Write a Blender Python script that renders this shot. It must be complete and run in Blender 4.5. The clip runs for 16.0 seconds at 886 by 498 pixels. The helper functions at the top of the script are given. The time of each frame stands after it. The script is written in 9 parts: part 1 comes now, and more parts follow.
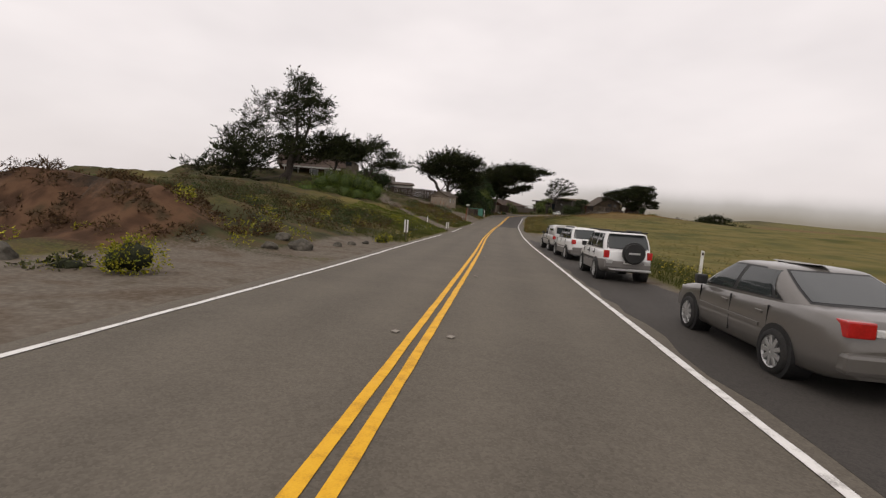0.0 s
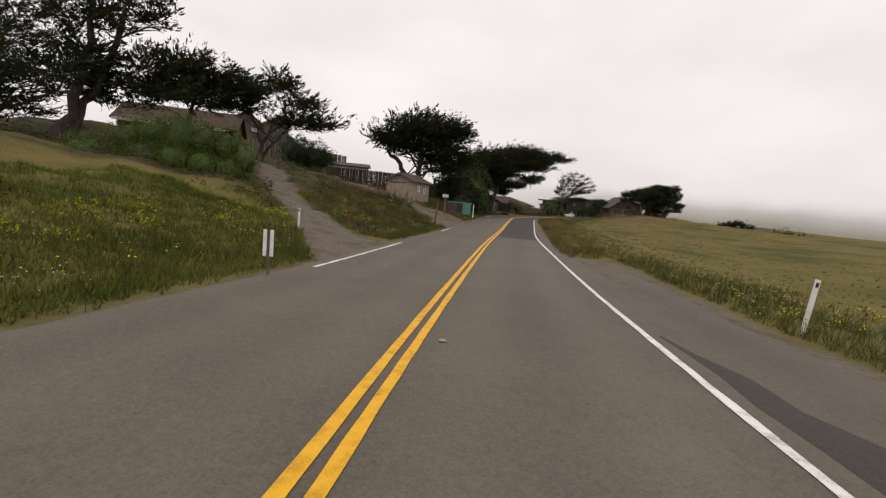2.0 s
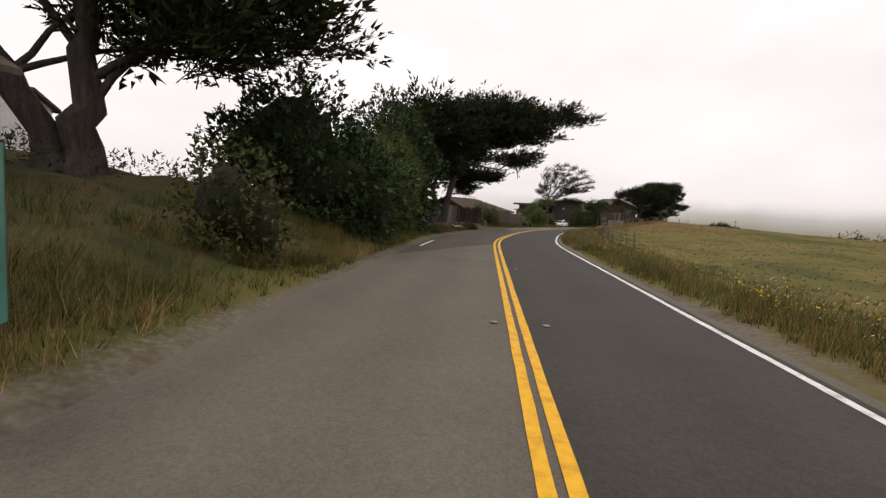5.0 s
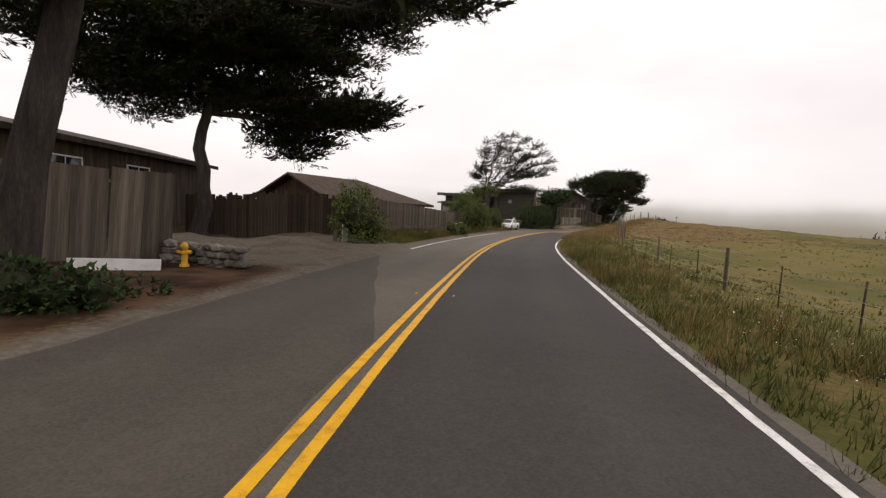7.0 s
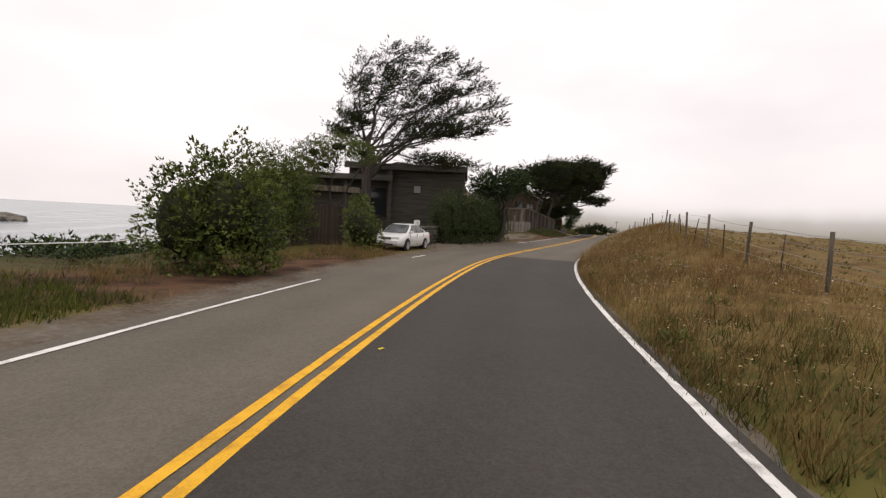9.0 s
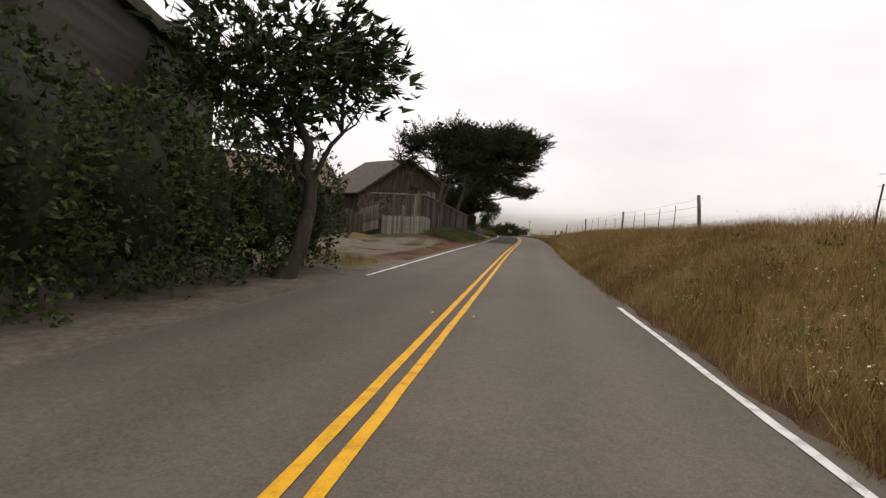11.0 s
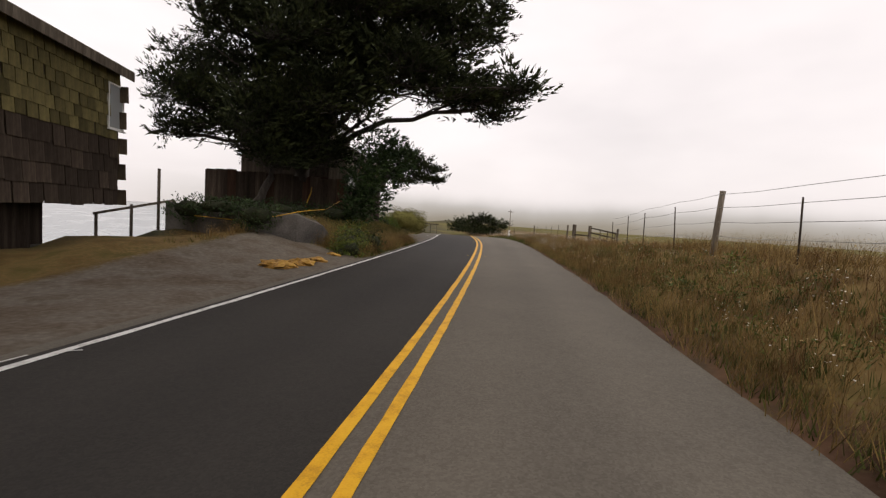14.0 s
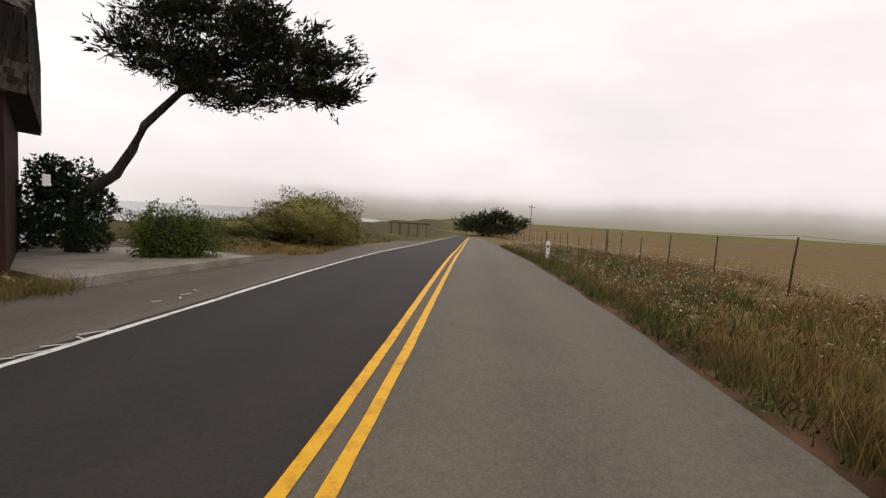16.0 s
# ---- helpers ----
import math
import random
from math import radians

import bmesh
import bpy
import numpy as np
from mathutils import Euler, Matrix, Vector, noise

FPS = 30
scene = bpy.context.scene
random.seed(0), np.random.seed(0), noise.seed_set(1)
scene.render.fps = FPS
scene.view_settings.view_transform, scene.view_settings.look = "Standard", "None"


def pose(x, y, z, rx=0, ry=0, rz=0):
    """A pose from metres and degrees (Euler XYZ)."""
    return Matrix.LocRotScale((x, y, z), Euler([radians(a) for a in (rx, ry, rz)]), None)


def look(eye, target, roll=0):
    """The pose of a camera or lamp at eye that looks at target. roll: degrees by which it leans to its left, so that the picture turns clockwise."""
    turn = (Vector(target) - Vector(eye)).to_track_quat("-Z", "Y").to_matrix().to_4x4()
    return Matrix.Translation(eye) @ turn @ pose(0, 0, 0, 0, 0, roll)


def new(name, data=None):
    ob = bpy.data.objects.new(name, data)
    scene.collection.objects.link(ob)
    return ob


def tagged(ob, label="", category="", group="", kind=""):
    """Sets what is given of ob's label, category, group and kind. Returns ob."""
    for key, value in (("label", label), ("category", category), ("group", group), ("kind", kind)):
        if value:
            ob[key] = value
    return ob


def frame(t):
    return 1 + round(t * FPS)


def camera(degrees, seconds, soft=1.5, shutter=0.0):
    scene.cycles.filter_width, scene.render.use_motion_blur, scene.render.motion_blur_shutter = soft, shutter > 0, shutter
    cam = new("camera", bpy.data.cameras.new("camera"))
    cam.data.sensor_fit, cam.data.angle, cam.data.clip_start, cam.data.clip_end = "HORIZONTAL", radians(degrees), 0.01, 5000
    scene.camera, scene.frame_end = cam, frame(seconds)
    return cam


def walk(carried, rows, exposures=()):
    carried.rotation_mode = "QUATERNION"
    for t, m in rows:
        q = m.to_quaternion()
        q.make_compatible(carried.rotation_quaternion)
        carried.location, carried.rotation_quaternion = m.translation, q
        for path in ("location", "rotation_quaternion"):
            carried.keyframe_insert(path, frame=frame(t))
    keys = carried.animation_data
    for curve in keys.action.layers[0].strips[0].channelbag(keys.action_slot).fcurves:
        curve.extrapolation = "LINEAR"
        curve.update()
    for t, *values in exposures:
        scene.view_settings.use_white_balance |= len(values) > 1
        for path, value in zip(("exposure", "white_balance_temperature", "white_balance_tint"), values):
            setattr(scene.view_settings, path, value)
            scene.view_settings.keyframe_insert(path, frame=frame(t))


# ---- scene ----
# ---- the camera and its way ----
cam = camera(88.73, 16.0, soft=1.3)
SKY = 1.3
EXPOSURES = [(0, -0.1, 6800, 13), (3.5, 0.05, 6800, 13), (7, 0.2, 6800, 13), (12.4, 0.14, 6800, 13), (13.1, -0.06, 6800, 13), (14.0, 0.12, 6800, 13), (15.2, 0.12, 6800, 13), (16, 0.12, 6800, 13)]
PATH = [
    (0, pose(0.000, -0.000, -0.000, 83.45, -3.77, 7.33)),
    (0.5, pose(-0.030, 9.372, -0.402, 83.50, -4.01, 7.50)),
    (1, pose(-0.068, 18.932, -0.804, 83.83, -4.39, 7.54)),
    (1.5, pose(-0.119, 27.639, -1.169, 83.49, -4.16, 7.23)),
    (2, pose(-0.141, 36.840, -1.513, 83.61, -4.79, 7.21)),
    (2.5, pose(-0.155, 45.363, -1.840, 84.27, -4.27, 7.20)),
    (3, pose(-0.188, 53.965, -2.053, 84.23, -3.94, 7.14)),
    (3.5, pose(-0.210, 62.750, -2.179, 84.72, -4.15, 6.96)),
    (4, pose(-0.069, 71.035, -2.262, 85.05, -3.63, 5.75)),
    (4.2, pose(0.033, 74.223, -2.293, 85.32, -3.13, 5.36)),
    (4.5, pose(0.041, 79.002, -2.307, 85.31, -3.11, 4.47)),
    (4.9, pose(-0.094, 85.170, -2.243, 85.29, -3.06, 2.79)),
    (5.3, pose(-0.119, 91.499, -2.133, 85.26, -3.00, 0.79)),
    (5.7, pose(0.266, 98.424, -2.030, 85.24, -2.93, -1.26)),
    (6.3, pose(2.270, 110.877, -2.003, 85.22, -2.89, -3.85)),
    (6.5, pose(3.200, 115.421, -2.036, 85.35, -2.61, -4.66)),
    (7, pose(5.937, 127.324, -2.120, 85.23, -2.84, -6.23)),
    (7.5, pose(8.729, 137.685, -2.222, 85.79, -3.31, -7.77)),
    (8, pose(11.150, 146.256, -2.251, 85.70, -3.46, -9.52)),
    (8.5, pose(14.421, 155.984, -2.377, 85.90, -3.78, -11.95)),
    (9, pose(18.121, 165.480, -2.447, 86.30, -3.09, -14.90)),
    (9.5, pose(22.205, 174.465, -2.537, 86.65, -3.18, -18.10)),
    (10, pose(25.769, 181.535, -2.531, 86.97, -3.85, -20.33)),
    (10.2, pose(27.097, 184.004, -2.509, 86.94, -4.07, -21.59)),
    (10.5, pose(29.335, 188.080, -2.519, 86.91, -4.03, -23.23)),
    (10.85, pose(32.298, 192.855, -2.571, 86.83, -3.89, -25.35)),
    (11.2, pose(35.626, 197.729, -2.645, 86.71, -3.69, -27.42)),
    (11.55, pose(39.308, 202.787, -2.716, 86.59, -3.49, -29.19)),
    (11.9, pose(43.331, 208.111, -2.763, 86.49, -3.33, -30.37)),
    (12.3, pose(48.329, 214.629, -2.755, 86.44, -3.25, -30.67)),
    (12.5, pose(50.970, 218.037, -2.730, 86.38, -3.05, -30.46)),
    (13, pose(57.438, 226.508, -2.664, 86.36, -3.19, -29.98)),
    (13.5, pose(63.496, 234.502, -2.592, 85.94, -3.42, -29.26)),
    (14, pose(69.407, 242.559, -2.651, 86.06, -3.60, -28.62)),
    (14.5, pose(74.972, 250.285, -2.663, 86.35, -4.11, -28.46)),
    (15, pose(80.172, 257.485, -2.602, 86.21, -4.12, -27.89)),
    (15.5, pose(84.914, 264.306, -2.634, 85.90, -4.06, -26.90)),
    (16, pose(89.322, 270.872, -2.633, 85.70, -3.06, -26.55)),
]
walk(cam, PATH, EXPOSURES)

# ---- light ----
world = bpy.data.worlds.new("overcast_sky")
scene.world = world
world.use_nodes = True
wn, wl = world.node_tree.nodes, world.node_tree.links
wn.clear()
w_out, w_bg = wn.new("ShaderNodeOutputWorld"), wn.new("ShaderNodeBackground")
w_sky = wn.new("ShaderNodeTexSky")
w_sky.sky_type, w_sky.sun_disc = "NISHITA", False
w_sky.sun_elevation, w_sky.sun_rotation = radians(55), radians(200)
w_sky.dust_density, w_sky.air_density = 4.0, 1.0
w_co, w_map, w_no = wn.new("ShaderNodeTexCoord"), wn.new("ShaderNodeMapping"), wn.new("ShaderNodeTexNoise")
w_map.inputs["Scale"].default_value = (1.2, 1.2, 3.0)
w_no.inputs["Scale"].default_value, w_no.inputs["Detail"].default_value = 1.6, 4.0
w_ramp = wn.new("ShaderNodeValToRGB")
w_ramp.color_ramp.elements[0].position, w_ramp.color_ramp.elements[1].position = 0.3, 0.75
w_ramp.color_ramp.elements[0].color = (0.76, 0.745, 0.75, 1)
w_ramp.color_ramp.elements[1].color = (0.95, 0.93, 0.93, 1)
w_sep, w_grad = wn.new("ShaderNodeSeparateXYZ"), wn.new("ShaderNodeValToRGB")
w_grad.color_ramp.elements[0].position, w_grad.color_ramp.elements[1].position = 0.5, 0.95
w_grad.color_ramp.elements[0].color = (0.80, 0.785, 0.79, 1)
w_grad.color_ramp.elements[1].color = (1.0, 0.99, 1.0, 1)
w_add = wn.new("ShaderNodeMath")
w_add.operation = "MULTIPLY_ADD"
w_add.inputs[1].default_value, w_add.inputs[2].default_value = 0.5, 0.5
w_mul, w_mix = wn.new("ShaderNodeMix"), wn.new("ShaderNodeMix")
w_mul.data_type, w_mul.blend_type = "RGBA", "MULTIPLY"
w_mul.inputs[0].default_value = 1.0
w_mix.data_type = "RGBA"
w_mix.inputs[0].default_value = 0.93
w_sc = wn.new("ShaderNodeVectorMath")
w_sc.operation = "SCALE"
w_sc.inputs["Scale"].default_value = 0.1
wl.new(w_co.outputs["Generated"], w_map.inputs[0])
wl.new(w_map.outputs[0], w_no.inputs["Vector"])
wl.new(w_no.outputs["Fac"], w_ramp.inputs[0])
wl.new(w_co.outputs["Generated"], w_sep.inputs[0])
wl.new(w_sep.outputs["Z"], w_add.inputs[0])
wl.new(w_add.outputs[0], w_grad.inputs[0])
wl.new(w_ramp.outputs[0], w_mul.inputs[6])
wl.new(w_grad.outputs[0], w_mul.inputs[7])
wl.new(w_sky.outputs[0], w_sc.inputs[0])
wl.new(w_sc.outputs[0], w_mix.inputs[6])
wl.new(w_mul.outputs[2], w_mix.inputs[7])
wl.new(w_mix.outputs[2], w_bg.inputs["Color"])
w_bg.inputs["Strength"].default_value = SKY
wl.new(w_bg.outputs[0], w_out.inputs["Surface"])

sun = new("sun", bpy.data.lights.new("sun", "SUN"))
sun.data.energy, sun.data.angle, sun.data.color = 0.7, radians(30), (1.0, 0.97, 0.93)
sun.matrix_world = look((0, 0, 60), (15, 25, 0))


# ---- materials ----
def material(name, colours, scale=4.0, rough=0.85, bump=0.0, fine=40.0, metal=0.0, stretch=(1, 1, 1), rand=0.0, spec=0.3, coat=0.0, island=False, detail=6.0, bump_scale=None):
    """Two colours or more mixed by noise at two scales, with bump; rand varies the value from object to object."""
    m = bpy.data.materials.new(name)
    m.use_nodes = True
    n, l = m.node_tree.nodes, m.node_tree.links
    b = n["Principled BSDF"]
    b.inputs["Roughness"].default_value, b.inputs["Metallic"].default_value = rough, metal
    b.inputs["Specular IOR Level"].default_value = spec
    b.inputs["Coat Weight"].default_value = coat
    co, mp = n.new("ShaderNodeTexCoord"), n.new("ShaderNodeMapping")
    mp.inputs["Scale"].default_value = stretch
    big, small = n.new("ShaderNodeTexNoise"), n.new("ShaderNodeTexNoise")
    big.inputs["Scale"].default_value, big.inputs["Detail"].default_value = scale, detail
    small.inputs["Scale"].default_value, small.inputs["Detail"].default_value = fine, 3.0
    l.new(co.outputs["Object"], mp.inputs[0])
    l.new(mp.outputs[0], big.inputs["Vector"])
    l.new(mp.outputs[0], small.inputs["Vector"])
    mix = n.new("ShaderNodeMath")
    mix.operation = "MULTIPLY_ADD"
    mix.inputs[1].default_value = 0.35
    l.new(small.outputs["Fac"], mix.inputs[0])
    sub = n.new("ShaderNodeMath")
    sub.operation = "MULTIPLY"
    sub.inputs[1].default_value = 0.65
    l.new(big.outputs["Fac"], sub.inputs[0])
    l.new(sub.outputs[0], mix.inputs[2])
    ramp = n.new("ShaderNodeValToRGB")
    el = ramp.color_ramp.elements
    for i, c in enumerate(colours):
        p = 0.33 + 0.34 * i / max(1, len(colours) - 1)
        e = el[i] if i < 2 else el.new(p)
        e.position, e.color = p, (*c, 1)
    l.new(mix.outputs[0], ramp.inputs[0])
    out = ramp.outputs[0]
    if rand:
        hsv = n.new("ShaderNodeHueSaturation")
        mr = n.new("ShaderNodeMapRange")
        mr.inputs["To Min"].default_value, mr.inputs["To Max"].default_value = 1 - rand, 1 + rand
        if island:
            l.new(n.new("ShaderNodeNewGeometry").outputs["Random Per Island"], mr.inputs[0])
        else:
            l.new(n.new("ShaderNodeObjectInfo").outputs["Random"], mr.inputs[0])
        l.new(mr.outputs[0], hsv.inputs["Value"])
        l.new(out, hsv.inputs["Color"])
        out = hsv.outputs[0]
    l.new(out, b.inputs["Base Color"])
    if bump:
        bp = n.new("ShaderNodeBump")
        bp.inputs["Strength"].default_value, bp.inputs["Distance"].default_value = bump, bump_scale or 0.02
        l.new(mix.outputs[0], bp.inputs["Height"])
        l.new(bp.outputs[0], b.inputs["Normal"])
    return m


def glass_dark(name, tint=(0.02, 0.025, 0.028)):
    m = bpy.data.materials.new(name)
    m.use_nodes = True
    b = m.node_tree.nodes["Principled BSDF"]
    b.inputs["Base Color"].default_value = (*tint, 1)
    b.inputs["Roughness"].default_value, b.inputs["Specular IOR Level"].default_value = 0.06, 0.6
    return m


def asphalt(name, dark, light):
    """Bound aggregate: grains of differing tone, slow stains along the lane, a rough relief."""
    m = bpy.data.materials.new(name)
    m.use_nodes = True
    n, l = m.node_tree.nodes, m.node_tree.links
    b = n["Principled BSDF"]
    b.inputs["Roughness"].default_value, b.inputs["Specular IOR Level"].default_value = 0.85, 0.25
    co = n.new("ShaderNodeTexCoord")
    grain, mid, slow = n.new("ShaderNodeTexVoronoi"), n.new("ShaderNodeTexNoise"), n.new("ShaderNodeTexNoise")
    grain.inputs["Scale"].default_value = 48.0
    mid.inputs["Scale"].default_value, mid.inputs["Detail"].default_value, mid.inputs["Roughness"].default_value = 7.0, 9.0, 0.75
    slow.inputs["Scale"].default_value, slow.inputs["Detail"].default_value = 0.25, 5.0
    for t in (grain, mid, slow):
        l.new(co.outputs["Object"], t.inputs["Vector"])
    sep = n.new("ShaderNodeSeparateColor")
    l.new(grain.outputs["Color"], sep.inputs[0])
    a1, a2, a3 = n.new("ShaderNodeMath"), n.new("ShaderNodeMath"), n.new("ShaderNodeMath")
    a1.operation = a2.operation = "MULTIPLY_ADD"
    a3.operation = "MULTIPLY"
    a3.inputs[1].default_value = 0.35
    l.new(slow.outputs["Fac"], a3.inputs[0])
    a2.inputs[1].default_value, a1.inputs[1].default_value = 0.55, 0.30
    l.new(mid.outputs["Fac"], a2.inputs[0]), l.new(a3.outputs[0], a2.inputs[2])
    l.new(sep.outputs["Red"], a1.inputs[0]), l.new(a2.outputs[0], a1.inputs[2])
    # tyre tracks polished along each lane, an oil stain between them, and slow streaks drawn out along the road
    lane, wave, patchy, wear = n.new("ShaderNodeAttribute"), n.new("ShaderNodeMath"), n.new("ShaderNodeTexNoise"), n.new("ShaderNodeMath")
    lane.attribute_name = "across"
    freq, blend, lift = n.new("ShaderNodeMath"), n.new("ShaderNodeMath"), n.new("ShaderNodeMath")
    freq.operation, freq.inputs[1].default_value = "MULTIPLY", 3.55
    wave.operation = "COSINE"
    patchy.inputs["Scale"].default_value, patchy.inputs["Detail"].default_value = 0.8, 7.0
    l.new(co.outputs["Object"], patchy.inputs["Vector"])
    l.new(lane.outputs["Fac"], freq.inputs[0]), l.new(freq.outputs[0], wave.inputs[0])
    blend.operation, blend.inputs[1].default_value = "MULTIPLY", -0.055
    l.new(wave.outputs[0], blend.inputs[0])
    wear.operation, wear.inputs[1].default_value = "MULTIPLY_ADD", 0.30
    l.new(patchy.outputs["Fac"], wear.inputs[0]), l.new(blend.outputs[0], wear.inputs[2])
    lift.operation, lift.inputs[1].default_value = "ADD", -0.15
    l.new(wear.outputs[0], lift.inputs[0])
    sum2 = n.new("ShaderNodeMath")
    sum2.operation = "ADD"
    l.new(a1.outputs[0], sum2.inputs[0]), l.new(lift.outputs[0], sum2.inputs[1])
    r = n.new("ShaderNodeValToRGB")
    r.color_ramp.elements[0].position, r.color_ramp.elements[1].position = 0.30, 0.86
    r.color_ramp.elements[0].color, r.color_ramp.elements[1].color = (*dark, 1), (*light, 1)
    l.new(sum2.outputs[0], r.inputs[0])
    l.new(r.outputs[0], b.inputs["Base Color"])
    bp = n.new("ShaderNodeBump")
    bp.inputs["Strength"].default_value, bp.inputs["Distance"].default_value = 0.5, 0.008
    l.new(a1.outputs[0], bp.inputs["Height"])
    l.new(bp.outputs[0], b.inputs["Normal"])
    return m


M = {}
M["asphalt"] = asphalt("asphalt_grey", (0.076, 0.066, 0.052), (0.136, 0.118, 0.093))
M["asphalt_new"] = asphalt("asphalt_dark", (0.031, 0.0275, 0.024), (0.058, 0.052, 0.0455))
M["asphalt_mid"] = asphalt("asphalt_left_lane", (0.068, 0.059, 0.046), (0.122, 0.106, 0.084))
# the overlay's own dark tone, with some tree shade put into the colour
M["asphalt_black"] = asphalt("asphalt_dark_and_shaded", (0.018, 0.0158, 0.0136), (0.0355, 0.0315, 0.0265))
M["asphalt_dusty"] = asphalt("asphalt_dusty", (0.062, 0.053, 0.041), (0.115, 0.098, 0.076))
# old asphalt darkened in colour to stand in for shade beneath the cypresses
M["asphalt_tree_shade"] = asphalt("asphalt_painted_tree_shade", (0.044, 0.038, 0.0303), (0.084, 0.0735, 0.0585))
M["yellow"] = material("yellow_paint", [(0.45, 0.22, 0.01), (0.68, 0.36, 0.012), (0.74, 0.41, 0.02)], 6.0, 0.6, 0.2, 60.0)
M["white_line"] = material("white_paint_worn", [(0.30, 0.29, 0.27), (0.66, 0.65, 0.62), (0.72, 0.71, 0.69)], 5.0, 0.6, 0.2, 60.0)
M["gravel"] = material("gravel", [(0.13, 0.105, 0.08), (0.22, 0.19, 0.155), (0.31, 0.28, 0.24)], 0.8, 0.95, 0.8, 22.0)
M["dirt"] = material("dirt", [(0.10, 0.065, 0.04), (0.17, 0.12, 0.08), (0.24, 0.19, 0.13)], 0.9, 0.95, 0.7, 18.0)
M["sea"] = material("sea_water", [(0.12, 0.15, 0.16), (0.19, 0.22, 0.23), (0.40, 0.42, 0.42)], 0.05, 0.25, 0.6, 0.6, spec=0.5, stretch=(1, 0.3, 1))


# ---- the plan of the road ----
# centre line: x, y, height; lane widths to the right and to the left of it
ROAD = [
    (-1.1, -60.0, 0.79, 3.73, 4.12),
    (-1.1, -40.0, -0.07, 3.73, 4.12),
    (-1.1, -20.0, -0.93, 3.73, 4.12),
    (-1.0, 4.0, -1.96, 3.73, 4.12),
    (-1.0, 13.4, -2.36, 3.66, 4.03),
    (-1.0, 23.0, -2.75, 3.65, 4.27),
    (-1.1, 31.7, -3.11, 3.66, 4.28),
    (-1.2, 40.8, -3.44, 3.80, 4.06),
    (-1.1, 49.4, -3.73, 3.76, 4.00),
    (-0.9, 58.1, -3.90, 3.73, 4.12),
    (-0.6, 66.9, -4.03, 3.54, 4.11),
    (-0.1, 75.3, -4.10, 3.20, 4.42),
    (0.1, 78.5, -4.11, 3.17, 4.41),
    (2.1, 115.0, -3.84, 3.68, 3.60),
    (5.4, 131.4, -3.96, 3.98, 3.50),
    (8.1, 141.8, -4.03, 4.12, 3.50),
    (10.5, 150.4, -4.10, 4.10, 3.50),
    (13.8, 160.2, -4.21, 4.09, 3.45),
    (17.6, 169.7, -4.28, 4.23, 3.40),
    (21.8, 178.8, -4.33, 4.20, 3.40),
    (25.6, 185.8, -4.31, 4.22, 3.33),
    (27.1, 188.2, -4.32, 4.21, 3.42),
    (49.6, 218.6, -4.53, 3.58, 3.90),
    (53.5, 223.7, -4.49, 3.58, 3.85),
    (57.4, 228.8, -4.45, 3.63, 3.74),
    (61.2, 233.6, -4.41, 3.72, 3.65),
    (64.9, 238.4, -4.42, 3.51, 3.87),
    (71.0, 246.4, -4.46, 3.45, 3.95),
    (76.6, 254.1, -4.44, 3.47, 4.00),
    (81.7, 261.3, -4.42, 3.43, 3.97),
    (85.4, 266.8, -4.43, 3.45, 3.98),
    (88.1, 270.8, -4.43, 3.41, 4.00),
    (90.6, 274.8, -4.43, 3.47, 3.83),
    (93.6, 280.0, -4.46, 3.47, 3.95),
    (96.7, 285.2, -4.54, 3.47, 3.95),
    (100.7, 292.1, -4.75, 3.47, 3.95),
    (105.8, 300.7, -5.15, 3.47, 3.95),
    (110.8, 309.3, -5.51, 3.47, 3.95),
    (120.9, 326.6, -6.23, 3.47, 3.95),
    (131.1, 343.8, -6.95, 3.47, 3.95),
    (146.2, 369.7, -8.03, 3.47, 3.95),
    (166.5, 404.2, -9.47, 3.47, 3.95),
]
RD = np.array(ROAD)


def smooth_road(rows, step=1.0):
    r = np.array(rows)
    s = np.concatenate([[0], np.cumsum(np.hypot(np.diff(r[:, 0]), np.diff(r[:, 1])))])
    q = np.arange(0, s[-1], step)
    k = np.ones(9) / 9
    cols = []
    for c in range(5):
        vv = np.interp(q, s, r[:, c])
        pad = np.concatenate([vv[0] + (np.arange(-8, 0)) * (vv[1] - vv[0]), vv, vv[-1] + np.arange(1, 9) * (vv[-1] - vv[-2])])
        pad = np.convolve(np.convolve(pad, k, "same"), k, "same")
        cols.append(pad[8:-8])
    return q, np.stack(cols, 1)


RS, RP = smooth_road(ROAD)
RS = RS - 60.0          # s = 0 abreast of the first camera place
_t = np.gradient(RP[:, :2], axis=0)
RT = _t / np.hypot(_t[:, :1], _t[:, 1:])
RN = np.stack([RT[:, 1], -RT[:, 0]], 1)      # to the right


def road_at(s, d, dz=0.0):
    """The point d metres to the right of the centre line at s."""
    c = [np.interp(s, RS, RP[:, i]) for i in range(3)]
    n = [np.interp(s, RS, RN[:, i]) for i in range(2)]
    return Vector((c[0] + n[0] * d, c[1] + n[1] * d, c[2] + dz))


def road_dir(s):
    """The heading of the road at s, in degrees from y, to the left."""
    return math.degrees(math.atan2(-np.interp(s, RS, RT[:, 0]), np.interp(s, RS, RT[:, 1])))


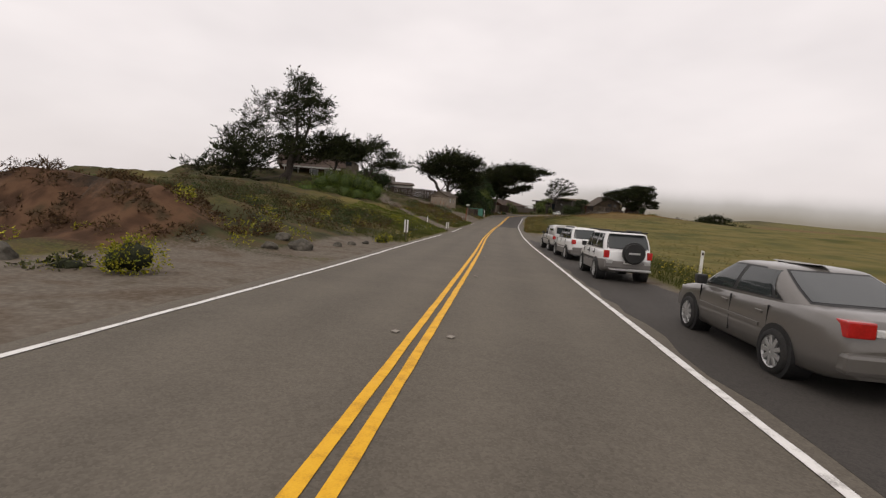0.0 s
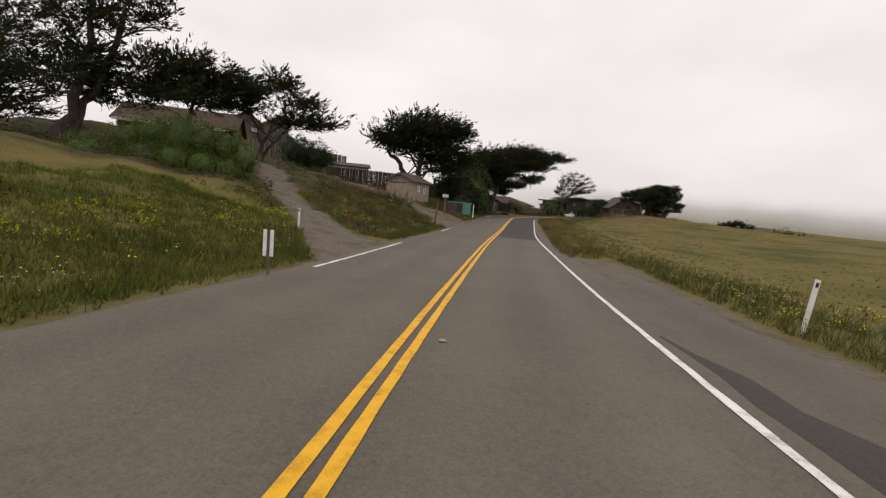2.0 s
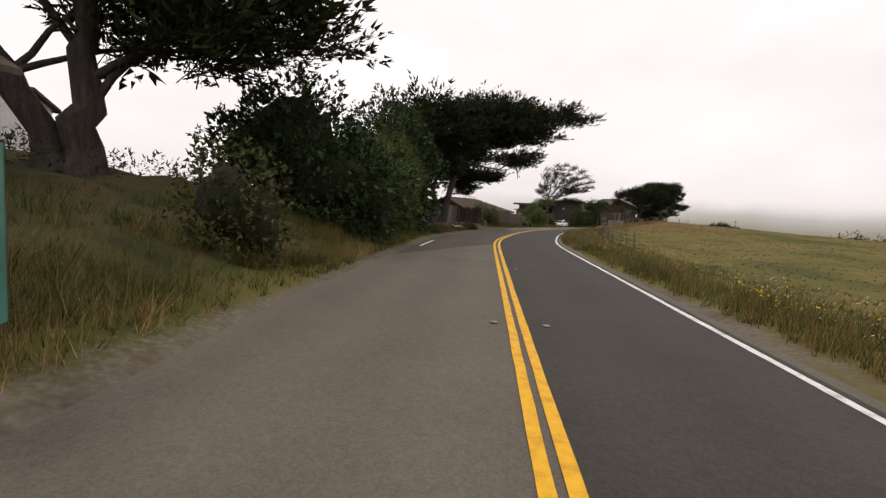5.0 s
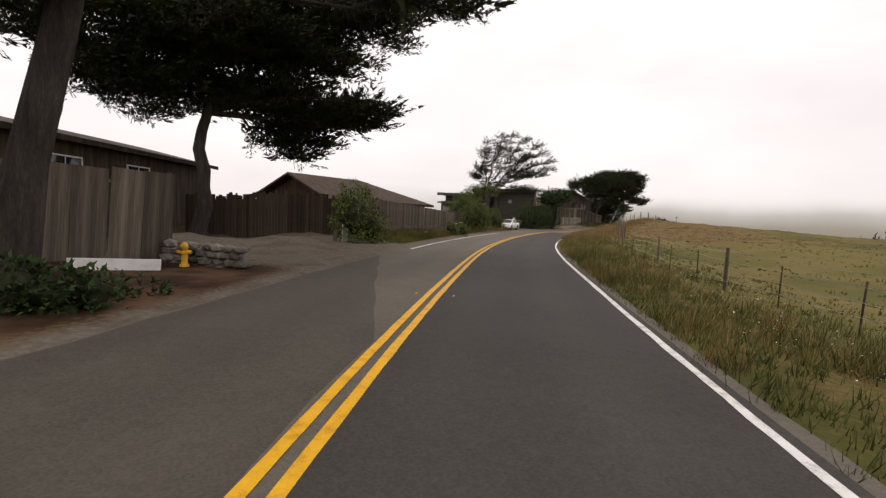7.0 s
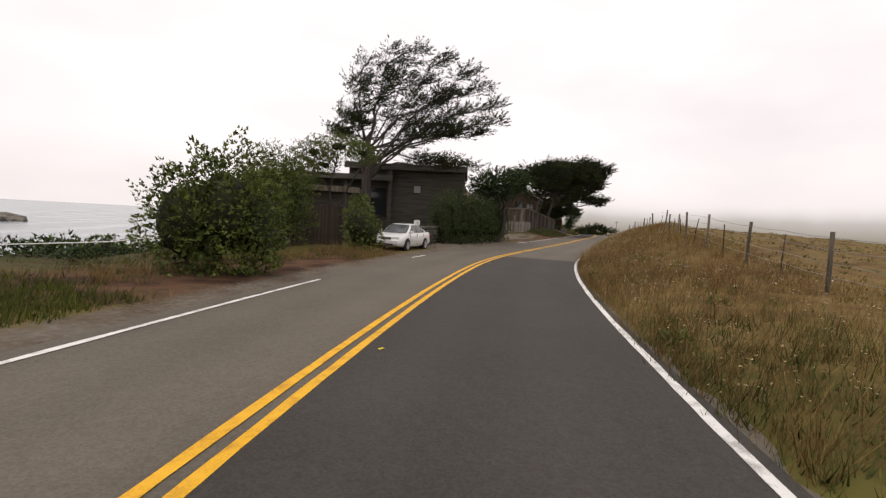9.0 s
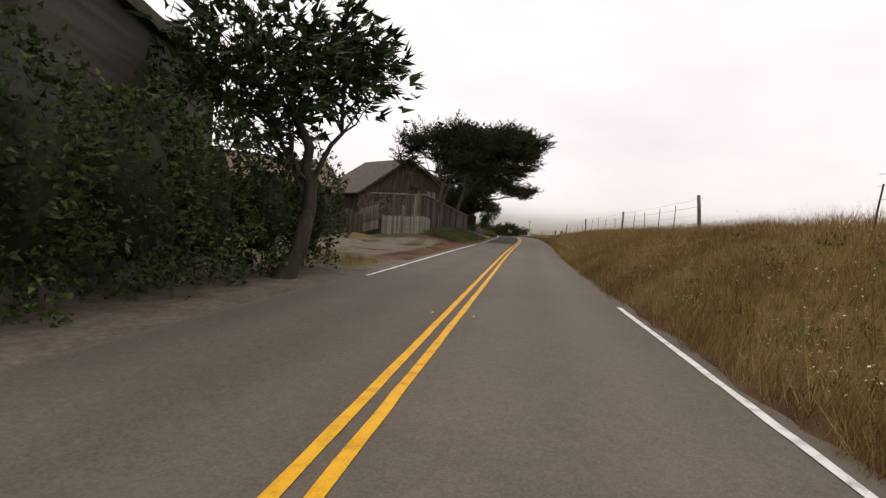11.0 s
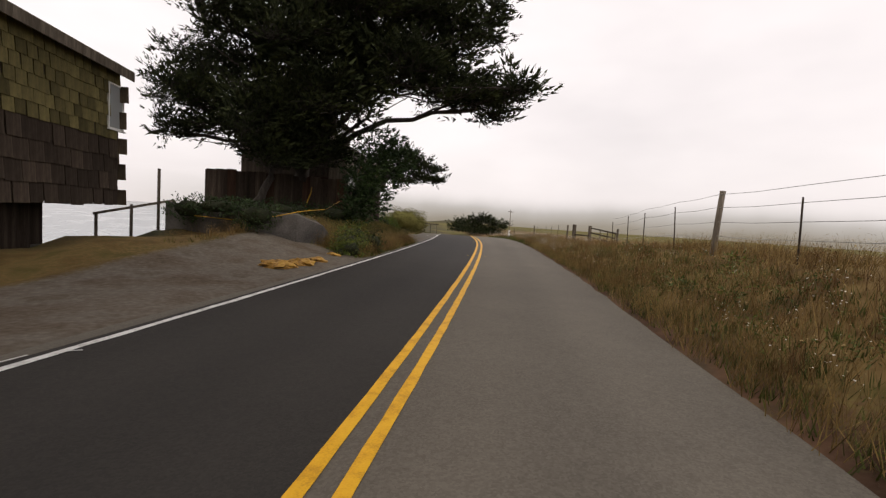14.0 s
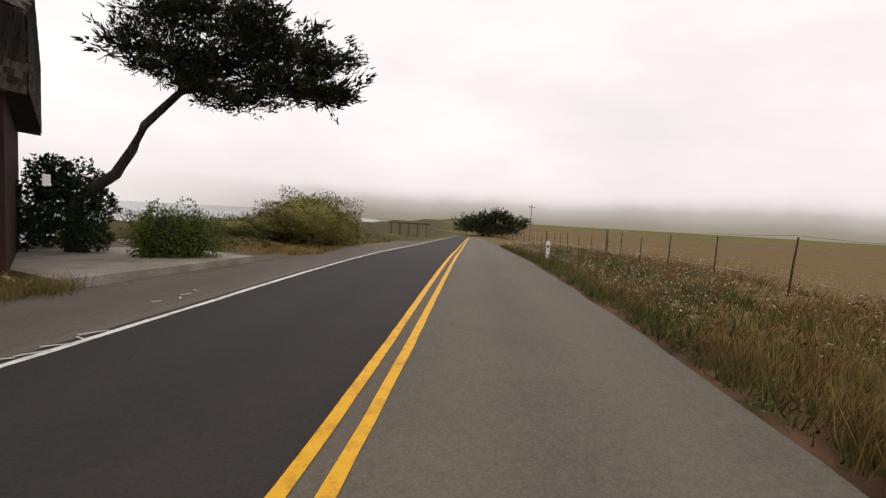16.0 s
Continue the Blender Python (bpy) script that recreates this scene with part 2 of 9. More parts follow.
def to_road(x, y):
    """Arrays x, y to s and d."""
    x, y = np.asarray(x, float).ravel(), np.asarray(y, float).ravel()
    s, d = np.zeros(len(x)), np.zeros(len(x))
    for a in range(0, len(x), 20000):
        dx, dy = x[a:a + 20000, None] - RP[None, ::2, 0], y[a:a + 20000, None] - RP[None, ::2, 1]
        i = (dx * dx + dy * dy).argmin(1) * 2
        ex, ey = x[a:a + 20000] - RP[i, 0], y[a:a + 20000] - RP[i, 1]
        s[a:a + 20000] = RS[i] + ex * RT[i, 0] + ey * RT[i, 1]
        d[a:a + 20000] = ex * RN[i, 0] + ey * RN[i, 1]
    return s, d


LEFT = {
    -60: [(4, 0), (9, 0), (14, .2), (30, -2), (60, -16)],
    0: [(4, 0), (6.5, 0), (9, .1), (14, 0), (20, -1), (30, -9), (50, -16)],
    13: [(4, 0), (6.8, 0), (9, .1), (13, .1), (18, -.4), (23, -4), (35, -12), (50, -16)],
    16.2: [(4, 0), (6.8, 0), (9, .3), (10.4, .8), (12, 2.1), (16, 2.35), (19, 2.2), (20.6, -1), (24, -6), (35, -12), (50, -16)],
    24: [(4, 0), (6.5, .05), (9, .6), (12, 1.5), (18, 2.1), (24, 1.9), (28, -1), (45, -12), (60, -16)],
    31: [(4, 0), (6, .05), (9, .6), (16, 1.7), (24, 2.2), (32, 2.0), (40, -1), (60, -14)],
    50: [(4, 0), (6, .1), (9, .6), (14, 1.7), (22, 3.1), (32, 4.2), (50, 4.5), (80, -12)],
    66: [(4, 0), (6, .1), (9, .7), (14, 1.8), (22, 3.1), (32, 4.3), (50, 5), (80, -12)],
    76: [(4, 0), (6, .2), (9, 1.5), (14, 2.6), (22, 4.2), (40, 7), (60, 7), (90, -10)],
    84: [(4, 0), (6, 0.05), (9, .5), (14, 1.9), (22, 4.0), (40, 7.5), (60, 7), (95, -10)],
    88.5: [(4, 0), (5, .3), (6, .75), (9, 1.3), (14, 2.3), (22, 4.0), (40, 7.5), (60, 7), (95, -10)],
    102: [(4, 0), (6, .1), (9, 1.5), (13, 2.4), (20, 3), (40, 6), (60, 5), (90, -12)],
    118: [(4, 0), (6, .2), (9, .7), (14, 1.3), (30, 2), (50, 1), (80, -16)],
    140: [(4, 0), (8, .0), (14, -.2), (30, 0), (50, -1), (75, -16)],
    165: [(4, 0), (6, .2), (9, .5), (20, .5), (35, -2), (60, -16)],
    185: [(4, 0), (7, .05), (10, -.1), (16, -.6), (30, -5), (50, -16)],
    200: [(4, 0), (8, .1), (14, .3), (25, 0), (40, -5), (60, -16)],
    237: [(4, 0), (16, .1), (25, 0), (35, -4), (55, -16)],
    245: [(4, 0), (5.5, .35), (7.5, .85), (9, .7), (12, .1), (25, 0), (35, -4), (55, -16)],
    254: [(4, 0), (5.5, .5), (7.5, 1.0), (9, .9), (12, .4), (18, -.5), (30, -8), (45, -16)],
    267: [(4, 0), (6, .0), (12, -.05), (16, -3), (35, -12), (45, -16)],
    280: [(4, 0), (5.5, .2), (8, .9), (13, .6), (18, -3), (35, -12), (45, -16)],
    294: [(4, 0), (6, .2), (8, .7), (12, .8), (20, 0), (40, -8), (50, -16)],
    303: [(4, 0), (5.5, -.05), (7.5, -.34), (15, -.45), (20, -1.4), (40, -8), (50, -16)],
    317: [(4, 0), (5.5, -.05), (7.5, -.34), (15, -.45), (20, -1.4), (40, -8), (50, -16)],
    325: [(4, 0), (9, .1), (13, 1.0), (24, .6), (40, -5), (55, -16)],
    350: [(4, 0), (12, .2), (24, .6), (40, -5), (55, -16)],
    520: [(4, 0), (30, .5), (70, 0), (90, -8), (120, -16)],
}
RIGHT = {
    -60: [(4, 0), (6.5, 0), (9, 0), (20, -1.2), (60, -4), (150, -9), (300, -8)],
    40: [(4, 0), (6.8, -.03), (8, .15), (11, -.1), (20, -1.2), (60, -3), (150, -8), (300, -8)],
    80: [(4, 0), (5, .05), (8, -.1), (20, -.9), (60, -1), (150, -5), (300, -6)],
    120: [(4, 0), (5, .0), (7, -.2), (12, -.8), (30, -.8), (80, .5), (150, -3), (300, -6)],
    150: [(4, 0), (6, .1), (8, -.1), (14, -.5), (30, .2), (80, 1.2), (150, -3), (300, -7)],
    178: [(4.2, 0), (6, .3), (9, .6), (14, .5), (30, 1.0), (80, 1), (150, -4), (300, -8)],
    198: [(4.2, 0), (6, .6), (9, 1.5), (13, 1.6), (25, 1.0), (80, 0), (150, -6), (300, -9)],
    216: [(4.2, 0), (5.5, .8), (8, 2.0), (10, 2.5), (20, 2.2), (80, -.5), (150, -7), (300, -9)],
    238: [(4, 0), (5.5, .8), (8, 1.85), (10, 2.25), (14, 2.1), (25, 1.4), (80, -1), (150, -8), (300, -10)],
    258: [(4, 0), (5.5, .75), (8, 1.8), (10, 1.9), (13, 1.6), (25, .5), (60, -3), (150, -12), (300, -12)],
    276: [(4, 0), (5.5, .55), (7, 1.25), (9, 1.3), (13, .6), (25, -1.0), (60, -4.5), (150, -13), (300, -13)],
    290: [(4, 0), (6, .45), (8, .7), (12, .4), (25, -1.6), (60, -6), (150, -14), (300, -14)],
    302: [(4, 0), (6, .3), (9, .42), (13, -.2), (30, -3), (80, -8), (200, -12), (300, -12)],
    520: [(4, 0), (6, .2), (9, 0), (13, -.4), (30, -2), (80, -5), (200, -8), (300, -8)],
}


def profile(table, s, d):
    ks = sorted(table)
    grid = np.stack([np.interp(d, *zip(*table[k])) for k in ks])
    i = np.clip(np.searchsorted(ks, s) - 1, 0, len(ks) - 2)
    k0, k1 = np.array(ks)[i], np.array(ks)[i + 1]
    u = np.clip((s - k0) / (k1 - k0), 0, 1)
    u = u * u * (3 - 2 * u)
    j = np.arange(len(d))
    return grid[i, j] * (1 - u) + grid[i + 1, j] * u


def wob(x, y, a, b):
    return np.sin(x * a + 1.3 * np.sin(y * b)) * np.cos(y * a * 1.13 + 2.1 * np.sin(x * b * 0.9))


def height(x, y):
    """The ground's height at arrays x, y."""
    s, d = to_road(x, y)
    x, y = np.asarray(x, float).ravel(), np.asarray(y, float).ravel()
    base = np.interp(s, RS, RP[:, 2])
    lw, rw = np.interp(s, RS, RP[:, 4]), np.interp(s, RS, RP[:, 3])
    z = np.where(d < 0, profile(LEFT, s, -d + (4 - lw) * 0), profile(RIGHT, s, d))
    off = np.maximum(0, np.maximum(-d - lw, d - rw))
    amp = np.clip((off - 1.2) / 6, 0, 1)
    pad = np.clip((s - 300) / 3, 0, 1) * np.clip((320 - s) / 3, 0, 1) * np.clip((17 + d) / 2, 0, 1) * (d < 0)
    amp = amp * (1 - .9 * pad)
    steep = np.where(d < -9, 1.0, 0.35)
    z = z + amp * steep * (0.28 * wob(x, y, .55, .31) + 0.16 * wob(x, y, 1.4, .8))
    cliff = np.clip((-d - 10) / 5, 0, 1) * np.clip((14 - np.abs(s - 19)) / 8, 0, 1)
    z = z - cliff * (0.35 * np.abs(wob(x, y, .5, .6)) + 0.25 * wob(x, y, 1.3, .5))
    under = np.clip((0.5 - off) / 0.5, 0, 1)
    return np.maximum(base + z - 0.10 * under, -26)


def ground_z(x, y):
    return float(height([x], [y])[0])


def link_mesh(name, verts, faces, mats, idx=None, smooth=False):
    me = bpy.data.meshes.new(name)
    me.from_pydata([tuple(v) for v in verts] if not isinstance(verts, np.ndarray) else verts.tolist(), [], faces if not isinstance(faces, np.ndarray) else faces.tolist())
    for m in mats:
        me.materials.append(m)
    if idx is not None:
        me.polygons.foreach_set("material_index", np.asarray(idx, dtype=np.int32))
    if smooth:
        me.polygons.foreach_set("use_smooth", np.ones(len(me.polygons), dtype=bool))
    me.update()
    return me

# ---- ground ----
def ground_material():
    m = bpy.data.materials.new("turf_and_soil")
    m.use_nodes = True
    n, l = m.node_tree.nodes, m.node_tree.links
    b = n["Principled BSDF"]
    b.inputs["Roughness"].default_value, b.inputs["Specular IOR Level"].default_value = 0.95, 0.1
    co = n.new("ShaderNodeTexCoord")
    fac = n.new("ShaderNodeAttribute")
    fac.attribute_name = "cover"
    sep = n.new("ShaderNodeSeparateColor")
    l.new(fac.outputs["Color"], sep.inputs[0])

    def noise_ramp(scale, detail, cols, vec=None):
        t, r = n.new("ShaderNodeTexNoise"), n.new("ShaderNodeValToRGB")
        t.inputs["Scale"].default_value, t.inputs["Detail"].default_value = scale, detail
        l.new(vec or co.outputs["Object"], t.inputs["Vector"])
        for i, c in enumerate(cols):
            p = 0.34 + 0.34 * i / (len(cols) - 1)
            e = r.color_ramp.elements[i] if i < 2 else r.color_ramp.elements.new(p)
            e.position, e.color = p, (*c, 1)
        l.new(t.outputs["Fac"], r.inputs[0])
        return t, r

    _, grass = noise_ramp(0.11, 9, [(0.062, 0.062, 0.016), (0.098, 0.087, 0.023), (0.132, 0.104, 0.034), (0.080, 0.075, 0.019)])
    _, scrub = noise_ramp(0.5, 8, [(0.026, 0.025, 0.012), (0.046, 0.046, 0.018), (0.07, 0.050, 0.026), (0.045, 0.056, 0.015)])
    _, soil_a = noise_ramp(9.0, 10, [(0.072, 0.058, 0.043), (0.112, 0.092, 0.071), (0.165, 0.140, 0.112)])
    _, soil_b = noise_ramp(0.9, 9, [(0.075, 0.052, 0.032), (0.115, 0.094, 0.072), (0.150, 0.132, 0.108), (0.085, 0.070, 0.05)])
    soil = n.new("ShaderNodeMix")
    soil.data_type, soil.inputs[0].default_value = "RGBA", 0.5
    l.new(soil_a.outputs[0], soil.inputs[6]), l.new(soil_b.outputs[0], soil.inputs[7])
    _, dry = noise_ramp(0.9, 8, [(0.070, 0.042, 0.016), (0.110, 0.068, 0.024), (0.15, 0.10, 0.038), (0.085, 0.066, 0.02)])
    _, earth = noise_ramp(0.7, 9, [(0.030, 0.017, 0.010), (0.062, 0.034, 0.020), (0.105, 0.058, 0.033), (0.05, 0.036, 0.02)])
    fine = n.new("ShaderNodeTexNoise")
    fine.inputs["Scale"].default_value, fine.inputs["Detail"].default_value = 11.0, 9.0
    l.new(co.outputs["Object"], fine.inputs["Vector"])

    def mixc(a, bb, f):
        x = n.new("ShaderNodeMix")
        x.data_type = "RGBA"
        l.new(f, x.inputs[0]), l.new(a, x.inputs[6]), l.new(bb, x.inputs[7])
        return x.outputs[2]

    def soften(v):
        a, s2 = n.new("ShaderNodeMath"), n.new("ShaderNodeMath")
        a.operation, s2.operation = "MULTIPLY_ADD", "ADD"
        a.inputs[1].default_value, a.inputs[2].default_value = 0.9, -0.45
        l.new(fine.outputs["Fac"], a.inputs[0])
        l.new(a.outputs[0], s2.inputs[0]), l.new(v, s2.inputs[1])
        r = n.new("ShaderNodeMapRange")
        r.inputs["From Min"].default_value, r.inputs["From Max"].default_value = 0.35, 0.65
        l.new(s2.outputs[0], r.inputs[0])
        return r.outputs[0]

    c = mixc(grass.outputs[0], scrub.outputs[0], soften(sep.outputs["Red"]))
    c = mixc(c, dry.outputs[0], soften(sep.outputs["Blue"]))
    c = mixc(c, soil.outputs[2], soften(sep.outputs["Green"]))
    c = mixc(c, earth.outputs[0], soften(fac.outputs["Alpha"]))
    l.new(c, b.inputs["Base Color"])
    bp = n.new("ShaderNodeBump")
    bp.inputs["Strength"].default_value, bp.inputs["Distance"].default_value = 0.45, 0.03
    l.new(fine.outputs["Fac"], bp.inputs["Height"])
    l.new(bp.outputs[0], b.inputs["Normal"])
    return m


def lines(lo, hi, step, far_lo, far_hi):
    mid = list(np.arange(lo, hi, step))
    out, st, p = [], step, lo
    while p > far_lo:
        st *= 1.35
        p -= st
        out.append(p)
    out2, st, p = [], step, mid[-1]
    while p < far_hi:
        st *= 1.35
        p += st
        out2.append(p)
    return np.array(out[::-1] + mid + out2)


GX, GY = lines(-62, 150, 1.0, -3500, 3500), lines(-14, 352, 1.0, -3500, 3500)
gx, gy = np.meshgrid(GX, GY)
gz = height(gx, gy)
gv = np.stack([gx.ravel(), gy.ravel(), gz], 1)
nx, ny = len(GX), len(GY)
gi = np.arange(nx * ny).reshape(ny, nx)
gf = np.stack([gi[:-1, :-1], gi[:-1, 1:], gi[1:, 1:], gi[1:, :-1]], -1).reshape(-1, 4)
g_mesh = link_mesh("ground", gv, gf, [ground_material()], smooth=True)
gs, gd = to_road(gx, gy)
glw, grw = np.interp(gs, RS, RP[:, 4]), np.interp(gs, RS, RP[:, 3])


def band(v, a, b, soft):
    return np.clip((v - a) / soft + .5, 0, 1) * np.clip((b - v) / soft + .5, 0, 1)


def bare(s, d):
    """How bare the ground is: shoulders, lay-by, drives and yards beside the road."""
    k = band(d, 3.2, np.where(s > 215, 4.0, 4.2), .5) * 0.8 + band(d, -4.7, -3.0, .8) * 0.9 * (1 - .95 * band(s, 276, 292, 3) * band(d, -6, -3.85, .2))
    for a, b2, d0, d1, f, e in ((-60, 15, -10.2, -3, 5, 1), (15, 27, -7.6, -3, 5, 1), (-60, 60, 3, 6.9, 6, .8), (136, 153, -15, -3, 2, 2), (176, 186, -6.2, -4, 3, 1),
                               (196, 218, -9, -3.4, 3, 1.5), (222, 241.5, -16, -3.2, 3, 1.5), (263, 279.0, -8.2, -3, 1.5, 1.0), (305.2, 318, -15, -3, 1, 1.2), (292, 345, -6.6, -3, 4, 1.2)):
        k = np.maximum(k, band(s, a, b2, f) * band(d, d0, d1, e))
    w1 = np.clip(4.2 - (-d - 4) * .45, 1.9, 4.2)
    k = np.maximum(k, np.clip(w1 - np.abs(s - 57 - (-d - 7) * 1.28) + .5, 0, 1) * band(d, -26, -4, 2))
    w2 = np.clip(6.2 - (-d - 4) * .5, 2.3, 6.2)
    return np.maximum(k, np.clip(w2 - np.abs(s - 82.0 - (-d - 5) * .78) + .5, 0, 1) * band(d, -30, -4, 2))


scrub = np.clip((-gd - 4.4) / 1.5, 0, 1) * (1 - .9 * band(gs, 36, 60, 4) * band(gd, -20, -3, 4)) * (0.72 + 0.28 * wob(gx.ravel(), gy.ravel(), .23, .17))
soil = bare(gs, gd)
soil = soil * (1 - .75 * band(gs, 222, 246, 3) * band(gd, -18, -6.5, 2) * np.clip(.5 + .9 * wob(gx.ravel(), gy.ravel(), .8, .5), 0, 1))
earth = band(gs, 12, 18.5, 2) * band(gd, -40, -10, 2) * 0.85 + band(gs, 117, 141, 3) * band(gd, -12, -4.4, 1) * .9 + band(gs, 246, 256, 3) * band(gd, -8, -4.6, 1) * .5 + band(gs, 174, 192, 3) * band(gd, -8.5, -4.4, 1) * .8
earth = np.maximum(earth, band(gs, 20, 60, 6) * band(gd, -34, -12, 3) * 0.32)
earth = np.maximum(earth, band(gs, 222, 246, 4) * band(gd, -6.4, -4.1, .8) * .8)
earth = np.maximum(earth, band(gs, 202, 345, 6) * band(gd, 3.2, 4.7, .5) * .75)
earth = np.maximum(earth, band(gs, 243.5, 263, 2) * band(gd, -5.6, -3.6, .6) * .8)
dry = band(gs, 172, 420, 16) * np.clip((gd - 3.5) / 1.5, 0, 1) * np.clip((40 - gd) / 20, 0.62, 1) * 0.8
dry = np.maximum(dry, band(gs, 255, 900, 30) * np.clip((gd - 3.5) / 1.5, 0, 1) * 0.95)
dry = np.maximum(dry, band(gd, 4.2, 8.5, 2) * band(gs, 55, 420, 10) * 0.5)
dry = np.maximum(dry, band(gs, 246, 345, 8) * band(gd, -12, -3.5, 2) * 0.6)
far = np.clip((gd - 10) / 8, 0, 1) * band(gs, 200, 900, 60)
scrub = np.maximum(scrub, far * np.clip(.42 + .4 * wob(gx.ravel(), gy.ravel(), .09, .06), 0, .9))
dry = dry * (1 - .35 * far * np.clip(.5 + wob(gx.ravel(), gy.ravel(), .05, .08), 0, 1))
col = g_mesh.color_attributes.new("cover", "FLOAT_COLOR", "POINT")
col.data.foreach_set("color", np.stack([scrub, soil, dry, np.clip(earth, 0, 1)], 1).astype(np.float32).ravel())
tagged(new("ground", g_mesh), "rolling coastal turf, scrub and gravel beside the road", "ground", kind="structure")

sea_v = [(-3600, -3600, -20), (400, -3600, -20), (400, 3600, -20), (-3600, 3600, -20)]
tagged(new("water", link_mesh("water", sea_v, [(0, 1, 2, 3)], [M["sea"]])), "grey choppy sea below the bluff", "sea", kind="structure")


# ---- road ----
def strip(name, s0, s1, d0, d1, dz, mat, step=1.0, thick=0.0, jitter=0.0, seed=1):
    """A strip of the road from s0 to s1 between the offsets d0 and d1 (numbers or functions of s), with a top and edges."""
    rnd = random.Random(seed)
    ss = list(np.arange(s0, s1, step)) + [s1]
    verts, faces = [], []
    for s in ss:
        a = d0(s) if callable(d0) else d0
        b2 = d1(s) if callable(d1) else d1
        a, b2 = a + rnd.uniform(-jitter, jitter), b2 + rnd.uniform(-jitter, jitter)
        for d, z in ((a, dz - thick), (a, dz), (b2, dz), (b2, dz - thick)):
            verts.append(road_at(s, d, z))
    for i in range(len(ss) - 1):
        o = i * 4
        for k in range(3):
            faces.append((o + k, o + k + 1, o + k + 5, o + k + 4))
    me = link_mesh(name, verts, faces, [mat])
    across = me.attributes.new("across", "FLOAT", "POINT")
    sd = []
    for s in ss:
        a, b2 = (d0(s) if callable(d0) else d0), (d1(s) if callable(d1) else d1)
        sd += [a, a, b2, b2]
    across.data.foreach_set("value", sd)
    return me


def edge_l(s):
    return -np.interp(s, RS, RP[:, 4])


def edge_r(s):
    return np.interp(s, RS, RP[:, 3])


S0, S1 = -55.0, 430.0
tagged(new("road", strip("road", S0, S1, lambda s: edge_l(s) - 0.35, lambda s: edge_r(s) + 0.35, 0.0, M["asphalt"], 1.0, 0.12, 0.05)), "worn grey asphalt two-lane coast road", "road", kind="structure")
tagged(new("road_patch", strip("road_patch", 71.3, 194.5, 0.12, lambda s: edge_r(s) + 0.12, 0.006, M["asphalt_new"], 1.0, 0.01)), "newer dark asphalt overlay on one lane", "road", kind="structure")
tagged(new("road_patch", strip("road_patch", 253.5, S1, lambda s: edge_l(s) - 0.1, -0.12, 0.006, M["asphalt_black"], 1.0, 0.01)), "newer dark asphalt overlay on one lane", "road", kind="structure")
tagged(new("road_patch", strip("road_patch", 196, 253.5, lambda s: edge_l(s) - 0.2, -0.12, 0.004, M["asphalt_mid"], 1.0, 0.01)), "old grey asphalt of one lane", "road", kind="structure")
# strip of painted tree shade over the left lane, tapered at both ends
tagged(new("road_patch", strip("road_patch", 104, 146, lambda s: edge_l(s) - 0.3, lambda s: float(np.interp(s, [104, 112, 134, 146], [edge_l(104) - .2, -.26, -.26, edge_l(146) - .2])), 0.003, M["asphalt_tree_shade"], 1.0, 0.01, 0.06)), "old asphalt with the trees' shade painted into its colour", "road", kind="structure")
tagged(new("pavement_shoulder", strip("pavement_shoulder", -50, 45, lambda s: edge_r(s) + 0.2, lambda s: edge_r(s) + 2.7 * min(1, max(0.1, (46 - s) / 14)), 0.003, M["asphalt_new"], 1.0, 0.1, 0.12)), "dark asphalt parking shoulder", "shoulder", kind="structure")

tagged(new("pavement_shoulder", strip("pavement_shoulder", 30, 80, lambda s: edge_r(s) + 0.2, lambda s: edge_r(s) + float(np.interp(s, [30, 53, 63, 80], [2.6, 2.4, 2.0, .3])), -0.006, M["asphalt_mid"], 1.0, 0.1, 0.12, 8)), "worn grey asphalt shoulder", "shoulder", kind="structure")
tagged(new("pavement_shoulder", strip("pavement_shoulder", 292, 322, lambda s: edge_l(s) - 0.3, lambda s: edge_l(s) - float(np.interp(s, [292, 295, 303, 308, 322], [.7, 2.6, 3.1, 2.2, .8])), -0.012, M["asphalt_dusty"], 1.0, 0.12, 0.08, 9)), "dusty brown-grey asphalt shoulder", "shoulder", kind="structure")


def gap_at(s):
    return float(np.interp(s, [0, 60, 95, 110, 200, 216], [.235, .225, .20, .24, .25, .30])) - .15


tagged(new("centre_line", strip("centre_line", S0, S1, -.212, -.088, 0.011, M["yellow"], 0.5, 0.003, 0.006, 5)), "double yellow painted centre line", "road marking", kind="structure")
tagged(new("centre_line", strip("centre_line", S0, S1, lambda s: gap_at(s) - .062, lambda s: gap_at(s) + .062, 0.011, M["yellow"], 0.5, 0.003, 0.006, 6)), "double yellow painted centre line", "road marking", kind="structure")
LEFT_LINE = [(S0, 40.8), (48.6, 59.0), (72, 75.2), (75.5, 76), (108, 112), (150, 180.3), (189, 190.8), (216, 246), (253, 430)]
for a, b2 in LEFT_LINE:
    tagged(new("edge_line", strip("edge_line", a, b2, lambda s: edge_l(s) + 0.02, lambda s: edge_l(s) + 0.13, 0.012, M["white_line"], 0.5, 0.003, 0.012, 3)), "worn white painted edge line", "road marking", kind="structure")
for a, b2 in ((S0, 214),):
    tagged(new("edge_line", strip("edge_line", a, b2, lambda s: edge_r(s) - 0.13, lambda s: edge_r(s) - 0.01, 0.012, M["white_line"], 0.5, 0.003, 0.01, 4)), "white painted edge line", "road marking", kind="structure")

# ---- builders ----
def part(name, data, mat, parent, label="", kind=""):
    """One mesh object under a thing, from a bmesh or a mesh in the world's coordinates; the parent stays where it is."""
    if isinstance(data, bmesh.types.BMesh):
        me = bpy.data.meshes.new(name)
        data.to_mesh(me)
        data.free()
        if mat is not None:
            me.materials.append(mat)
    else:
        me = data
    ob = new(name, me)
    if parent is not None:
        ob.parent = parent
    return tagged(ob, label, kind=kind)


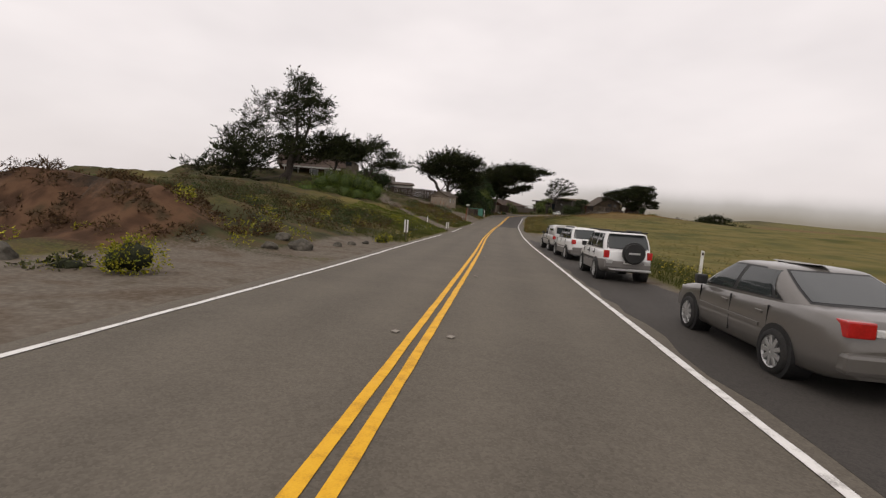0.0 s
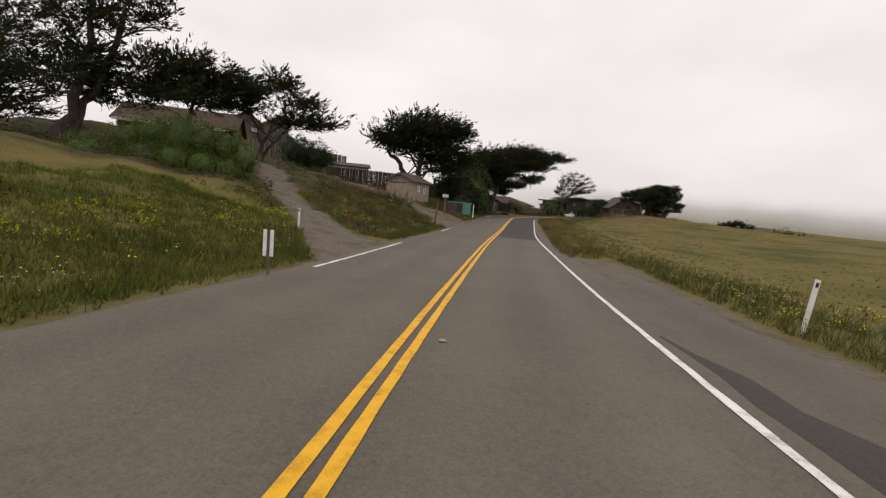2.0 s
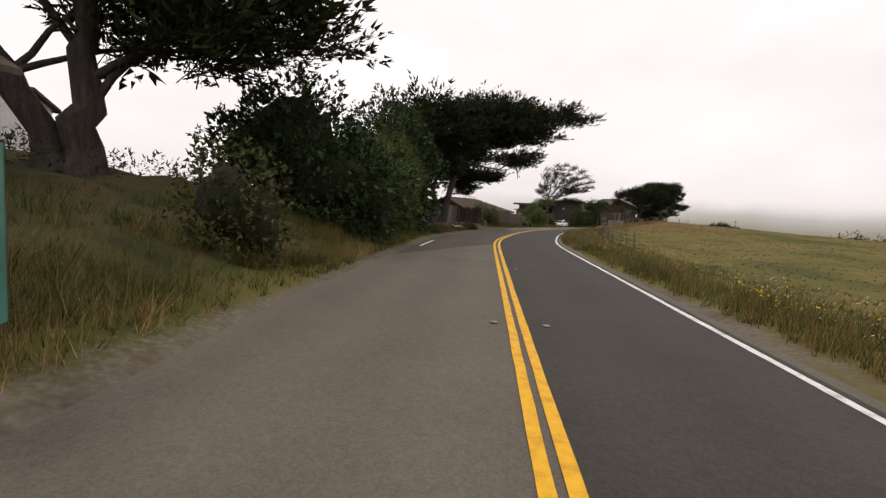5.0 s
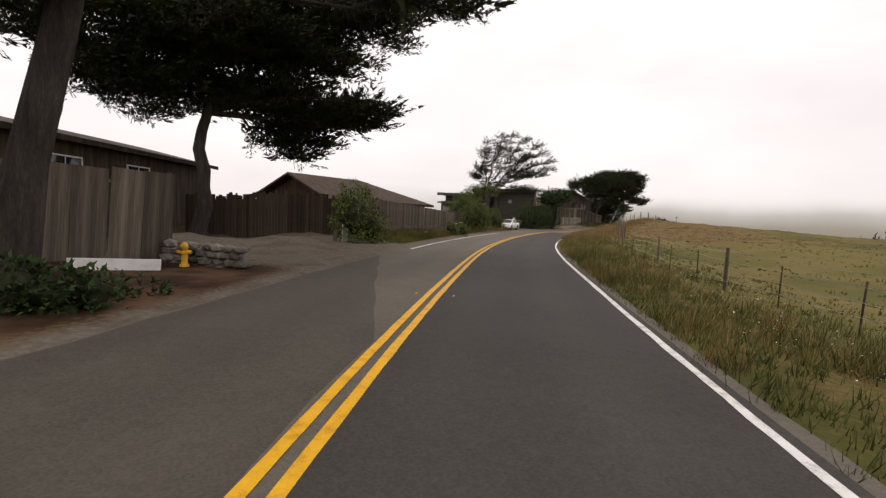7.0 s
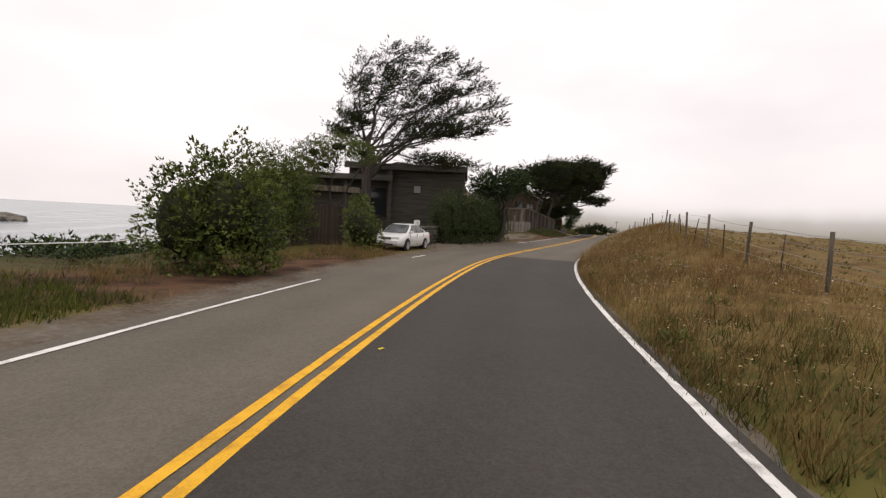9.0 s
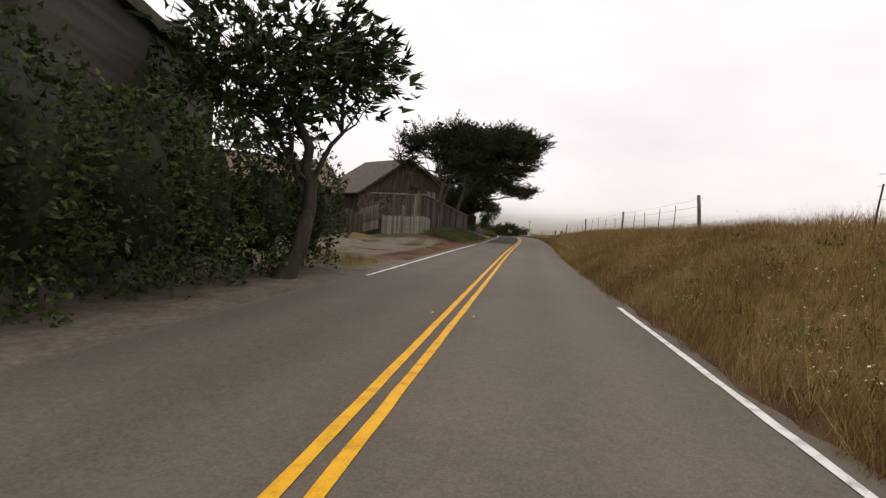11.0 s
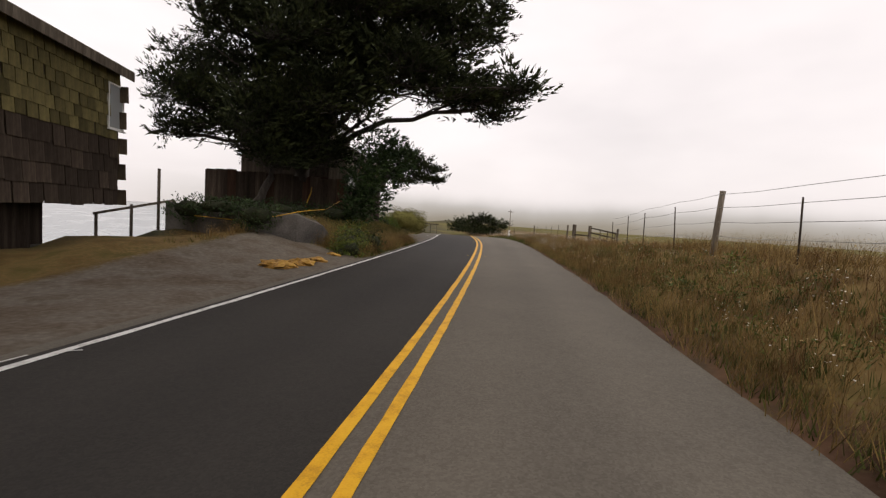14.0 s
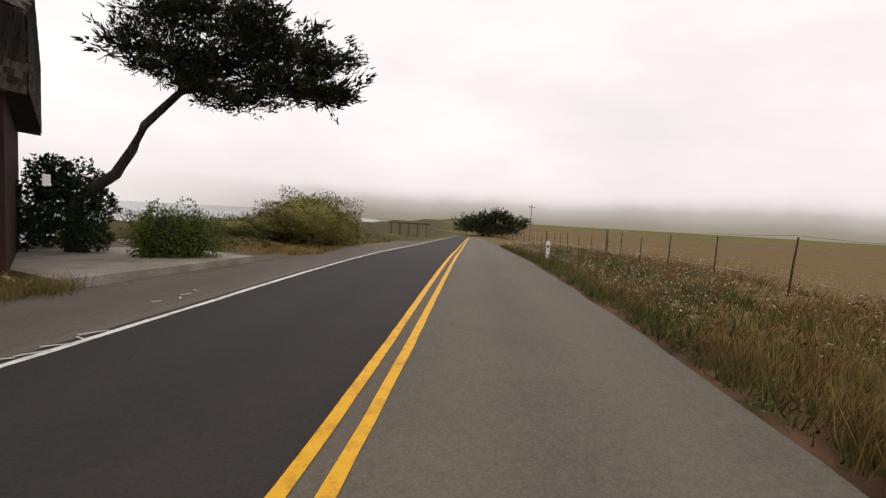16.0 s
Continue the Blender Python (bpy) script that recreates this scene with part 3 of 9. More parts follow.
def thing(name, m, label, category, group=""):
    ob = new(name)
    ob.empty_display_size = 0.2
    ob.matrix_basis = m
    return tagged(ob, label, category, group)


def bm_box(bm, x0, x1, y0, y1, z0, z1, bev=0.0, m=None):
    r = bmesh.ops.create_cube(bm, size=1.0)
    vs = r["verts"]
    bmesh.ops.scale(bm, vec=(x1 - x0, y1 - y0, z1 - z0), verts=vs)
    bmesh.ops.translate(bm, vec=((x0 + x1) / 2, (y0 + y1) / 2, (z0 + z1) / 2), verts=vs)
    if bev:
        es = list({e for v in vs for e in v.link_edges})
        r2 = bmesh.ops.bevel(bm, geom=es, offset=bev, segments=2, affect="EDGES", profile=0.6)
        vs = list({v for f in r2["faces"] for v in f.verts} | {v for v in vs if v.is_valid})
    if m is not None:
        bmesh.ops.transform(bm, matrix=m, verts=[v for v in vs if v.is_valid])
    return vs


def box(x0, x1, y0, y1, z0, z1, bev=0.0):
    bm = bmesh.new()
    bm_box(bm, x0, x1, y0, y1, z0, z1, bev)
    return bm


def prism(poly, y0, y1, axis="y"):
    """A polygon given in (x, z), drawn out along y; or in (y, z), drawn out along x."""
    bm = bmesh.new()
    a = [bm.verts.new((p[0], y0, p[1]) if axis == "y" else (y0, p[0], p[1])) for p in poly]
    b = [bm.verts.new((p[0], y1, p[1]) if axis == "y" else (y1, p[0], p[1])) for p in poly]
    bm.faces.new(a[::-1])
    bm.faces.new(b)
    for i in range(len(poly)):
        j = (i + 1) % len(poly)
        bm.faces.new((a[i], a[j], b[j], b[i]))
    bmesh.ops.recalc_face_normals(bm, faces=bm.faces)
    return bm


def tube_arrays(path, sides=7, base=0):
    """Vertices and faces of a tapered tube through [(x, y, z, radius)]."""
    p = np.array(path, float)
    v, f = [], []
    for i in range(len(p)):
        t = p[min(i + 1, len(p) - 1), :3] - p[max(i - 1, 0), :3]
        t = t / (np.linalg.norm(t) + 1e-9)
        u = np.cross(t, (0.3, 0.9, 0.1) if abs(t[2]) > 0.8 else (0, 0, 1))
        u = u / (np.linalg.norm(u) + 1e-9)
        w = np.cross(t, u)
        for k in range(sides):
            a = 2 * math.pi * k / sides
            v.append(p[i, :3] + p[i, 3] * (u * math.cos(a) + w * math.sin(a)))
    for i in range(len(p) - 1):
        for k in range(sides):
            a, b = i * sides + k, i * sides + (k + 1) % sides
            f.append((base + a, base + b, base + b + sides, base + a + sides))
    f.append(tuple(base + (len(p) - 1) * sides + k for k in range(sides)))
    return v, f


def tubes(name, paths, mat, sides=7):
    v, f = [], []
    for p in paths:
        a, b = tube_arrays(p, sides, len(v))
        v += a
        f += b
    return link_mesh(name, np.array(v), f, [mat], smooth=True)


def bend(a, b, ra, rb, rnd, n=6, sag=0.12, up=0.0):
    """A crooked limb from a to b."""
    a, b = np.array(a, float), np.array(b, float)
    ln = np.linalg.norm(b - a)
    out = []
    k = np.array([rnd.gauss(0, 1) for _ in range(3)]) * sag * ln * 0.6
    for i in range(n + 1):
        u = i / n
        q = a + (b - a) * u + k * math.sin(math.pi * u) + np.array([rnd.gauss(0, 1) for _ in range(3)]) * ln * 0.018 * (0 < i < n)
        q[2] += up * ln * math.sin(math.pi * u)
        out.append((*q, ra + (rb - ra) * u ** 0.8))
    return out


def leaf_arrays(pads, rng, per_m2, size, wind, flat=0.35, fingers=3, spread=0.55, inner=0.3, wide=0.24):
    """Sprays of small pointed leaves on and in flattened pads (x, y, z, rx, ry, rz)."""
    V, F = [], []
    for (cx, cy, cz, rx, ry, rz) in pads:
        n = int(per_m2 * math.pi * max(rx, ry) * max(rz, 0.35 * min(rx, ry)) + 25)
        u = rng.normal(size=(n, 3))
        u /= np.linalg.norm(u, axis=1)[:, None]
        r = np.where(rng.random(n) < inner, rng.uniform(0.2, 0.8, n), rng.uniform(0.78, 1.06, n))
        lump = 1 + 0.22 * np.sin(u[:, 0] * 5 + cx) * np.cos(u[:, 1] * 6 + cy) + 0.15 * np.sin(u[:, 2] * 9 + u[:, 0] * 7 + cz)
        pos = np.array([cx, cy, cz]) + u * np.array([rx, ry, rz]) * (r * lump)[:, None]
        d = u * np.array([1, 1, flat]) + np.array(wind) * rng.uniform(0.2, 1.0, n)[:, None] + rng.normal(size=(n, 3)) * 0.35
        d[:, 2] += 0.18
        d /= np.linalg.norm(d, axis=1)[:, None]
        ln = size * rng.uniform(0.6, 1.5, n)
        for k in range(fingers):
            dd = d + rng.normal(size=(n, 3)) * spread * 0.6
            dd /= np.linalg.norm(dd, axis=1)[:, None]
            side = np.cross(dd, rng.normal(size=(n, 3)))
            side /= np.linalg.norm(side, axis=1)[:, None] + 1e-9
            w = (ln * rng.uniform(0.5, 1.0, n) * wide)[:, None]
            o = pos + rng.normal(size=(n, 3)) * size * 0.15
            a, b2 = o - side * w, o + side * w
            tip = o + dd * ln[:, None]
            V.append(np.stack([a, b2, tip], 1).reshape(-1, 3))
    V = np.concatenate(V)
    F = np.arange(len(V)).reshape(-1, 3)
    return V, F


def boughs(pads, rng, k=1.0):
    """Breaks each pad of a crown into flat, ragged tiers."""
    out = []
    for (cx, cy, cz, rx, ry, rz) in pads:
        n = int(np.clip((6 + 1.25 * rx * max(rz, .6)) * k, 7, 30))
        for _ in range(n):
            u = rng.normal(size=3)
            u *= rng.uniform(.35, 1.0) ** .6 / np.linalg.norm(u)
            f = rng.uniform(.26, .48)
            out.append((cx + u[0] * rx * .95, cy + u[1] * ry * .95, cz + u[2] * rz * 1.0, max(.4, rx * f * 1.2), max(.4, ry * f * 1.05), max(.2, rz * rng.uniform(.2, .36))))
        if k > .8:
            out.append((cx, cy, cz, rx * .65, ry * .65, rz * .55))
    return out


def plumes(pads, rng, size, wind, dens=1.0, leaves=20):
    """Feathery sprays, each a twig with small pointed leaves along it, growing out of flattened pads (x, y, z, rx, ry, rz) and combed by the wind."""
    base, way, ln = [], [], []
    for (cx, cy, cz, rx, ry, rz) in pads:
        area = 4.2 * math.pi * (((rx * ry) ** 1.6 + (rx * rz) ** 1.6 + (ry * rz) ** 1.6) / 3) ** .625
        n = int(dens * area / (size * 5) ** 2 / .34) + 5
        u = rng.normal(size=(n, 3))
        u[:, 2] = np.where(u[:, 2] < -.5, -.5 * u[:, 2], u[:, 2])
        u /= np.linalg.norm(u, axis=1)[:, None]
        base.append(np.array([cx, cy, cz]) + u * np.array([rx, ry, rz]) * rng.uniform(.25, .85, n)[:, None])
        d = u * np.array([1, 1, .45]) + np.array(wind) * rng.uniform(.3, 1.2, n)[:, None] + rng.normal(size=(n, 3)) * .28
        d[:, 2] += .2
        way.append(d / np.linalg.norm(d, axis=1)[:, None])
        ln.append(size * 5 * rng.uniform(.55, 1.3, n))
    base, way, ln = np.concatenate(base), np.concatenate(way), np.concatenate(ln)
    n = len(base)
    side = np.cross(way, np.array([0.05, 0.02, 1.0]))
    side /= np.linalg.norm(side, axis=1)[:, None] + 1e-9
    over = np.cross(side, way)
    t = rng.random((n, leaves)) ** .8
    full = np.sin(math.pi * (.14 + .84 * t)) ** .8 * ln[:, None]
    a, b = rng.normal(size=(n, leaves)) * .17 * full, rng.normal(size=(n, leaves)) * .06 * full
    pos = base[:, None] + way[:, None] * (ln[:, None] * t)[..., None] + side[:, None] * a[..., None] + over[:, None] * b[..., None]
    pos[..., 2] += .10 * ln[:, None] * t ** 2
    d = way[:, None] + side[:, None] * (np.sign(a) * rng.uniform(.1, .9, a.shape))[..., None] + rng.normal(size=(n, leaves, 3)) * .28
    d[..., 2] += .15
    d /= np.linalg.norm(d, axis=2)[..., None]
    w = np.cross(d, rng.normal(size=(n, leaves, 3)))
    w /= np.linalg.norm(w, axis=2)[..., None] + 1e-9
    sz = (size * rng.uniform(.6, 1.4, (n, leaves)))[..., None]
    V = np.stack([pos - w * sz * .2, pos + w * sz * .2, pos + d * sz], 2).reshape(-1, 3)
    # the twigs: slim three-sided cones
    r = (.006 + .011 * ln)[:, None]
    foot = base - way * ln[:, None] * .5
    tip = base + way * ln[:, None] * .95
    tip[:, 2] += .09 * ln
    ring = [foot + side * r, foot - side * r * .5 + over * r * .87, foot - side * r * .5 - over * r * .87, tip]
    T = np.stack(ring, 1).reshape(-1, 3)
    i = np.arange(n)[:, None, None] * 4
    TF = (i + np.array([[0, 1, 3], [1, 2, 3], [2, 0, 3]])[None]).reshape(-1, 3)
    return V, np.arange(len(V)).reshape(-1, 3), T, TF


WIND = (0.75, 0.25, 0.05)
M["cypress"] = material("cypress_foliage", [(0.0105, 0.0138, 0.0055), (0.0225, 0.0285, 0.0100), (0.046, 0.053, 0.0180)], 0.5, 0.8, rand=0.45, island=True, spec=0.12, fine=3.0)
M["leafy"] = material("broadleaf_foliage", [(0.034, 0.052, 0.0095), (0.072, 0.096, 0.016), (0.118, 0.14, 0.026)], 0.9, 0.6, rand=0.4, island=True, spec=0.25, fine=5.0)
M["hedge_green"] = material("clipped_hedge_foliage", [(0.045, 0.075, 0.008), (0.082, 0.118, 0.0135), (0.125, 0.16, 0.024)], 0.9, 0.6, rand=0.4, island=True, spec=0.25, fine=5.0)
M["mound"] = material("olive_mound_scrub", [(0.09, 0.085, 0.024), (0.15, 0.14, 0.042), (0.20, 0.18, 0.06)], 0.5, 0.8, rand=0.4, island=True, spec=0.12, fine=5.0)
M["leafy_dark"] = material("dark_shrub_foliage", [(0.012, 0.024, 0.008), (0.025, 0.045, 0.012), (0.045, 0.07, 0.02)], 0.9, 0.65, rand=0.4, island=True, spec=0.2, fine=5.0)
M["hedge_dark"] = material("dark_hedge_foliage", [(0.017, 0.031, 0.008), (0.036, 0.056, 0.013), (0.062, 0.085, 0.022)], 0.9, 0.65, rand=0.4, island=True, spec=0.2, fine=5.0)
M["scrub"] = material("scrub_foliage", [(0.030, 0.032, 0.014), (0.055, 0.062, 0.02), (0.085, 0.075, 0.04)], 0.4, 0.8, rand=0.5, island=True, spec=0.15, fine=5.0)
M["mustard"] = material("mustard_flowers", [(0.05, 0.08, 0.012), (0.22, 0.22, 0.015), (0.42, 0.36, 0.02)], 5.0, 0.7, rand=0.4, island=True, spec=0.15, fine=14.0)
# near-black colour that stands in for the shade inside the bushes
M["shade_core"] = material("painted_inner_shade", [(0.008, 0.010, 0.004), (0.018, 0.021, 0.008), (0.034, 0.036, 0.014)], 3.0, 0.9, 0.9, 14.0, bump_scale=0.08)
M["bark"] = material("cypress_bark", [(0.020, 0.016, 0.013), (0.042, 0.034, 0.028), (0.078, 0.065, 0.054)], 2.0, 0.9, 0.9, 16.0, stretch=(3, 3, 0.4), bump_scale=0.05)

M["twig"] = material("dark_twig_bark", [(0.012, 0.009, 0.007), (0.022, 0.017, 0.013), (0.036, 0.028, 0.022)], 2.0, 0.9)


def tree(x, y, pads, label, seed, r=0.35, lean=None, fork=0.35, size=0.30, per=105, way=None, mat="cypress", stems=1, wind=WIND, group="wind-shaped cypresses", z=None, name="cypress_tree", sink=0.3, tiers=True, dense=1.0, thick=1.0, heart=1.0):
    """A tree: a crooked trunk from the ground, limbs into every pad of the crown, and the crown's sprays."""
    rnd, rng = random.Random(seed), np.random.default_rng(seed)
    z = (ground_z(x, y) if z is None else z) - sink
    top = np.array(lean if lean is not None else np.mean([[p[0], p[1], p[2] - p[5] * 0.6] for p in pads], 0), float)
    root = thing(name, pose(x, y, z), label, "tree", group)
    inv = Matrix.Translation((-x, -y, -z))
    paths = []
    b0 = np.array((x, y, z))
    for st in range(stems):
        off = np.array([rnd.uniform(-.5, .5), rnd.uniform(-.3, .3), 0]) * (st > 0) * (1 + r * 3)
        tp = top + off * 3
        main = bend(b0 + off * 0.4, tp, r * (1 if st == 0 else 0.7), r * 0.35, rnd, 9, 0.07)
        if way is not None and st == 0:
            main = [(*b0, r * 1.5)] + [(*q, r * (1 - .6 * (i + 1) / len(way))) for i, q in enumerate(way)]
        main[0] = (*main[0][:3], r * 1.5)
        paths.append(main)
        for i, p in enumerate(pads):
            if stems > 1 and i % stems != st:
                continue
            k = int(len(main) * rnd.uniform(fork, 0.95))
            o = main[min(k, len(main) - 1)]
            tgt = (p[0], p[1], p[2] - p[5] * 0.35)
            lr = max(0.05, min(o[3] * 0.7, 0.03 + 0.018 * math.dist(o[:3], tgt)))
            limb = bend(o[:3], tgt, lr, lr * 0.3, rnd, 7, 0.12, 0.05)
            paths.append(limb)
            for _ in range(6):
                q = limb[rnd.randint(2, 7)]
                e = [p[j] + rnd.uniform(-.85, .85) * p[3 + j] for j in range(3)]
                paths.append(bend(q[:3], e, lr * 0.35, 0.015, rnd, 4, 0.12, 0.03))
    if mat == "cypress":
        v, f, tv, tf = plumes(boughs(pads, rng, dense) if tiers else pads, rng, size, wind, (.72 if tiers else 1.7) * thick)
        core = [(q[0], q[1], q[2], q[3] * .75, q[4] * .75, q[5] * .7) for q in pads]
        v2, f2, _, _ = plumes(core, rng, size * 1.7, wind, 1.5 * thick * heart, 16)
        v, f = np.concatenate([v, v2]), np.concatenate([f, f2 + len(v)])
    else:
        v, f = leaf_arrays(pads, rng, per, size, wind, wide=0.24)
    me = tubes("trunk", paths, M["bark"], 7)
    me.transform(inv)
    part("trunk", me, None, root)
    me = link_mesh("crown", v, f, [M[mat]])
    me.transform(inv)
    crown = part("crown", me, None, root)
    if mat == "cypress":
        me = link_mesh("branchwork", tv, tf, [M["twig"]])
        me.transform(inv)
        part("branchwork", me, None, crown, "fine dark branchwork", "stuff")
    return root


def fan_tree(x, y, fork, tips, label, seed, r=0.36, size=0.17):
    """A wind-swept tree: limbs fanning from a low fork, with sprays along their outer parts, all combed one way."""
    rnd, rng = random.Random(seed), np.random.default_rng(seed)
    z = ground_z(x, y) - .3
    root = thing("cypress_tree", pose(x, y, z), label, "tree", "wind-shaped cypresses")
    inv = Matrix.Translation((-x, -y, -z))
    paths = [bend((x, y, z), fork, r * 1.5, r * .8, rnd, 6, .05)]
    pads, limbs = [], []
    for tip in tips:
        o = paths[0][rnd.choice((4, 5, 6))][:3]
        limb = bend(o, tip, .06 + .1 * rnd.random(), .015, rnd, 9, .05, .04)
        paths.append(limb)
        limbs.append(limb)
        for k in range(4, 10):
            q = limb[k]
            f = .42 + .09 * (k - 4)
            pads.append((q[0] + .2, q[1], q[2] + .1, f * 1.25, f, f * .5))
            for _ in range(2):
                e = (q[0] + rnd.uniform(.2, 1.5), q[1] + rnd.uniform(-.6, .6), q[2] + rnd.uniform(-.4, .7))
                paths.append(bend(q[:3], e, .022, .008, rnd, 3, .1))
    for _ in range(26):      # bare windward twigs
        o = limbs[rnd.randint(0, 3)][rnd.randint(1, 5)]
        paths.append(bend(o[:3], (o[0] - rnd.uniform(.5, 2.2), o[1] + rnd.uniform(-.5, .5), o[2] + rnd.uniform(.2, 1.6)), .02, .006, rnd, 5, .15))
    me = tubes("trunk", paths, M["bark"], 6)
    me.transform(inv)
    part("trunk", me, None, root)
    v, f, tv, tf = plumes(pads, rng, size, (1.0, -.1, .25), .72, 18)
    me = link_mesh("crown", v, f, [M["cypress"]])
    me.transform(inv)
    crown = part("crown", me, None, root)
    me = link_mesh("branchwork", tv, tf, [M["twig"]])
    me.transform(inv)
    part("branchwork", me, None, crown, "fine dark branchwork", "stuff")
    return root


def bush(pads, label, seed, mat="leafy", size=0.2, per=110, name="bush", category="bush", group="", wind=(0.15, 0, 0.1), second=None, hang=False, core=.58, heart="shade_core"):
    if not hang:      # down to the ground
        low = [(p, min(p[2] - p[5], ground_z(p[0], p[1]) - 0.1)) for p in pads]
        pads = [(p[0], p[1], (p[2] + p[5] + b) / 2, p[3], p[4], (p[2] + p[5] - b) / 2) for p, b in low]
    rng, rnd = np.random.default_rng(seed), random.Random(seed)
    x, y = np.mean([p[0] for p in pads]), np.mean([p[1] for p in pads])
    z = ground_z(x, y) - 0.1
    root = thing(name, pose(x, y, z), label, category, group)
    inv = Matrix.Translation((-x, -y, -z))
    v, f = leaf_arrays(pads, rng, per * .8, size, wind, flat=0.8, fingers=2, spread=0.9, inner=0.15, wide=0.42)
    tv, tf = np.zeros((0, 3)), np.zeros((0, 3), int)
    for (cx, cy, cz, rx, ry, rz) in pads:      # lumps filling each clump; by default dark, the inside's shade as colour
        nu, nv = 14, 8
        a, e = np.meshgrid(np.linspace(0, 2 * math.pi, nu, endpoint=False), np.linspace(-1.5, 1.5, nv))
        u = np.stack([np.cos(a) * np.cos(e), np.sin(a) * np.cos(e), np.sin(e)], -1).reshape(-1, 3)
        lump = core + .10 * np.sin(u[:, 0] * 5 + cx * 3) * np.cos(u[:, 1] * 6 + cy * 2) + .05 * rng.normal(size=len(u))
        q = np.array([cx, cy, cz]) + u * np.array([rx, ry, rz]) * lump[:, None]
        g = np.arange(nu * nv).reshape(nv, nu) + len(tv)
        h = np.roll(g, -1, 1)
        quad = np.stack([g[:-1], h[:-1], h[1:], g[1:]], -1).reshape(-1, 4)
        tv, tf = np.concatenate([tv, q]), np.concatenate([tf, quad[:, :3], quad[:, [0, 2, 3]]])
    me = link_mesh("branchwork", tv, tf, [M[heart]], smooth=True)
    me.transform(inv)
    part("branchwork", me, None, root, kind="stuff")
    me = link_mesh("foliage", v, f, [M[mat]])
    me.transform(inv)
    part("foliage", me, None, root)
    if second:
        v, f = leaf_arrays([(p[0], p[1], p[2] + p[5] * 0.08, p[3] * 1.02, p[4] * 1.02, p[5] * 1.03) for p in pads], rng, per * 0.5, size * 0.5, wind, flat=0.8, fingers=2, inner=0.0)
        me = link_mesh("blossom", v, f, [M[second]])
        me.transform(inv)
        part("blossom", me, None, root)
    return root


# ---- trees and bushes ----
tree(-34.8, 69.1, [(-33.5, 70.1, 14.0, 4.9, 3.9, 2.3), (-35.6, 68.3, 11.9, 2.8, 2.2, 2.1), (-32.0, 71.3, 12.4, 3.5, 2.8, 1.9), (-33.9, 69.8, 9.5, 3.2, 2.5, 1.3), (-30.1, 72.6, 10.9, 2.3, 1.8, 0.8), (-33.5, 70.1, 16.1, 2.9, 2.3, 1.4)],
     "tall dark cypress on the bluff top", 11, dense=0.6, size=0.28, thick=.62, heart=.35, r=0.55, stems=2)
tree(-42.3, 70.3, [(-42.7, 69.9, 8.0, 2.8, 2.5, 2.5), (-40.8, 71.7, 10.6, 2.3, 2.9, 2.9), (-43.8, 68.8, 5.0, 2.6, 2.1, 1.4), (-41.9, 70.7, 6.6, 3.0, 2.4, 1.7)],
     "dark cypress with layered boughs on the bluff", 12, dense=0.6, size=0.28, thick=.62, heart=.35, r=0.45, stems=2)
tree(-42.6, 67.1, [(-43.0, 66.6, 2.5, 2.5, 2.0, 1.5), (-43.9, 65.7, 0.5, 1.7, 1.4, 1.0), (-41.9, 67.9, 1.4, 3.4, 2.7, 1.7), (-40.3, 69.4, 2.5, 2.9, 2.3, 1.6)],
     "low spreading cypress on the bluff edge", 13, dense=0.6, size=0.28, thick=.62, heart=.35, r=0.4)
tree(-28.3, 75.7, [(-29.2, 75.0, 7.0, 3.2, 2.6, 2.2), (-27.3, 76.4, 6.2, 2.9, 2.3, 2.0), (-26.0, 77.3, 6.5, 2.7, 2.2, 1.7), (-30.8, 73.7, 5.4, 2.0, 1.6, 1.3)],
     "dense round cypress behind the hedge", 14, size=0.3, thick=.7, r=0.4)
tree(-25.3, 80.9, [(-26.3, 80.1, 6.8, 2.3, 1.8, 1.5), (-23.9, 81.8, 8.2, 2.1, 1.6, 1.0), (-21.9, 83.0, 6.6, 1.9, 1.5, 0.8), (-22.3, 82.8, 4.9, 2.7, 2.2, 0.7), (-19.7, 84.2, 4.7, 1.8, 1.5, 0.6), (-27.1, 79.5, 5.5, 1.8, 1.4, 1.4)],
     "open twin-stemmed pine beside the drive", 15, r=0.28, stems=2, thick=.7, heart=.4)
tree(-12.0, 100.6, [(-12.3, 100.4, 7.5, 5.5, 4.4, 2.0), (-16.1, 98.3, 6.2, 2.7, 2.2, 1.3), (-8.1, 102.1, 6.5, 3.1, 2.5, 2.4), (-10.5, 101.2, 4.9, 3.8, 3.1, 1.9), (-6.3, 102.5, 4.0, 1.7, 1.4, 1.4), (-9.2, 101.7, 3.0, 3.2, 2.5, 1.4), (-17.1, 97.6, 5.4, 1.4, 1.1, 0.6), (-13.7, 99.8, 5.0, 2.7, 2.1, 1.3)],
     "huge dome-shaped cypress behind the shed", 16, r=0.7, stems=2)
tree(-2.4, 138.0, [(6.8, 139.8, 7.3, 5.0, 4.0, 1.5), (10.5, 139.0, 8.8, 3.6, 2.9, 0.7), (2.2, 140.1, 7.7, 4.7, 3.8, 2.2), (6.3, 139.9, 4.1, 3.0, 2.4, 1.0), (4.1, 140.1, 9.6, 5.1, 4.0, 1.2), (-1.0, 139.9, 8.6, 3.6, 2.9, 1.6)],
     "huge cypress with low boughs over the road", 17, size=0.24, per=95, r=0.44, way=[(-1.9, 138.1, -1.5), (-1.3, 138.2, 1.2), (-0.8, 138.3, 4.0), (-0.2, 138.6, 6.5), (0.4, 139.0, 8.5)])
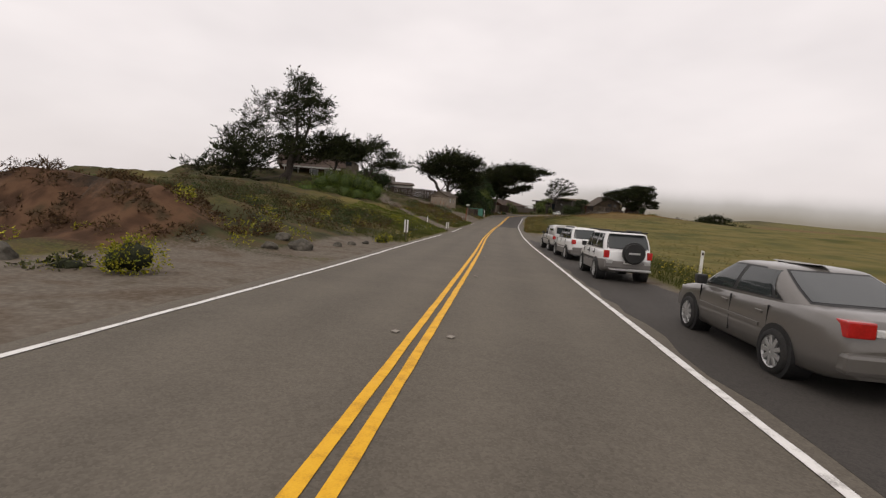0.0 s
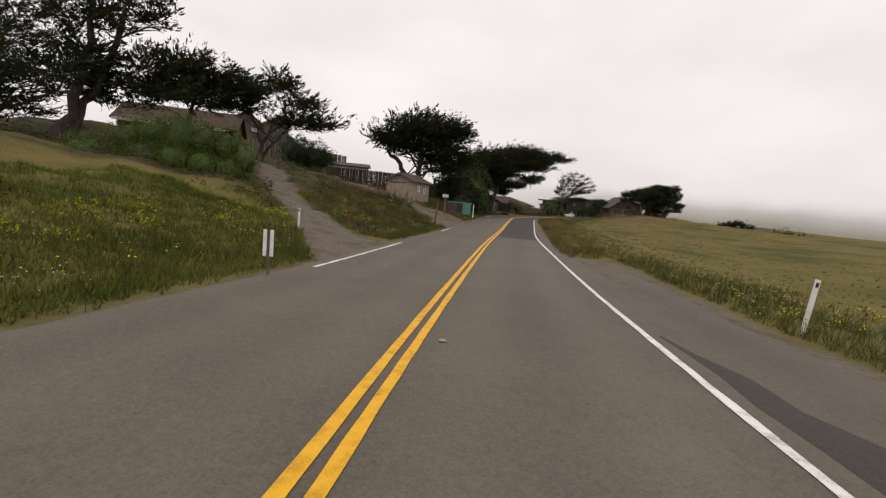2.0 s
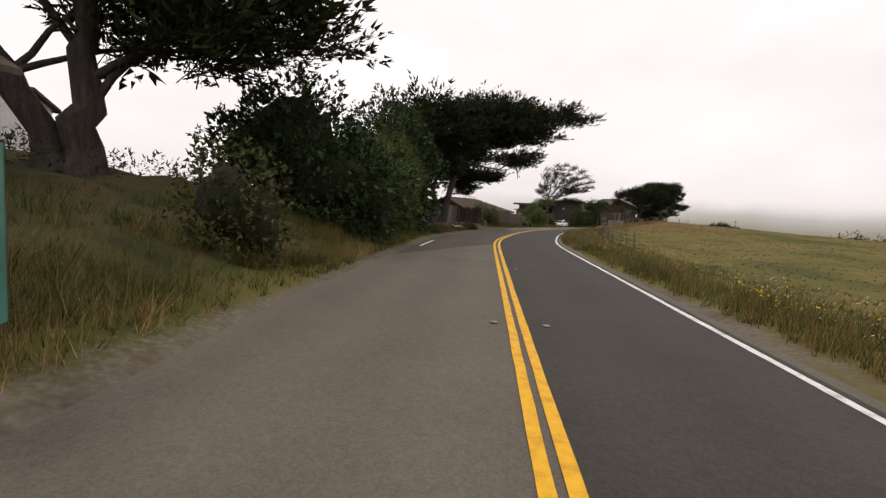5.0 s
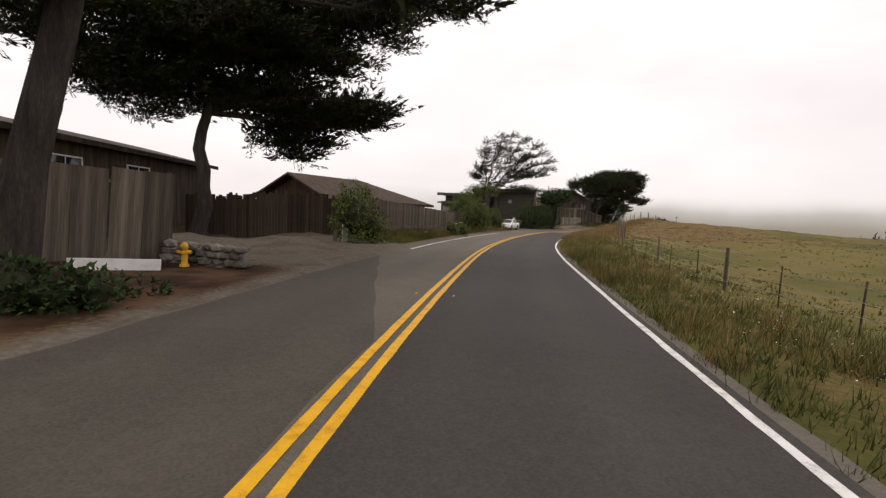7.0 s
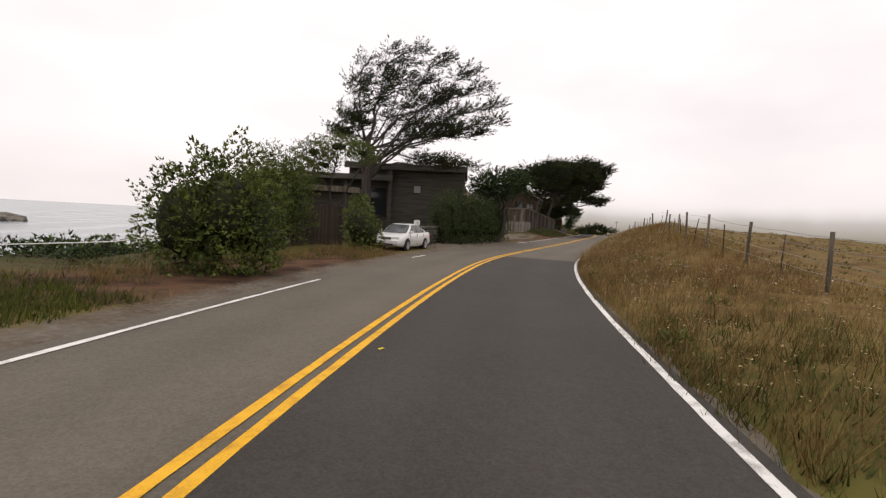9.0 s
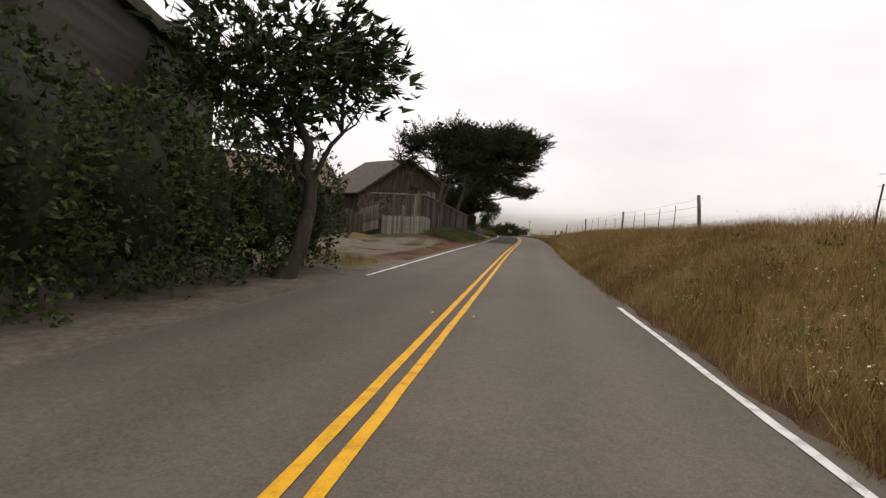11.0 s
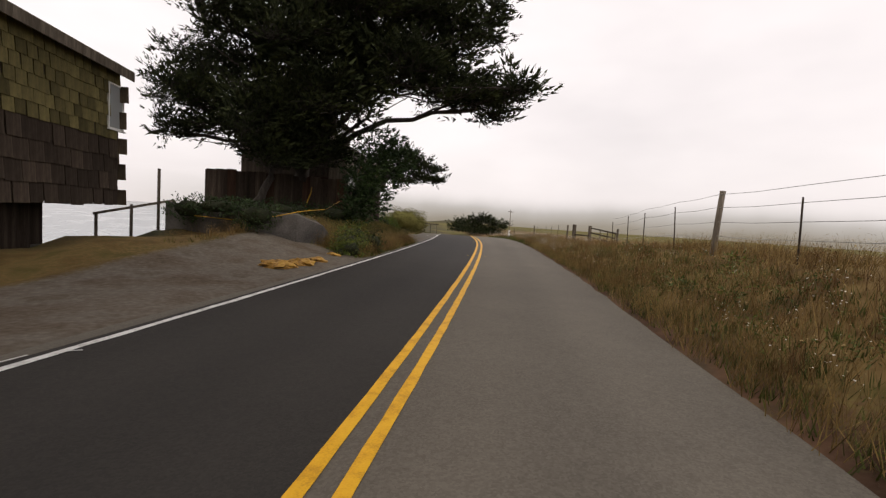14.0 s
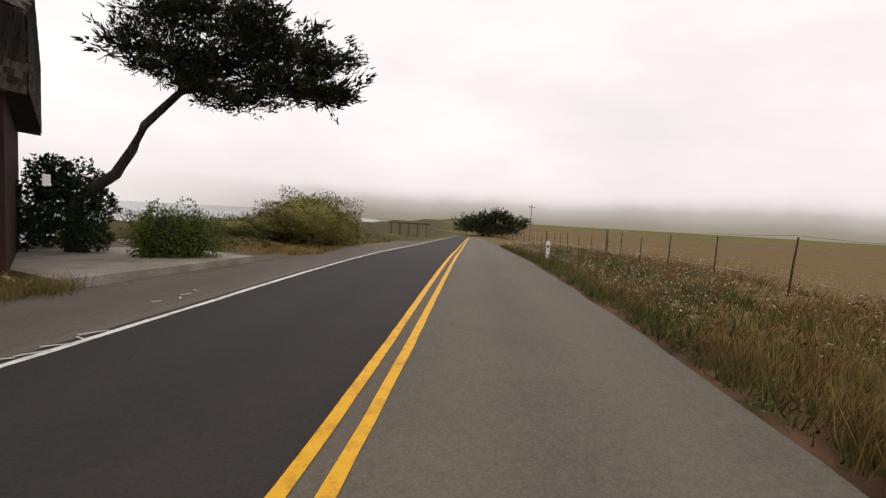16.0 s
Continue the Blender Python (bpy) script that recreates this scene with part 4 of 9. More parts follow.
tree(-5.9, 132.2, [(-6.2, 132.2, 6.5, 2.7, 2.2, 1.1), (-4.5, 132.8, 5.7, 1.7, 1.3, 1.2), (-3.4, 133.2, 7.7, 2.7, 2.2, 1.5), (-6.9, 131.8, 4.2, 1.1, 0.9, 0.4), (-8.2, 131.1, 5.4, 1.3, 1.0, 0.3)],
     "twin-trunked cypress rising behind the board fence", 18, r=0.36, stems=2, way=[(-6.0, 132.0, -2), (-5.7, 132.3, 0), (-5.3, 132.6, 2.5), (-4.6, 132.8, 5), (-4.2, 133, 7)])
tree(-5.1, 136.3, [(-4.5, 137.1, 6.4, 2.3, 1.9, 1.7), (-3.4, 137.4, 4.1, 2.1, 1.7, 1.3), (-5.2, 136.9, 4.9, 1.7, 1.4, 1.2), (-4.7, 137.0, 1.7, 1.2, 0.9, 0.5), (-2.3, 137.6, 2.2, 1.8, 1.4, 0.7), (-1.2, 137.8, 5.8, 2.7, 2.2, 1.8)],
     "dark cypress rising between the fence and the house", 19, r=0.3)
tree(-4.5, 153.3, [(-2.9, 153.9, 6.9, 5.2, 4.2, 2.1), (2.4, 155.1, 8.3, 4.6, 3.7, 1.4), (0.6, 154.8, 5.4, 3.8, 3.1, 1.3), (-5.1, 153.1, 3.8, 2.6, 2.1, 1.1), (2.1, 155.1, 2.7, 3.6, 2.8, 0.7), (4.2, 155.3, 3.5, 2.1, 1.7, 0.4), (-1.4, 154.3, 3.1, 2.8, 2.2, 1.0), (-6.9, 152.2, 5.4, 3.1, 2.4, 2.2), (8.2, 155.2, 9.9, 2.8, 2.2, 0.4), (-9.3, 150.8, 4.2, 2.6, 2.0, 1.5), (-6.9, 152.2, 3.0, 2.9, 2.3, 1.2), (-2.6, 154.0, 3.7, 3.0, 2.4, 1.2), (-10.3, 150.2, 5.6, 2.5, 2.0, 1.6), (-5.1, 153.1, 6.4, 3.6, 2.9, 1.8), (-0.1, 154.7, 7.5, 3.6, 2.9, 1.7), (-1.0, 155.4, 1.6, 2.0, 1.6, 0.7), (0.3, 156.2, 1.6, 1.9, 1.5, 0.7), (1.6, 156.8, 2.9, 2.2, 1.8, 0.6), (-0.2, 155.9, 0.7, 1.1, 0.9, 0.3), (2.2, 157.1, 3.6, 1.9, 1.5, 0.5)],
     "massive dark cypress beside the gateway", 20, fork=0.72, size=0.2, per=150, r=0.5, lean=(-4.0, 153.5, 4.3))
fan_tree(21.2, 201.9, (21.4, 201.7, 2.8),
         [(18.5, 202.5, 3.9), (19.3, 202.4, 5.2), (20.1, 202.4, 7.7), (20.9, 202.3, 9.3), (22.8, 201.8, 10.3), (24.7, 201.3, 10.4), (26.6, 200.7, 9.8), (28.4, 200.2, 9.0), (29.5, 199.8, 7.8), (30.6, 199.5, 6.5), (30.7, 199.3, 5.2), (29.4, 199.6, 4.3), (27.3, 200.2, 4.1), (25.1, 200.8, 4.7), (24.6, 201.2, 7.9), (22.8, 201.7, 8.3), (26.7, 200.5, 7.2), (27.6, 200.2, 5.7), (27.2, 200.5, 1.8), (28.6, 200.0, 1.6)],
         "wind-swept cypress with open fanned limbs", 21)
tree(35.1, 208.1, [(35.1, 208.1, 1.5, 3.0, 2.4, 1.5), (33.9, 208.5, 0.6, 2.0, 1.6, 1.6), (36.5, 207.5, 1.8, 1.6, 1.3, 1.0)],
     "rounded tree beside the flat-roofed house", 22, r=0.3, mat="leafy_dark", size=0.3, per=70, tiers=False, name="tree", group="")
tree(56.2, 242.6, [(53.0, 244.2, 5.8, 1.7, 1.4, 1.6), (55.0, 243.1, 6.8, 3.2, 2.5, 1.7), (58.1, 241.9, 7.2, 3.8, 3.0, 2.3), (60.9, 240.8, 6.1, 3.3, 2.6, 2.1), (62.9, 240.9, 7.2, 3.4, 2.7, 1.9), (59.5, 240.3, 4.0, 2.3, 1.8, 1.1), (52.3, 243.4, 3.8, 1.0, 0.8, 0.8), (56.7, 240.8, 4.6, 2.5, 2.0, 1.1), (65.6, 241.5, 6.7, 2.7, 2.2, 2.0)],
     "cypress growing through the old fence", 23, size=0.2, r=0.36, way=[(56.2, 242.3, -2), (56.0, 241.8, -0.6), (56.2, 241.6, 1.2), (56.6, 241.6, 2.6)], fork=0.5)
tree(62.6, 249.2, [(61.6, 250.2, 5.2, 1.6, 1.3, 0.8), (64.0, 250.0, 6.2, 2.6, 2.1, 1.3), (66.6, 249.7, 6.9, 3.0, 2.4, 1.3), (69.4, 248.1, 7.6, 3.0, 2.4, 1.2), (71.8, 246.7, 7.3, 1.8, 1.4, 1.3), (72.3, 246.5, 8.9, 2.7, 2.2, 1.0), (71.0, 247.0, 5.4, 1.3, 1.1, 0.7), (64.7, 249.8, 9.1, 4.0, 3.2, 1.7), (69.7, 248.2, 9.3, 4.2, 3.4, 1.5), (66.5, 248.4, 4.8, 1.7, 1.4, 0.6), (63.9, 247.4, 2.3, 0.8, 0.6, 0.5)],
     "dense cypress with a crooked trunk by the house", 24, size=0.22, r=0.34, way=[(62.6, 249.2, -2), (62.4, 249.1, -0.4), (62.9, 249.1, 1.0), (63.3, 249.2, 2.4), (63.3, 249.3, 4.0), (64.2, 249.4, 5.2)], fork=0.5)
tree(73.6, 272.4, [(71.4, 269.6, 6.4, 3.6, 2.9, 2.7), (74.9, 267.6, 5.1, 3.6, 2.9, 2.7), (70.5, 270.4, 2.6, 2.8, 2.2, 2.4), (73.1, 268.3, 1.9, 3.0, 2.4, 2.2), (75.7, 265.9, 3.2, 2.6, 2.1, 1.7), (78.3, 265.7, 5.1, 3.3, 2.6, 1.8), (80.7, 264.4, 4.4, 3.0, 2.4, 1.3), (82.5, 263.3, 3.5, 2.2, 1.8, 0.8), (83.9, 262.0, 4.0, 1.0, 0.8, 0.4), (78.2, 266.0, 7.8, 3.9, 3.1, 1.8), (81.7, 264.0, 6.8, 2.4, 1.9, 1.2), (74.8, 268.1, 10.2, 6.0, 4.8, 2.7), (80.0, 265.3, 10.9, 3.9, 3.1, 2.1), (68.8, 272.0, 4.4, 1.2, 1.0, 1.9), (68.4, 272.0, 1.1, 0.8, 0.6, 0.7), (82.7, 263.6, 8.4, 1.3, 1.1, 1.0)],
     "massive cypress over the board fence", 25, size=0.22, r=0.55, thick=1.15)
tree(71.5, 267.8, [(72.5, 267.3, 0.7, 1.8, 1.4, 0.9), (74.3, 267.6, 0.7, 1.8, 1.5, 1.0), (75.6, 267.7, 0.2, 1.0, 0.8, 0.8), (72.9, 267.4, -0.2, 1.7, 1.4, 0.6), (72.2, 267.3, 1.9, 1.8, 1.4, 1.0), (74.6, 267.7, 2.4, 1.8, 1.5, 1.0)],
     "dark low cypress boughs behind the panel fence", 26, size=0.2, per=120, r=0.3)
tree(77.2, 268.8, [(78.1, 266.1, 1.0, 1.4, 1.1, 1.0), (79.2, 265.9, 0.5, 1.0, 0.9, 0.9), (78.1, 266.1, -0.5, 1.5, 1.2, 1.2), (77.2, 266.2, -0.9, 1.0, 1.2, 1.2), (77.7, 266.1, -2.0, 1.0, 1.0, 1.0), (77.0, 266.2, -2.3, 0.8, 1.0, 1.0)],
     "leafy dark tree crowding the fence corner", 27, r=0.14, mat="leafy_dark", size=0.2, per=120, tiers=False, name="tree", group="")
tree(-40.6, 67.8, [(-41.4, 67.3, 4.3, 4.7, 3.7, 2.0), (-36.8, 69.9, 5.7, 5.2, 4.1, 2.4), (-44.7, 65.1, 2.2, 3.7, 2.9, 1.1), (-32.1, 72.2, 5.1, 5.3, 4.2, 2.5)],
     "spreading cypress mass at the foot of the tall trees", 28, dense=0.6, size=0.34, thick=.6, heart=.5, r=0.4)
tree(84.8, 291.4, [(86.7, 290.8, 2.6, 1.0, 0.8, 1.1), (87.8, 290.4, 3.7, 1.5, 1.2, 0.8), (89.4, 289.6, 3.8, 1.8, 1.4, 0.8), (91.0, 288.7, 3.2, 1.6, 1.3, 0.7), (92.3, 288.0, 2.4, 1.3, 1.1, 0.5), (93.0, 287.5, 1.3, 0.9, 0.7, 0.3), (91.3, 288.4, 1.4, 1.6, 1.3, 0.4), (89.4, 289.3, 1.1, 1.6, 1.3, 0.4), (88.3, 290.0, 2.1, 1.8, 1.4, 0.7), (90.1, 289.1, 2.5, 1.8, 1.4, 0.7)],
     "cypress bent over by the wind with a bare leaning trunk", 29, size=0.15, r=0.25, fork=0.8, thick=.9, wind=(0.8, -0.1, 0.0), way=[(84.8, 291.4, -2.8), (85.3, 291.2, -2.4), (86.1, 290.8, -1.8), (86.6, 290.7, -0.9), (87.0, 290.5, -0.0), (88.1, 290.0, 1.2), (89.1, 289.5, 1.9)])
tree(175.1, 411.8, [(169.8, 414.9, -6.6, 4.1, 3.3, 2.1), (175.0, 411.9, -5.0, 4.5, 3.6, 2.9), (180.1, 408.6, -3.9, 4.5, 3.6, 3.3), (185.5, 404.9, -4.7, 4.1, 3.3, 2.4), (177.8, 410.2, -7.7, 9.2, 7.4, 1.4)],
     "far grove of dark trees in the haze", 30, size=0.5, dense=0.6, r=0.4, name="tree", group="")
tree(92.0, 196.0, [(92.0, 196.0, -5.0, 2.6, 2.0, 1.2), (95.2, 194.4, -5.2, 2.2, 1.8, 1.0), (88.8, 197.4, -5.4, 2.0, 1.6, .9)],
     "distant low trees across the pasture", 31, size=0.3, dense=.6, r=0.25, name="tree", group="")
bush([(0.7, 134.7, -3.5, 0.6, 0.5, 0.3), (1.2, 135.0, -3.6, 0.5, 0.4, 0.3), (0.5, 134.5, -3.5, 0.4, 0.4, 0.4)],
     "dark olive weeds beside the fence", 32, mat="leafy_dark", size=0.1, per=420)
bush([(-10.6, 9.1, -2.5, 0.8, 0.6, 0.4), (-10.1, 9.6, -2.3, 0.5, 0.4, 0.3), (-10.9, 8.8, -2.6, 0.5, 0.4, 0.3)],
     "yellow-flowering mustard clump at the lay-by edge", 33, mat="mustard", size=0.05, per=900)
bush([(-31.0, 102.1, 4.0, 2.2, 1.8, 1.7), (-29.2, 103.5, 3.9, 2.5, 2.0, 1.5), (-27.5, 104.7, 3.4, 1.7, 1.3, 1.1)],
     "dark rounded shrubs on the hilltop", 34, mat="leafy_dark", size=0.2, per=150)
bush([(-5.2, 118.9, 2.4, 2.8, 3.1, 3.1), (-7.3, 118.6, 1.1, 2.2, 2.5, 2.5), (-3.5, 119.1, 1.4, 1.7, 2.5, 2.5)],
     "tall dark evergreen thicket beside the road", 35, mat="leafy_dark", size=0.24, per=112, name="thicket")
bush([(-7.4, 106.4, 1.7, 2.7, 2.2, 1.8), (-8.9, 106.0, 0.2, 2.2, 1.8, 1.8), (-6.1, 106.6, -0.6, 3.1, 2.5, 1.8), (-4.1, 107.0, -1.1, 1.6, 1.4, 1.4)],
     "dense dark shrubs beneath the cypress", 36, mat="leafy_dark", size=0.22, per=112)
# the core takes a darker foliage colour, painting shade inside the bright hedge
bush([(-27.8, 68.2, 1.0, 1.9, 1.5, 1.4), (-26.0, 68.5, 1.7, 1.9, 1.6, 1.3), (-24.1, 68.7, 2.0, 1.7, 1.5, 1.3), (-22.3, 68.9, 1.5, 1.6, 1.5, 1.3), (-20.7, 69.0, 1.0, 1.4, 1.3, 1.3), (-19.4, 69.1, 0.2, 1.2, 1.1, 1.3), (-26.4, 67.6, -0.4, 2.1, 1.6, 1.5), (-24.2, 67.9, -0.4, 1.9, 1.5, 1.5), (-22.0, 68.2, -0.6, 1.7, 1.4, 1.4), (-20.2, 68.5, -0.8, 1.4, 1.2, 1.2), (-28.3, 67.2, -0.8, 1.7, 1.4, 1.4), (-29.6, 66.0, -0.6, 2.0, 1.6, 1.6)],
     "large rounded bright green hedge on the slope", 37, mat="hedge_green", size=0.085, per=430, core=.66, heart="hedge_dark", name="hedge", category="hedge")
bush([(14.6, 179.0, -2.6, 1.1, 1.2, 1.2), (15.5, 179.2, -2.2, 1.2, 1.4, 1.4), (16.4, 179.4, -2.4, 0.7, 1.1, 1.1)],
     "tall leafy thicket beside the rope gateway", 38, size=0.10, per=430, name="thicket")
bush([(15.1, 189.4, -1.2, 1.8, 1.4, 1.3), (16.3, 189.9, -1.0, 1.4, 1.3, 1.3), (15.5, 189.5, -0.2, 1.4, 1.1, 0.8)],
     "leafy trees crowding over the old board fence", 39, size=0.085, per=560, name="thicket", core=.6)
tk = bush([(17.5, 193.6, 1.1, 1.2, 1.0, 0.8), (18.9, 193.2, 1.5, 1.4, 1.2, 0.8), (20.3, 192.7, 1.2, 1.0, 0.8, 0.7), (20.2, 192.6, -2.0, 0.6, 0.6, 0.8), (16.8, 193.8, 0.0, 1.2, 0.9, 0.9), (18.2, 193.6, 0.4, 0.8, 0.7, 0.6)],
     "leafy branches arching over the end of the board fence", 40, size=0.085, per=640, name="thicket", hang=True, core=.22)
stem = part("stem", tubes("stem", [[(0, 0, 0, .09), (.3, -.2, 2.0, .075), (.1, -.6, 3.6, .06), (.5, -1.0, 5.6, .03)], [(.3, -.2, 2.0, .06), (1.0, -.6, 3.4, .05), (1.9, -1.3, 5.2, .03)], [(.1, -.6, 3.6, .05), (-.8, -.5, 4.6, .035), (-1.2, -.4, 5.4, .02)]], M["bark"], 6), None, tk)
stem.matrix_basis = tk.matrix_basis.inverted() @ pose(18.4, 194.2, ground_z(18.4, 194.2) - .2)
bush([(6.7, 189.9, -5.0, 1.8, 1.4, 0.7), (8.2, 190.6, -4.8, 1.4, 1.1, 0.7), (5.5, 189.3, -5.3, 1.2, 1.0, 0.5)],
     "low green bushes at the bluff edge", 41, size=0.18, per=154)
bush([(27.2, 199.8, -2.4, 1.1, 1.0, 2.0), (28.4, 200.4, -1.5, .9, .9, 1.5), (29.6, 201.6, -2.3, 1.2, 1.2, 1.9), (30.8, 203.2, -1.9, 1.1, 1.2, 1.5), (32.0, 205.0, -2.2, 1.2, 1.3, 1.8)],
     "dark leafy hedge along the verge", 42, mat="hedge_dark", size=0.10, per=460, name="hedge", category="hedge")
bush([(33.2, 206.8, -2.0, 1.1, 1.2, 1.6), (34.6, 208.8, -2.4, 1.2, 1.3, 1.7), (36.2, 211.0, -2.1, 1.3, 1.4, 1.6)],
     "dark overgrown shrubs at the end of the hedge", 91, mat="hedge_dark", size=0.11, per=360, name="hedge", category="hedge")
bush([(84.7, 291.6, -2.2, 0.9, 0.9, 0.7), (83.9, 291.5, -2.7, 0.8, 0.9, 0.7), (85.3, 291.6, -3.0, 0.7, 0.6, 0.6), (84.3, 291.3, -3.7, 0.9, 0.7, 0.7), (83.3, 291.2, -3.8, 0.8, 0.7, 0.7), (85.2, 291.3, -4.1, 0.7, 0.6, 0.6), (84.0, 291.8, -1.7, 0.6, 0.6, 0.4)],
     "dark scrubby bush at the foot of the leaning tree", 43, mat="leafy_dark", size=0.10, per=1000, hang=True, core=.3)
bush([(87.8, 289.8, -3.4, 1.2, 0.9, 0.6), (88.6, 289.9, -3.6, 1.0, 0.8, 0.5), (87.3, 289.8, -3.6, 0.6, 0.5, 0.4)],
     "bright green low bush beside the slab", 44, mat="hedge_green", size=0.06, per=1500)
bush([(94.5, 299.4, -3.3, 2.8, 2.2, 1.5), (92.3, 299.7, -3.8, 1.7, 1.4, 0.9), (96.2, 299.0, -3.7, 1.4, 1.1, 0.9), (90.8, 299.8, -4.0, 1.7, 1.3, 0.6)],
     "smooth grassy scrub mound on the bluff", 45, mat="mound", size=0.07, per=1300, core=.74, heart="mound")
bush([(-8.1, 9.2, -1.6, 0.6, 0.5, 0.3), (-8.4, 9.0, -1.7, 0.4, 0.3, 0.2)],
     "yellow-flowering mustard bush at the lay-by", 46, mat="mustard", size=0.05, per=990)
bush([(-9.5, 8.9, -2.1, 0.5, 0.4, 0.3), (-9.9, 8.5, -2.3, 0.6, 0.5, 0.3)],
     "straggly flowering weeds at the lay-by", 47, mat="scrub", size=0.09, per=336, second="mustard")
bush([(-6.5, 25.2, -2.6, 0.5, 0.4, 0.3), (-6.7, 25.0, -2.7, 0.3, 0.3, 0.2)],
     "yellow-flowering mustard bush at the roadside", 48, mat="mustard", size=0.05, per=1080)
bush([(-8.7, 38.0, -3.6, 1.0, 0.8, 0.5), (-7.7, 38.8, -3.1, 0.8, 0.7, 0.4), (-9.9, 37.0, -3.6, 0.7, 0.6, 0.4)],
     "flowering green roadside shrub", 49, mat="scrub", size=0.09, per=357, second="mustard")
bush([(3.9, 151.9, -2.6, 1.2, 1.4, 1.4), (4.8, 152.2, -3.2, 0.9, 0.9, 0.9)],
     "tall green shrub beside the gateway", 50, size=0.12, per=294)
bush([(2.6, 162.7, -0.9, 1.1, 0.9, 0.6), (3.5, 163.1, -1.1, 1.0, 0.8, 0.5)],
     "yellow-green shrub rising behind the board fence", 51, mat="hedge_green", size=0.09, per=380)
bush([(11.1, 167.0, -3.5, 0.8, 0.7, 0.5), (12.2, 167.3, -3.6, 0.5, 0.5, 0.5)],
     "grey-green shrub at the foot of the fence", 52, size=0.10, per=315)
bush([(19.9, 188.8, -2.5, 0.8, 0.9, 0.9), (20.5, 188.9, -3.3, 0.7, 0.8, 0.8)],
     "leafy shrub by the stone gatepost", 53, size=0.11, per=294)
bush([(-5.3, 96.6, -1.8, 1.0, 0.9, 0.9), (-4.6, 96.7, -2.1, 0.7, 0.6, 0.6)],
     "brown twiggy bush behind the bin enclosure", 54, mat="scrub", size=0.10, per=315)
bush([(55.2, 238.3, -3.6, 1.2, 1.0, 0.5), (56.2, 238.4, -3.7, 1.0, 0.8, 0.4)],
     "dark weeds against the fence foot", 55, mat="leafy_dark", size=0.11, per=252)
bush([(75.8, 261.8, -3.9, 0.8, 0.6, 0.4), (75.4, 261.8, -4.1, 0.5, 0.4, 0.4), (76.4, 261.7, -3.8, 0.5, 0.4, 0.4)],
     "rank green weeds on the bank beside the wall", 56, mat="scrub", size=0.09, per=300)
bush([(74.8, 259.8, -4.1, 0.6, 0.5, 0.4), (74.4, 259.8, -4.3, 0.5, 0.4, 0.3)],
     "yellow-flowered weeds by the wall", 57, mat="leafy", size=0.08, per=357, second="mustard")
# overgrown hedge at the roadside
bush([(-4.2, 119.4, -1.0, 1.3, 1.6, 2.2), (-4.6, 117.2, -1.0, 1.7, 1.8, 2.4), (-4.2, 115.2, -0.2, 1.6, 1.7, 2.4), (-4.9, 113.0, -1.0, 1.6, 1.8, 2.6), (-5.3, 111.0, -1.2, 1.7, 1.8, 2.6), (-4.6, 118.0, -2.8, 1.2, 1.2, 1.4)],
     "tall overgrown green hedge close to the road", 90, size=0.09, per=620, name="hedge", category="hedge")

# ---- buildings and fences ----
M["board_grey"] = material("weathered_grey_boards", [(0.04815, 0.0396, 0.03096), (0.1017, 0.08415, 0.06536), (0.1819, 0.1535, 0.1204)], 1.2, 0.9, 0.6, 14.0, stretch=(4.28, 3.96, 0.301), rand=0.35, spec=0.15)
M["board_dark"] = material("dark_stained_boards", [(0.02354, 0.01683, 0.0129), (0.04815, 0.03564, 0.02666), (0.09095, 0.0693, 0.0516)], 1.2, 0.9, 0.6, 14.0, stretch=(4.28, 3.96, 0.301), rand=0.35, spec=0.15)
M["board_pale"] = material("pale_weathered_boards", [(0.085, 0.076, 0.064), (0.165, 0.15, 0.128), (0.26, 0.24, 0.21)], 1.2, 0.9, 0.6, 14.0, stretch=(4.28, 3.96, 0.301), rand=0.45, spec=0.12)
M["board_smoke"] = material("smoke_dark_boards", [(0.022, 0.017, 0.0145), (0.045, 0.036, 0.031), (0.085, 0.07, 0.06)], 1.2, 0.9, 0.6, 14.0, stretch=(4.28, 3.96, 0.301), rand=0.7, spec=0.12)
M["board_brown"] = material("brown_boards", [(0.0321, 0.01683, 0.01118), (0.06206, 0.03366, 0.02236), (0.107, 0.06138, 0.04128)], 1.2, 0.9, 0.5, 14.0, stretch=(4.28, 3.96, 0.301), rand=0.3, spec=0.15)
M["shingle"] = material("weathered_shingles", [(0.04066, 0.0297, 0.02064), (0.08025, 0.06138, 0.043), (0.1605, 0.1188, 0.0731)], 1.5, 0.9, 0.6, 18.0, stretch=(3.21, 2.97, 0.43), rand=0.5, spec=0.15)
M["shingle_moss"] = material("mossy_shingles", [(0.0428, 0.03564, 0.01892), (0.107, 0.09108, 0.0387), (0.1712, 0.1386, 0.0559)], 1.5, 0.9, 0.6, 18.0, stretch=(3.21, 2.97, 0.43), rand=0.45, spec=0.15)
M["roof"] = material("old_composition_roof", [(0.0428, 0.03366, 0.02666), (0.0749, 0.0594, 0.0473), (0.1177, 0.09405, 0.0731)], 2.0, 0.9, 0.5, 25.0, rand=0.1)
M["roof_brown"] = material("brown_shingle_roof", [(0.03103, 0.01952, 0.01347), (0.05275, 0.03445, 0.02394), (0.08068, 0.05455, 0.03891)], 2.0, 0.9, 0.5, 25.0)
M["stucco"] = material("beige_stucco", [(0.20, 0.165, 0.125), (0.27, 0.225, 0.175), (0.32, 0.27, 0.215)], 1.3, 0.9, 0.3, 30.0)
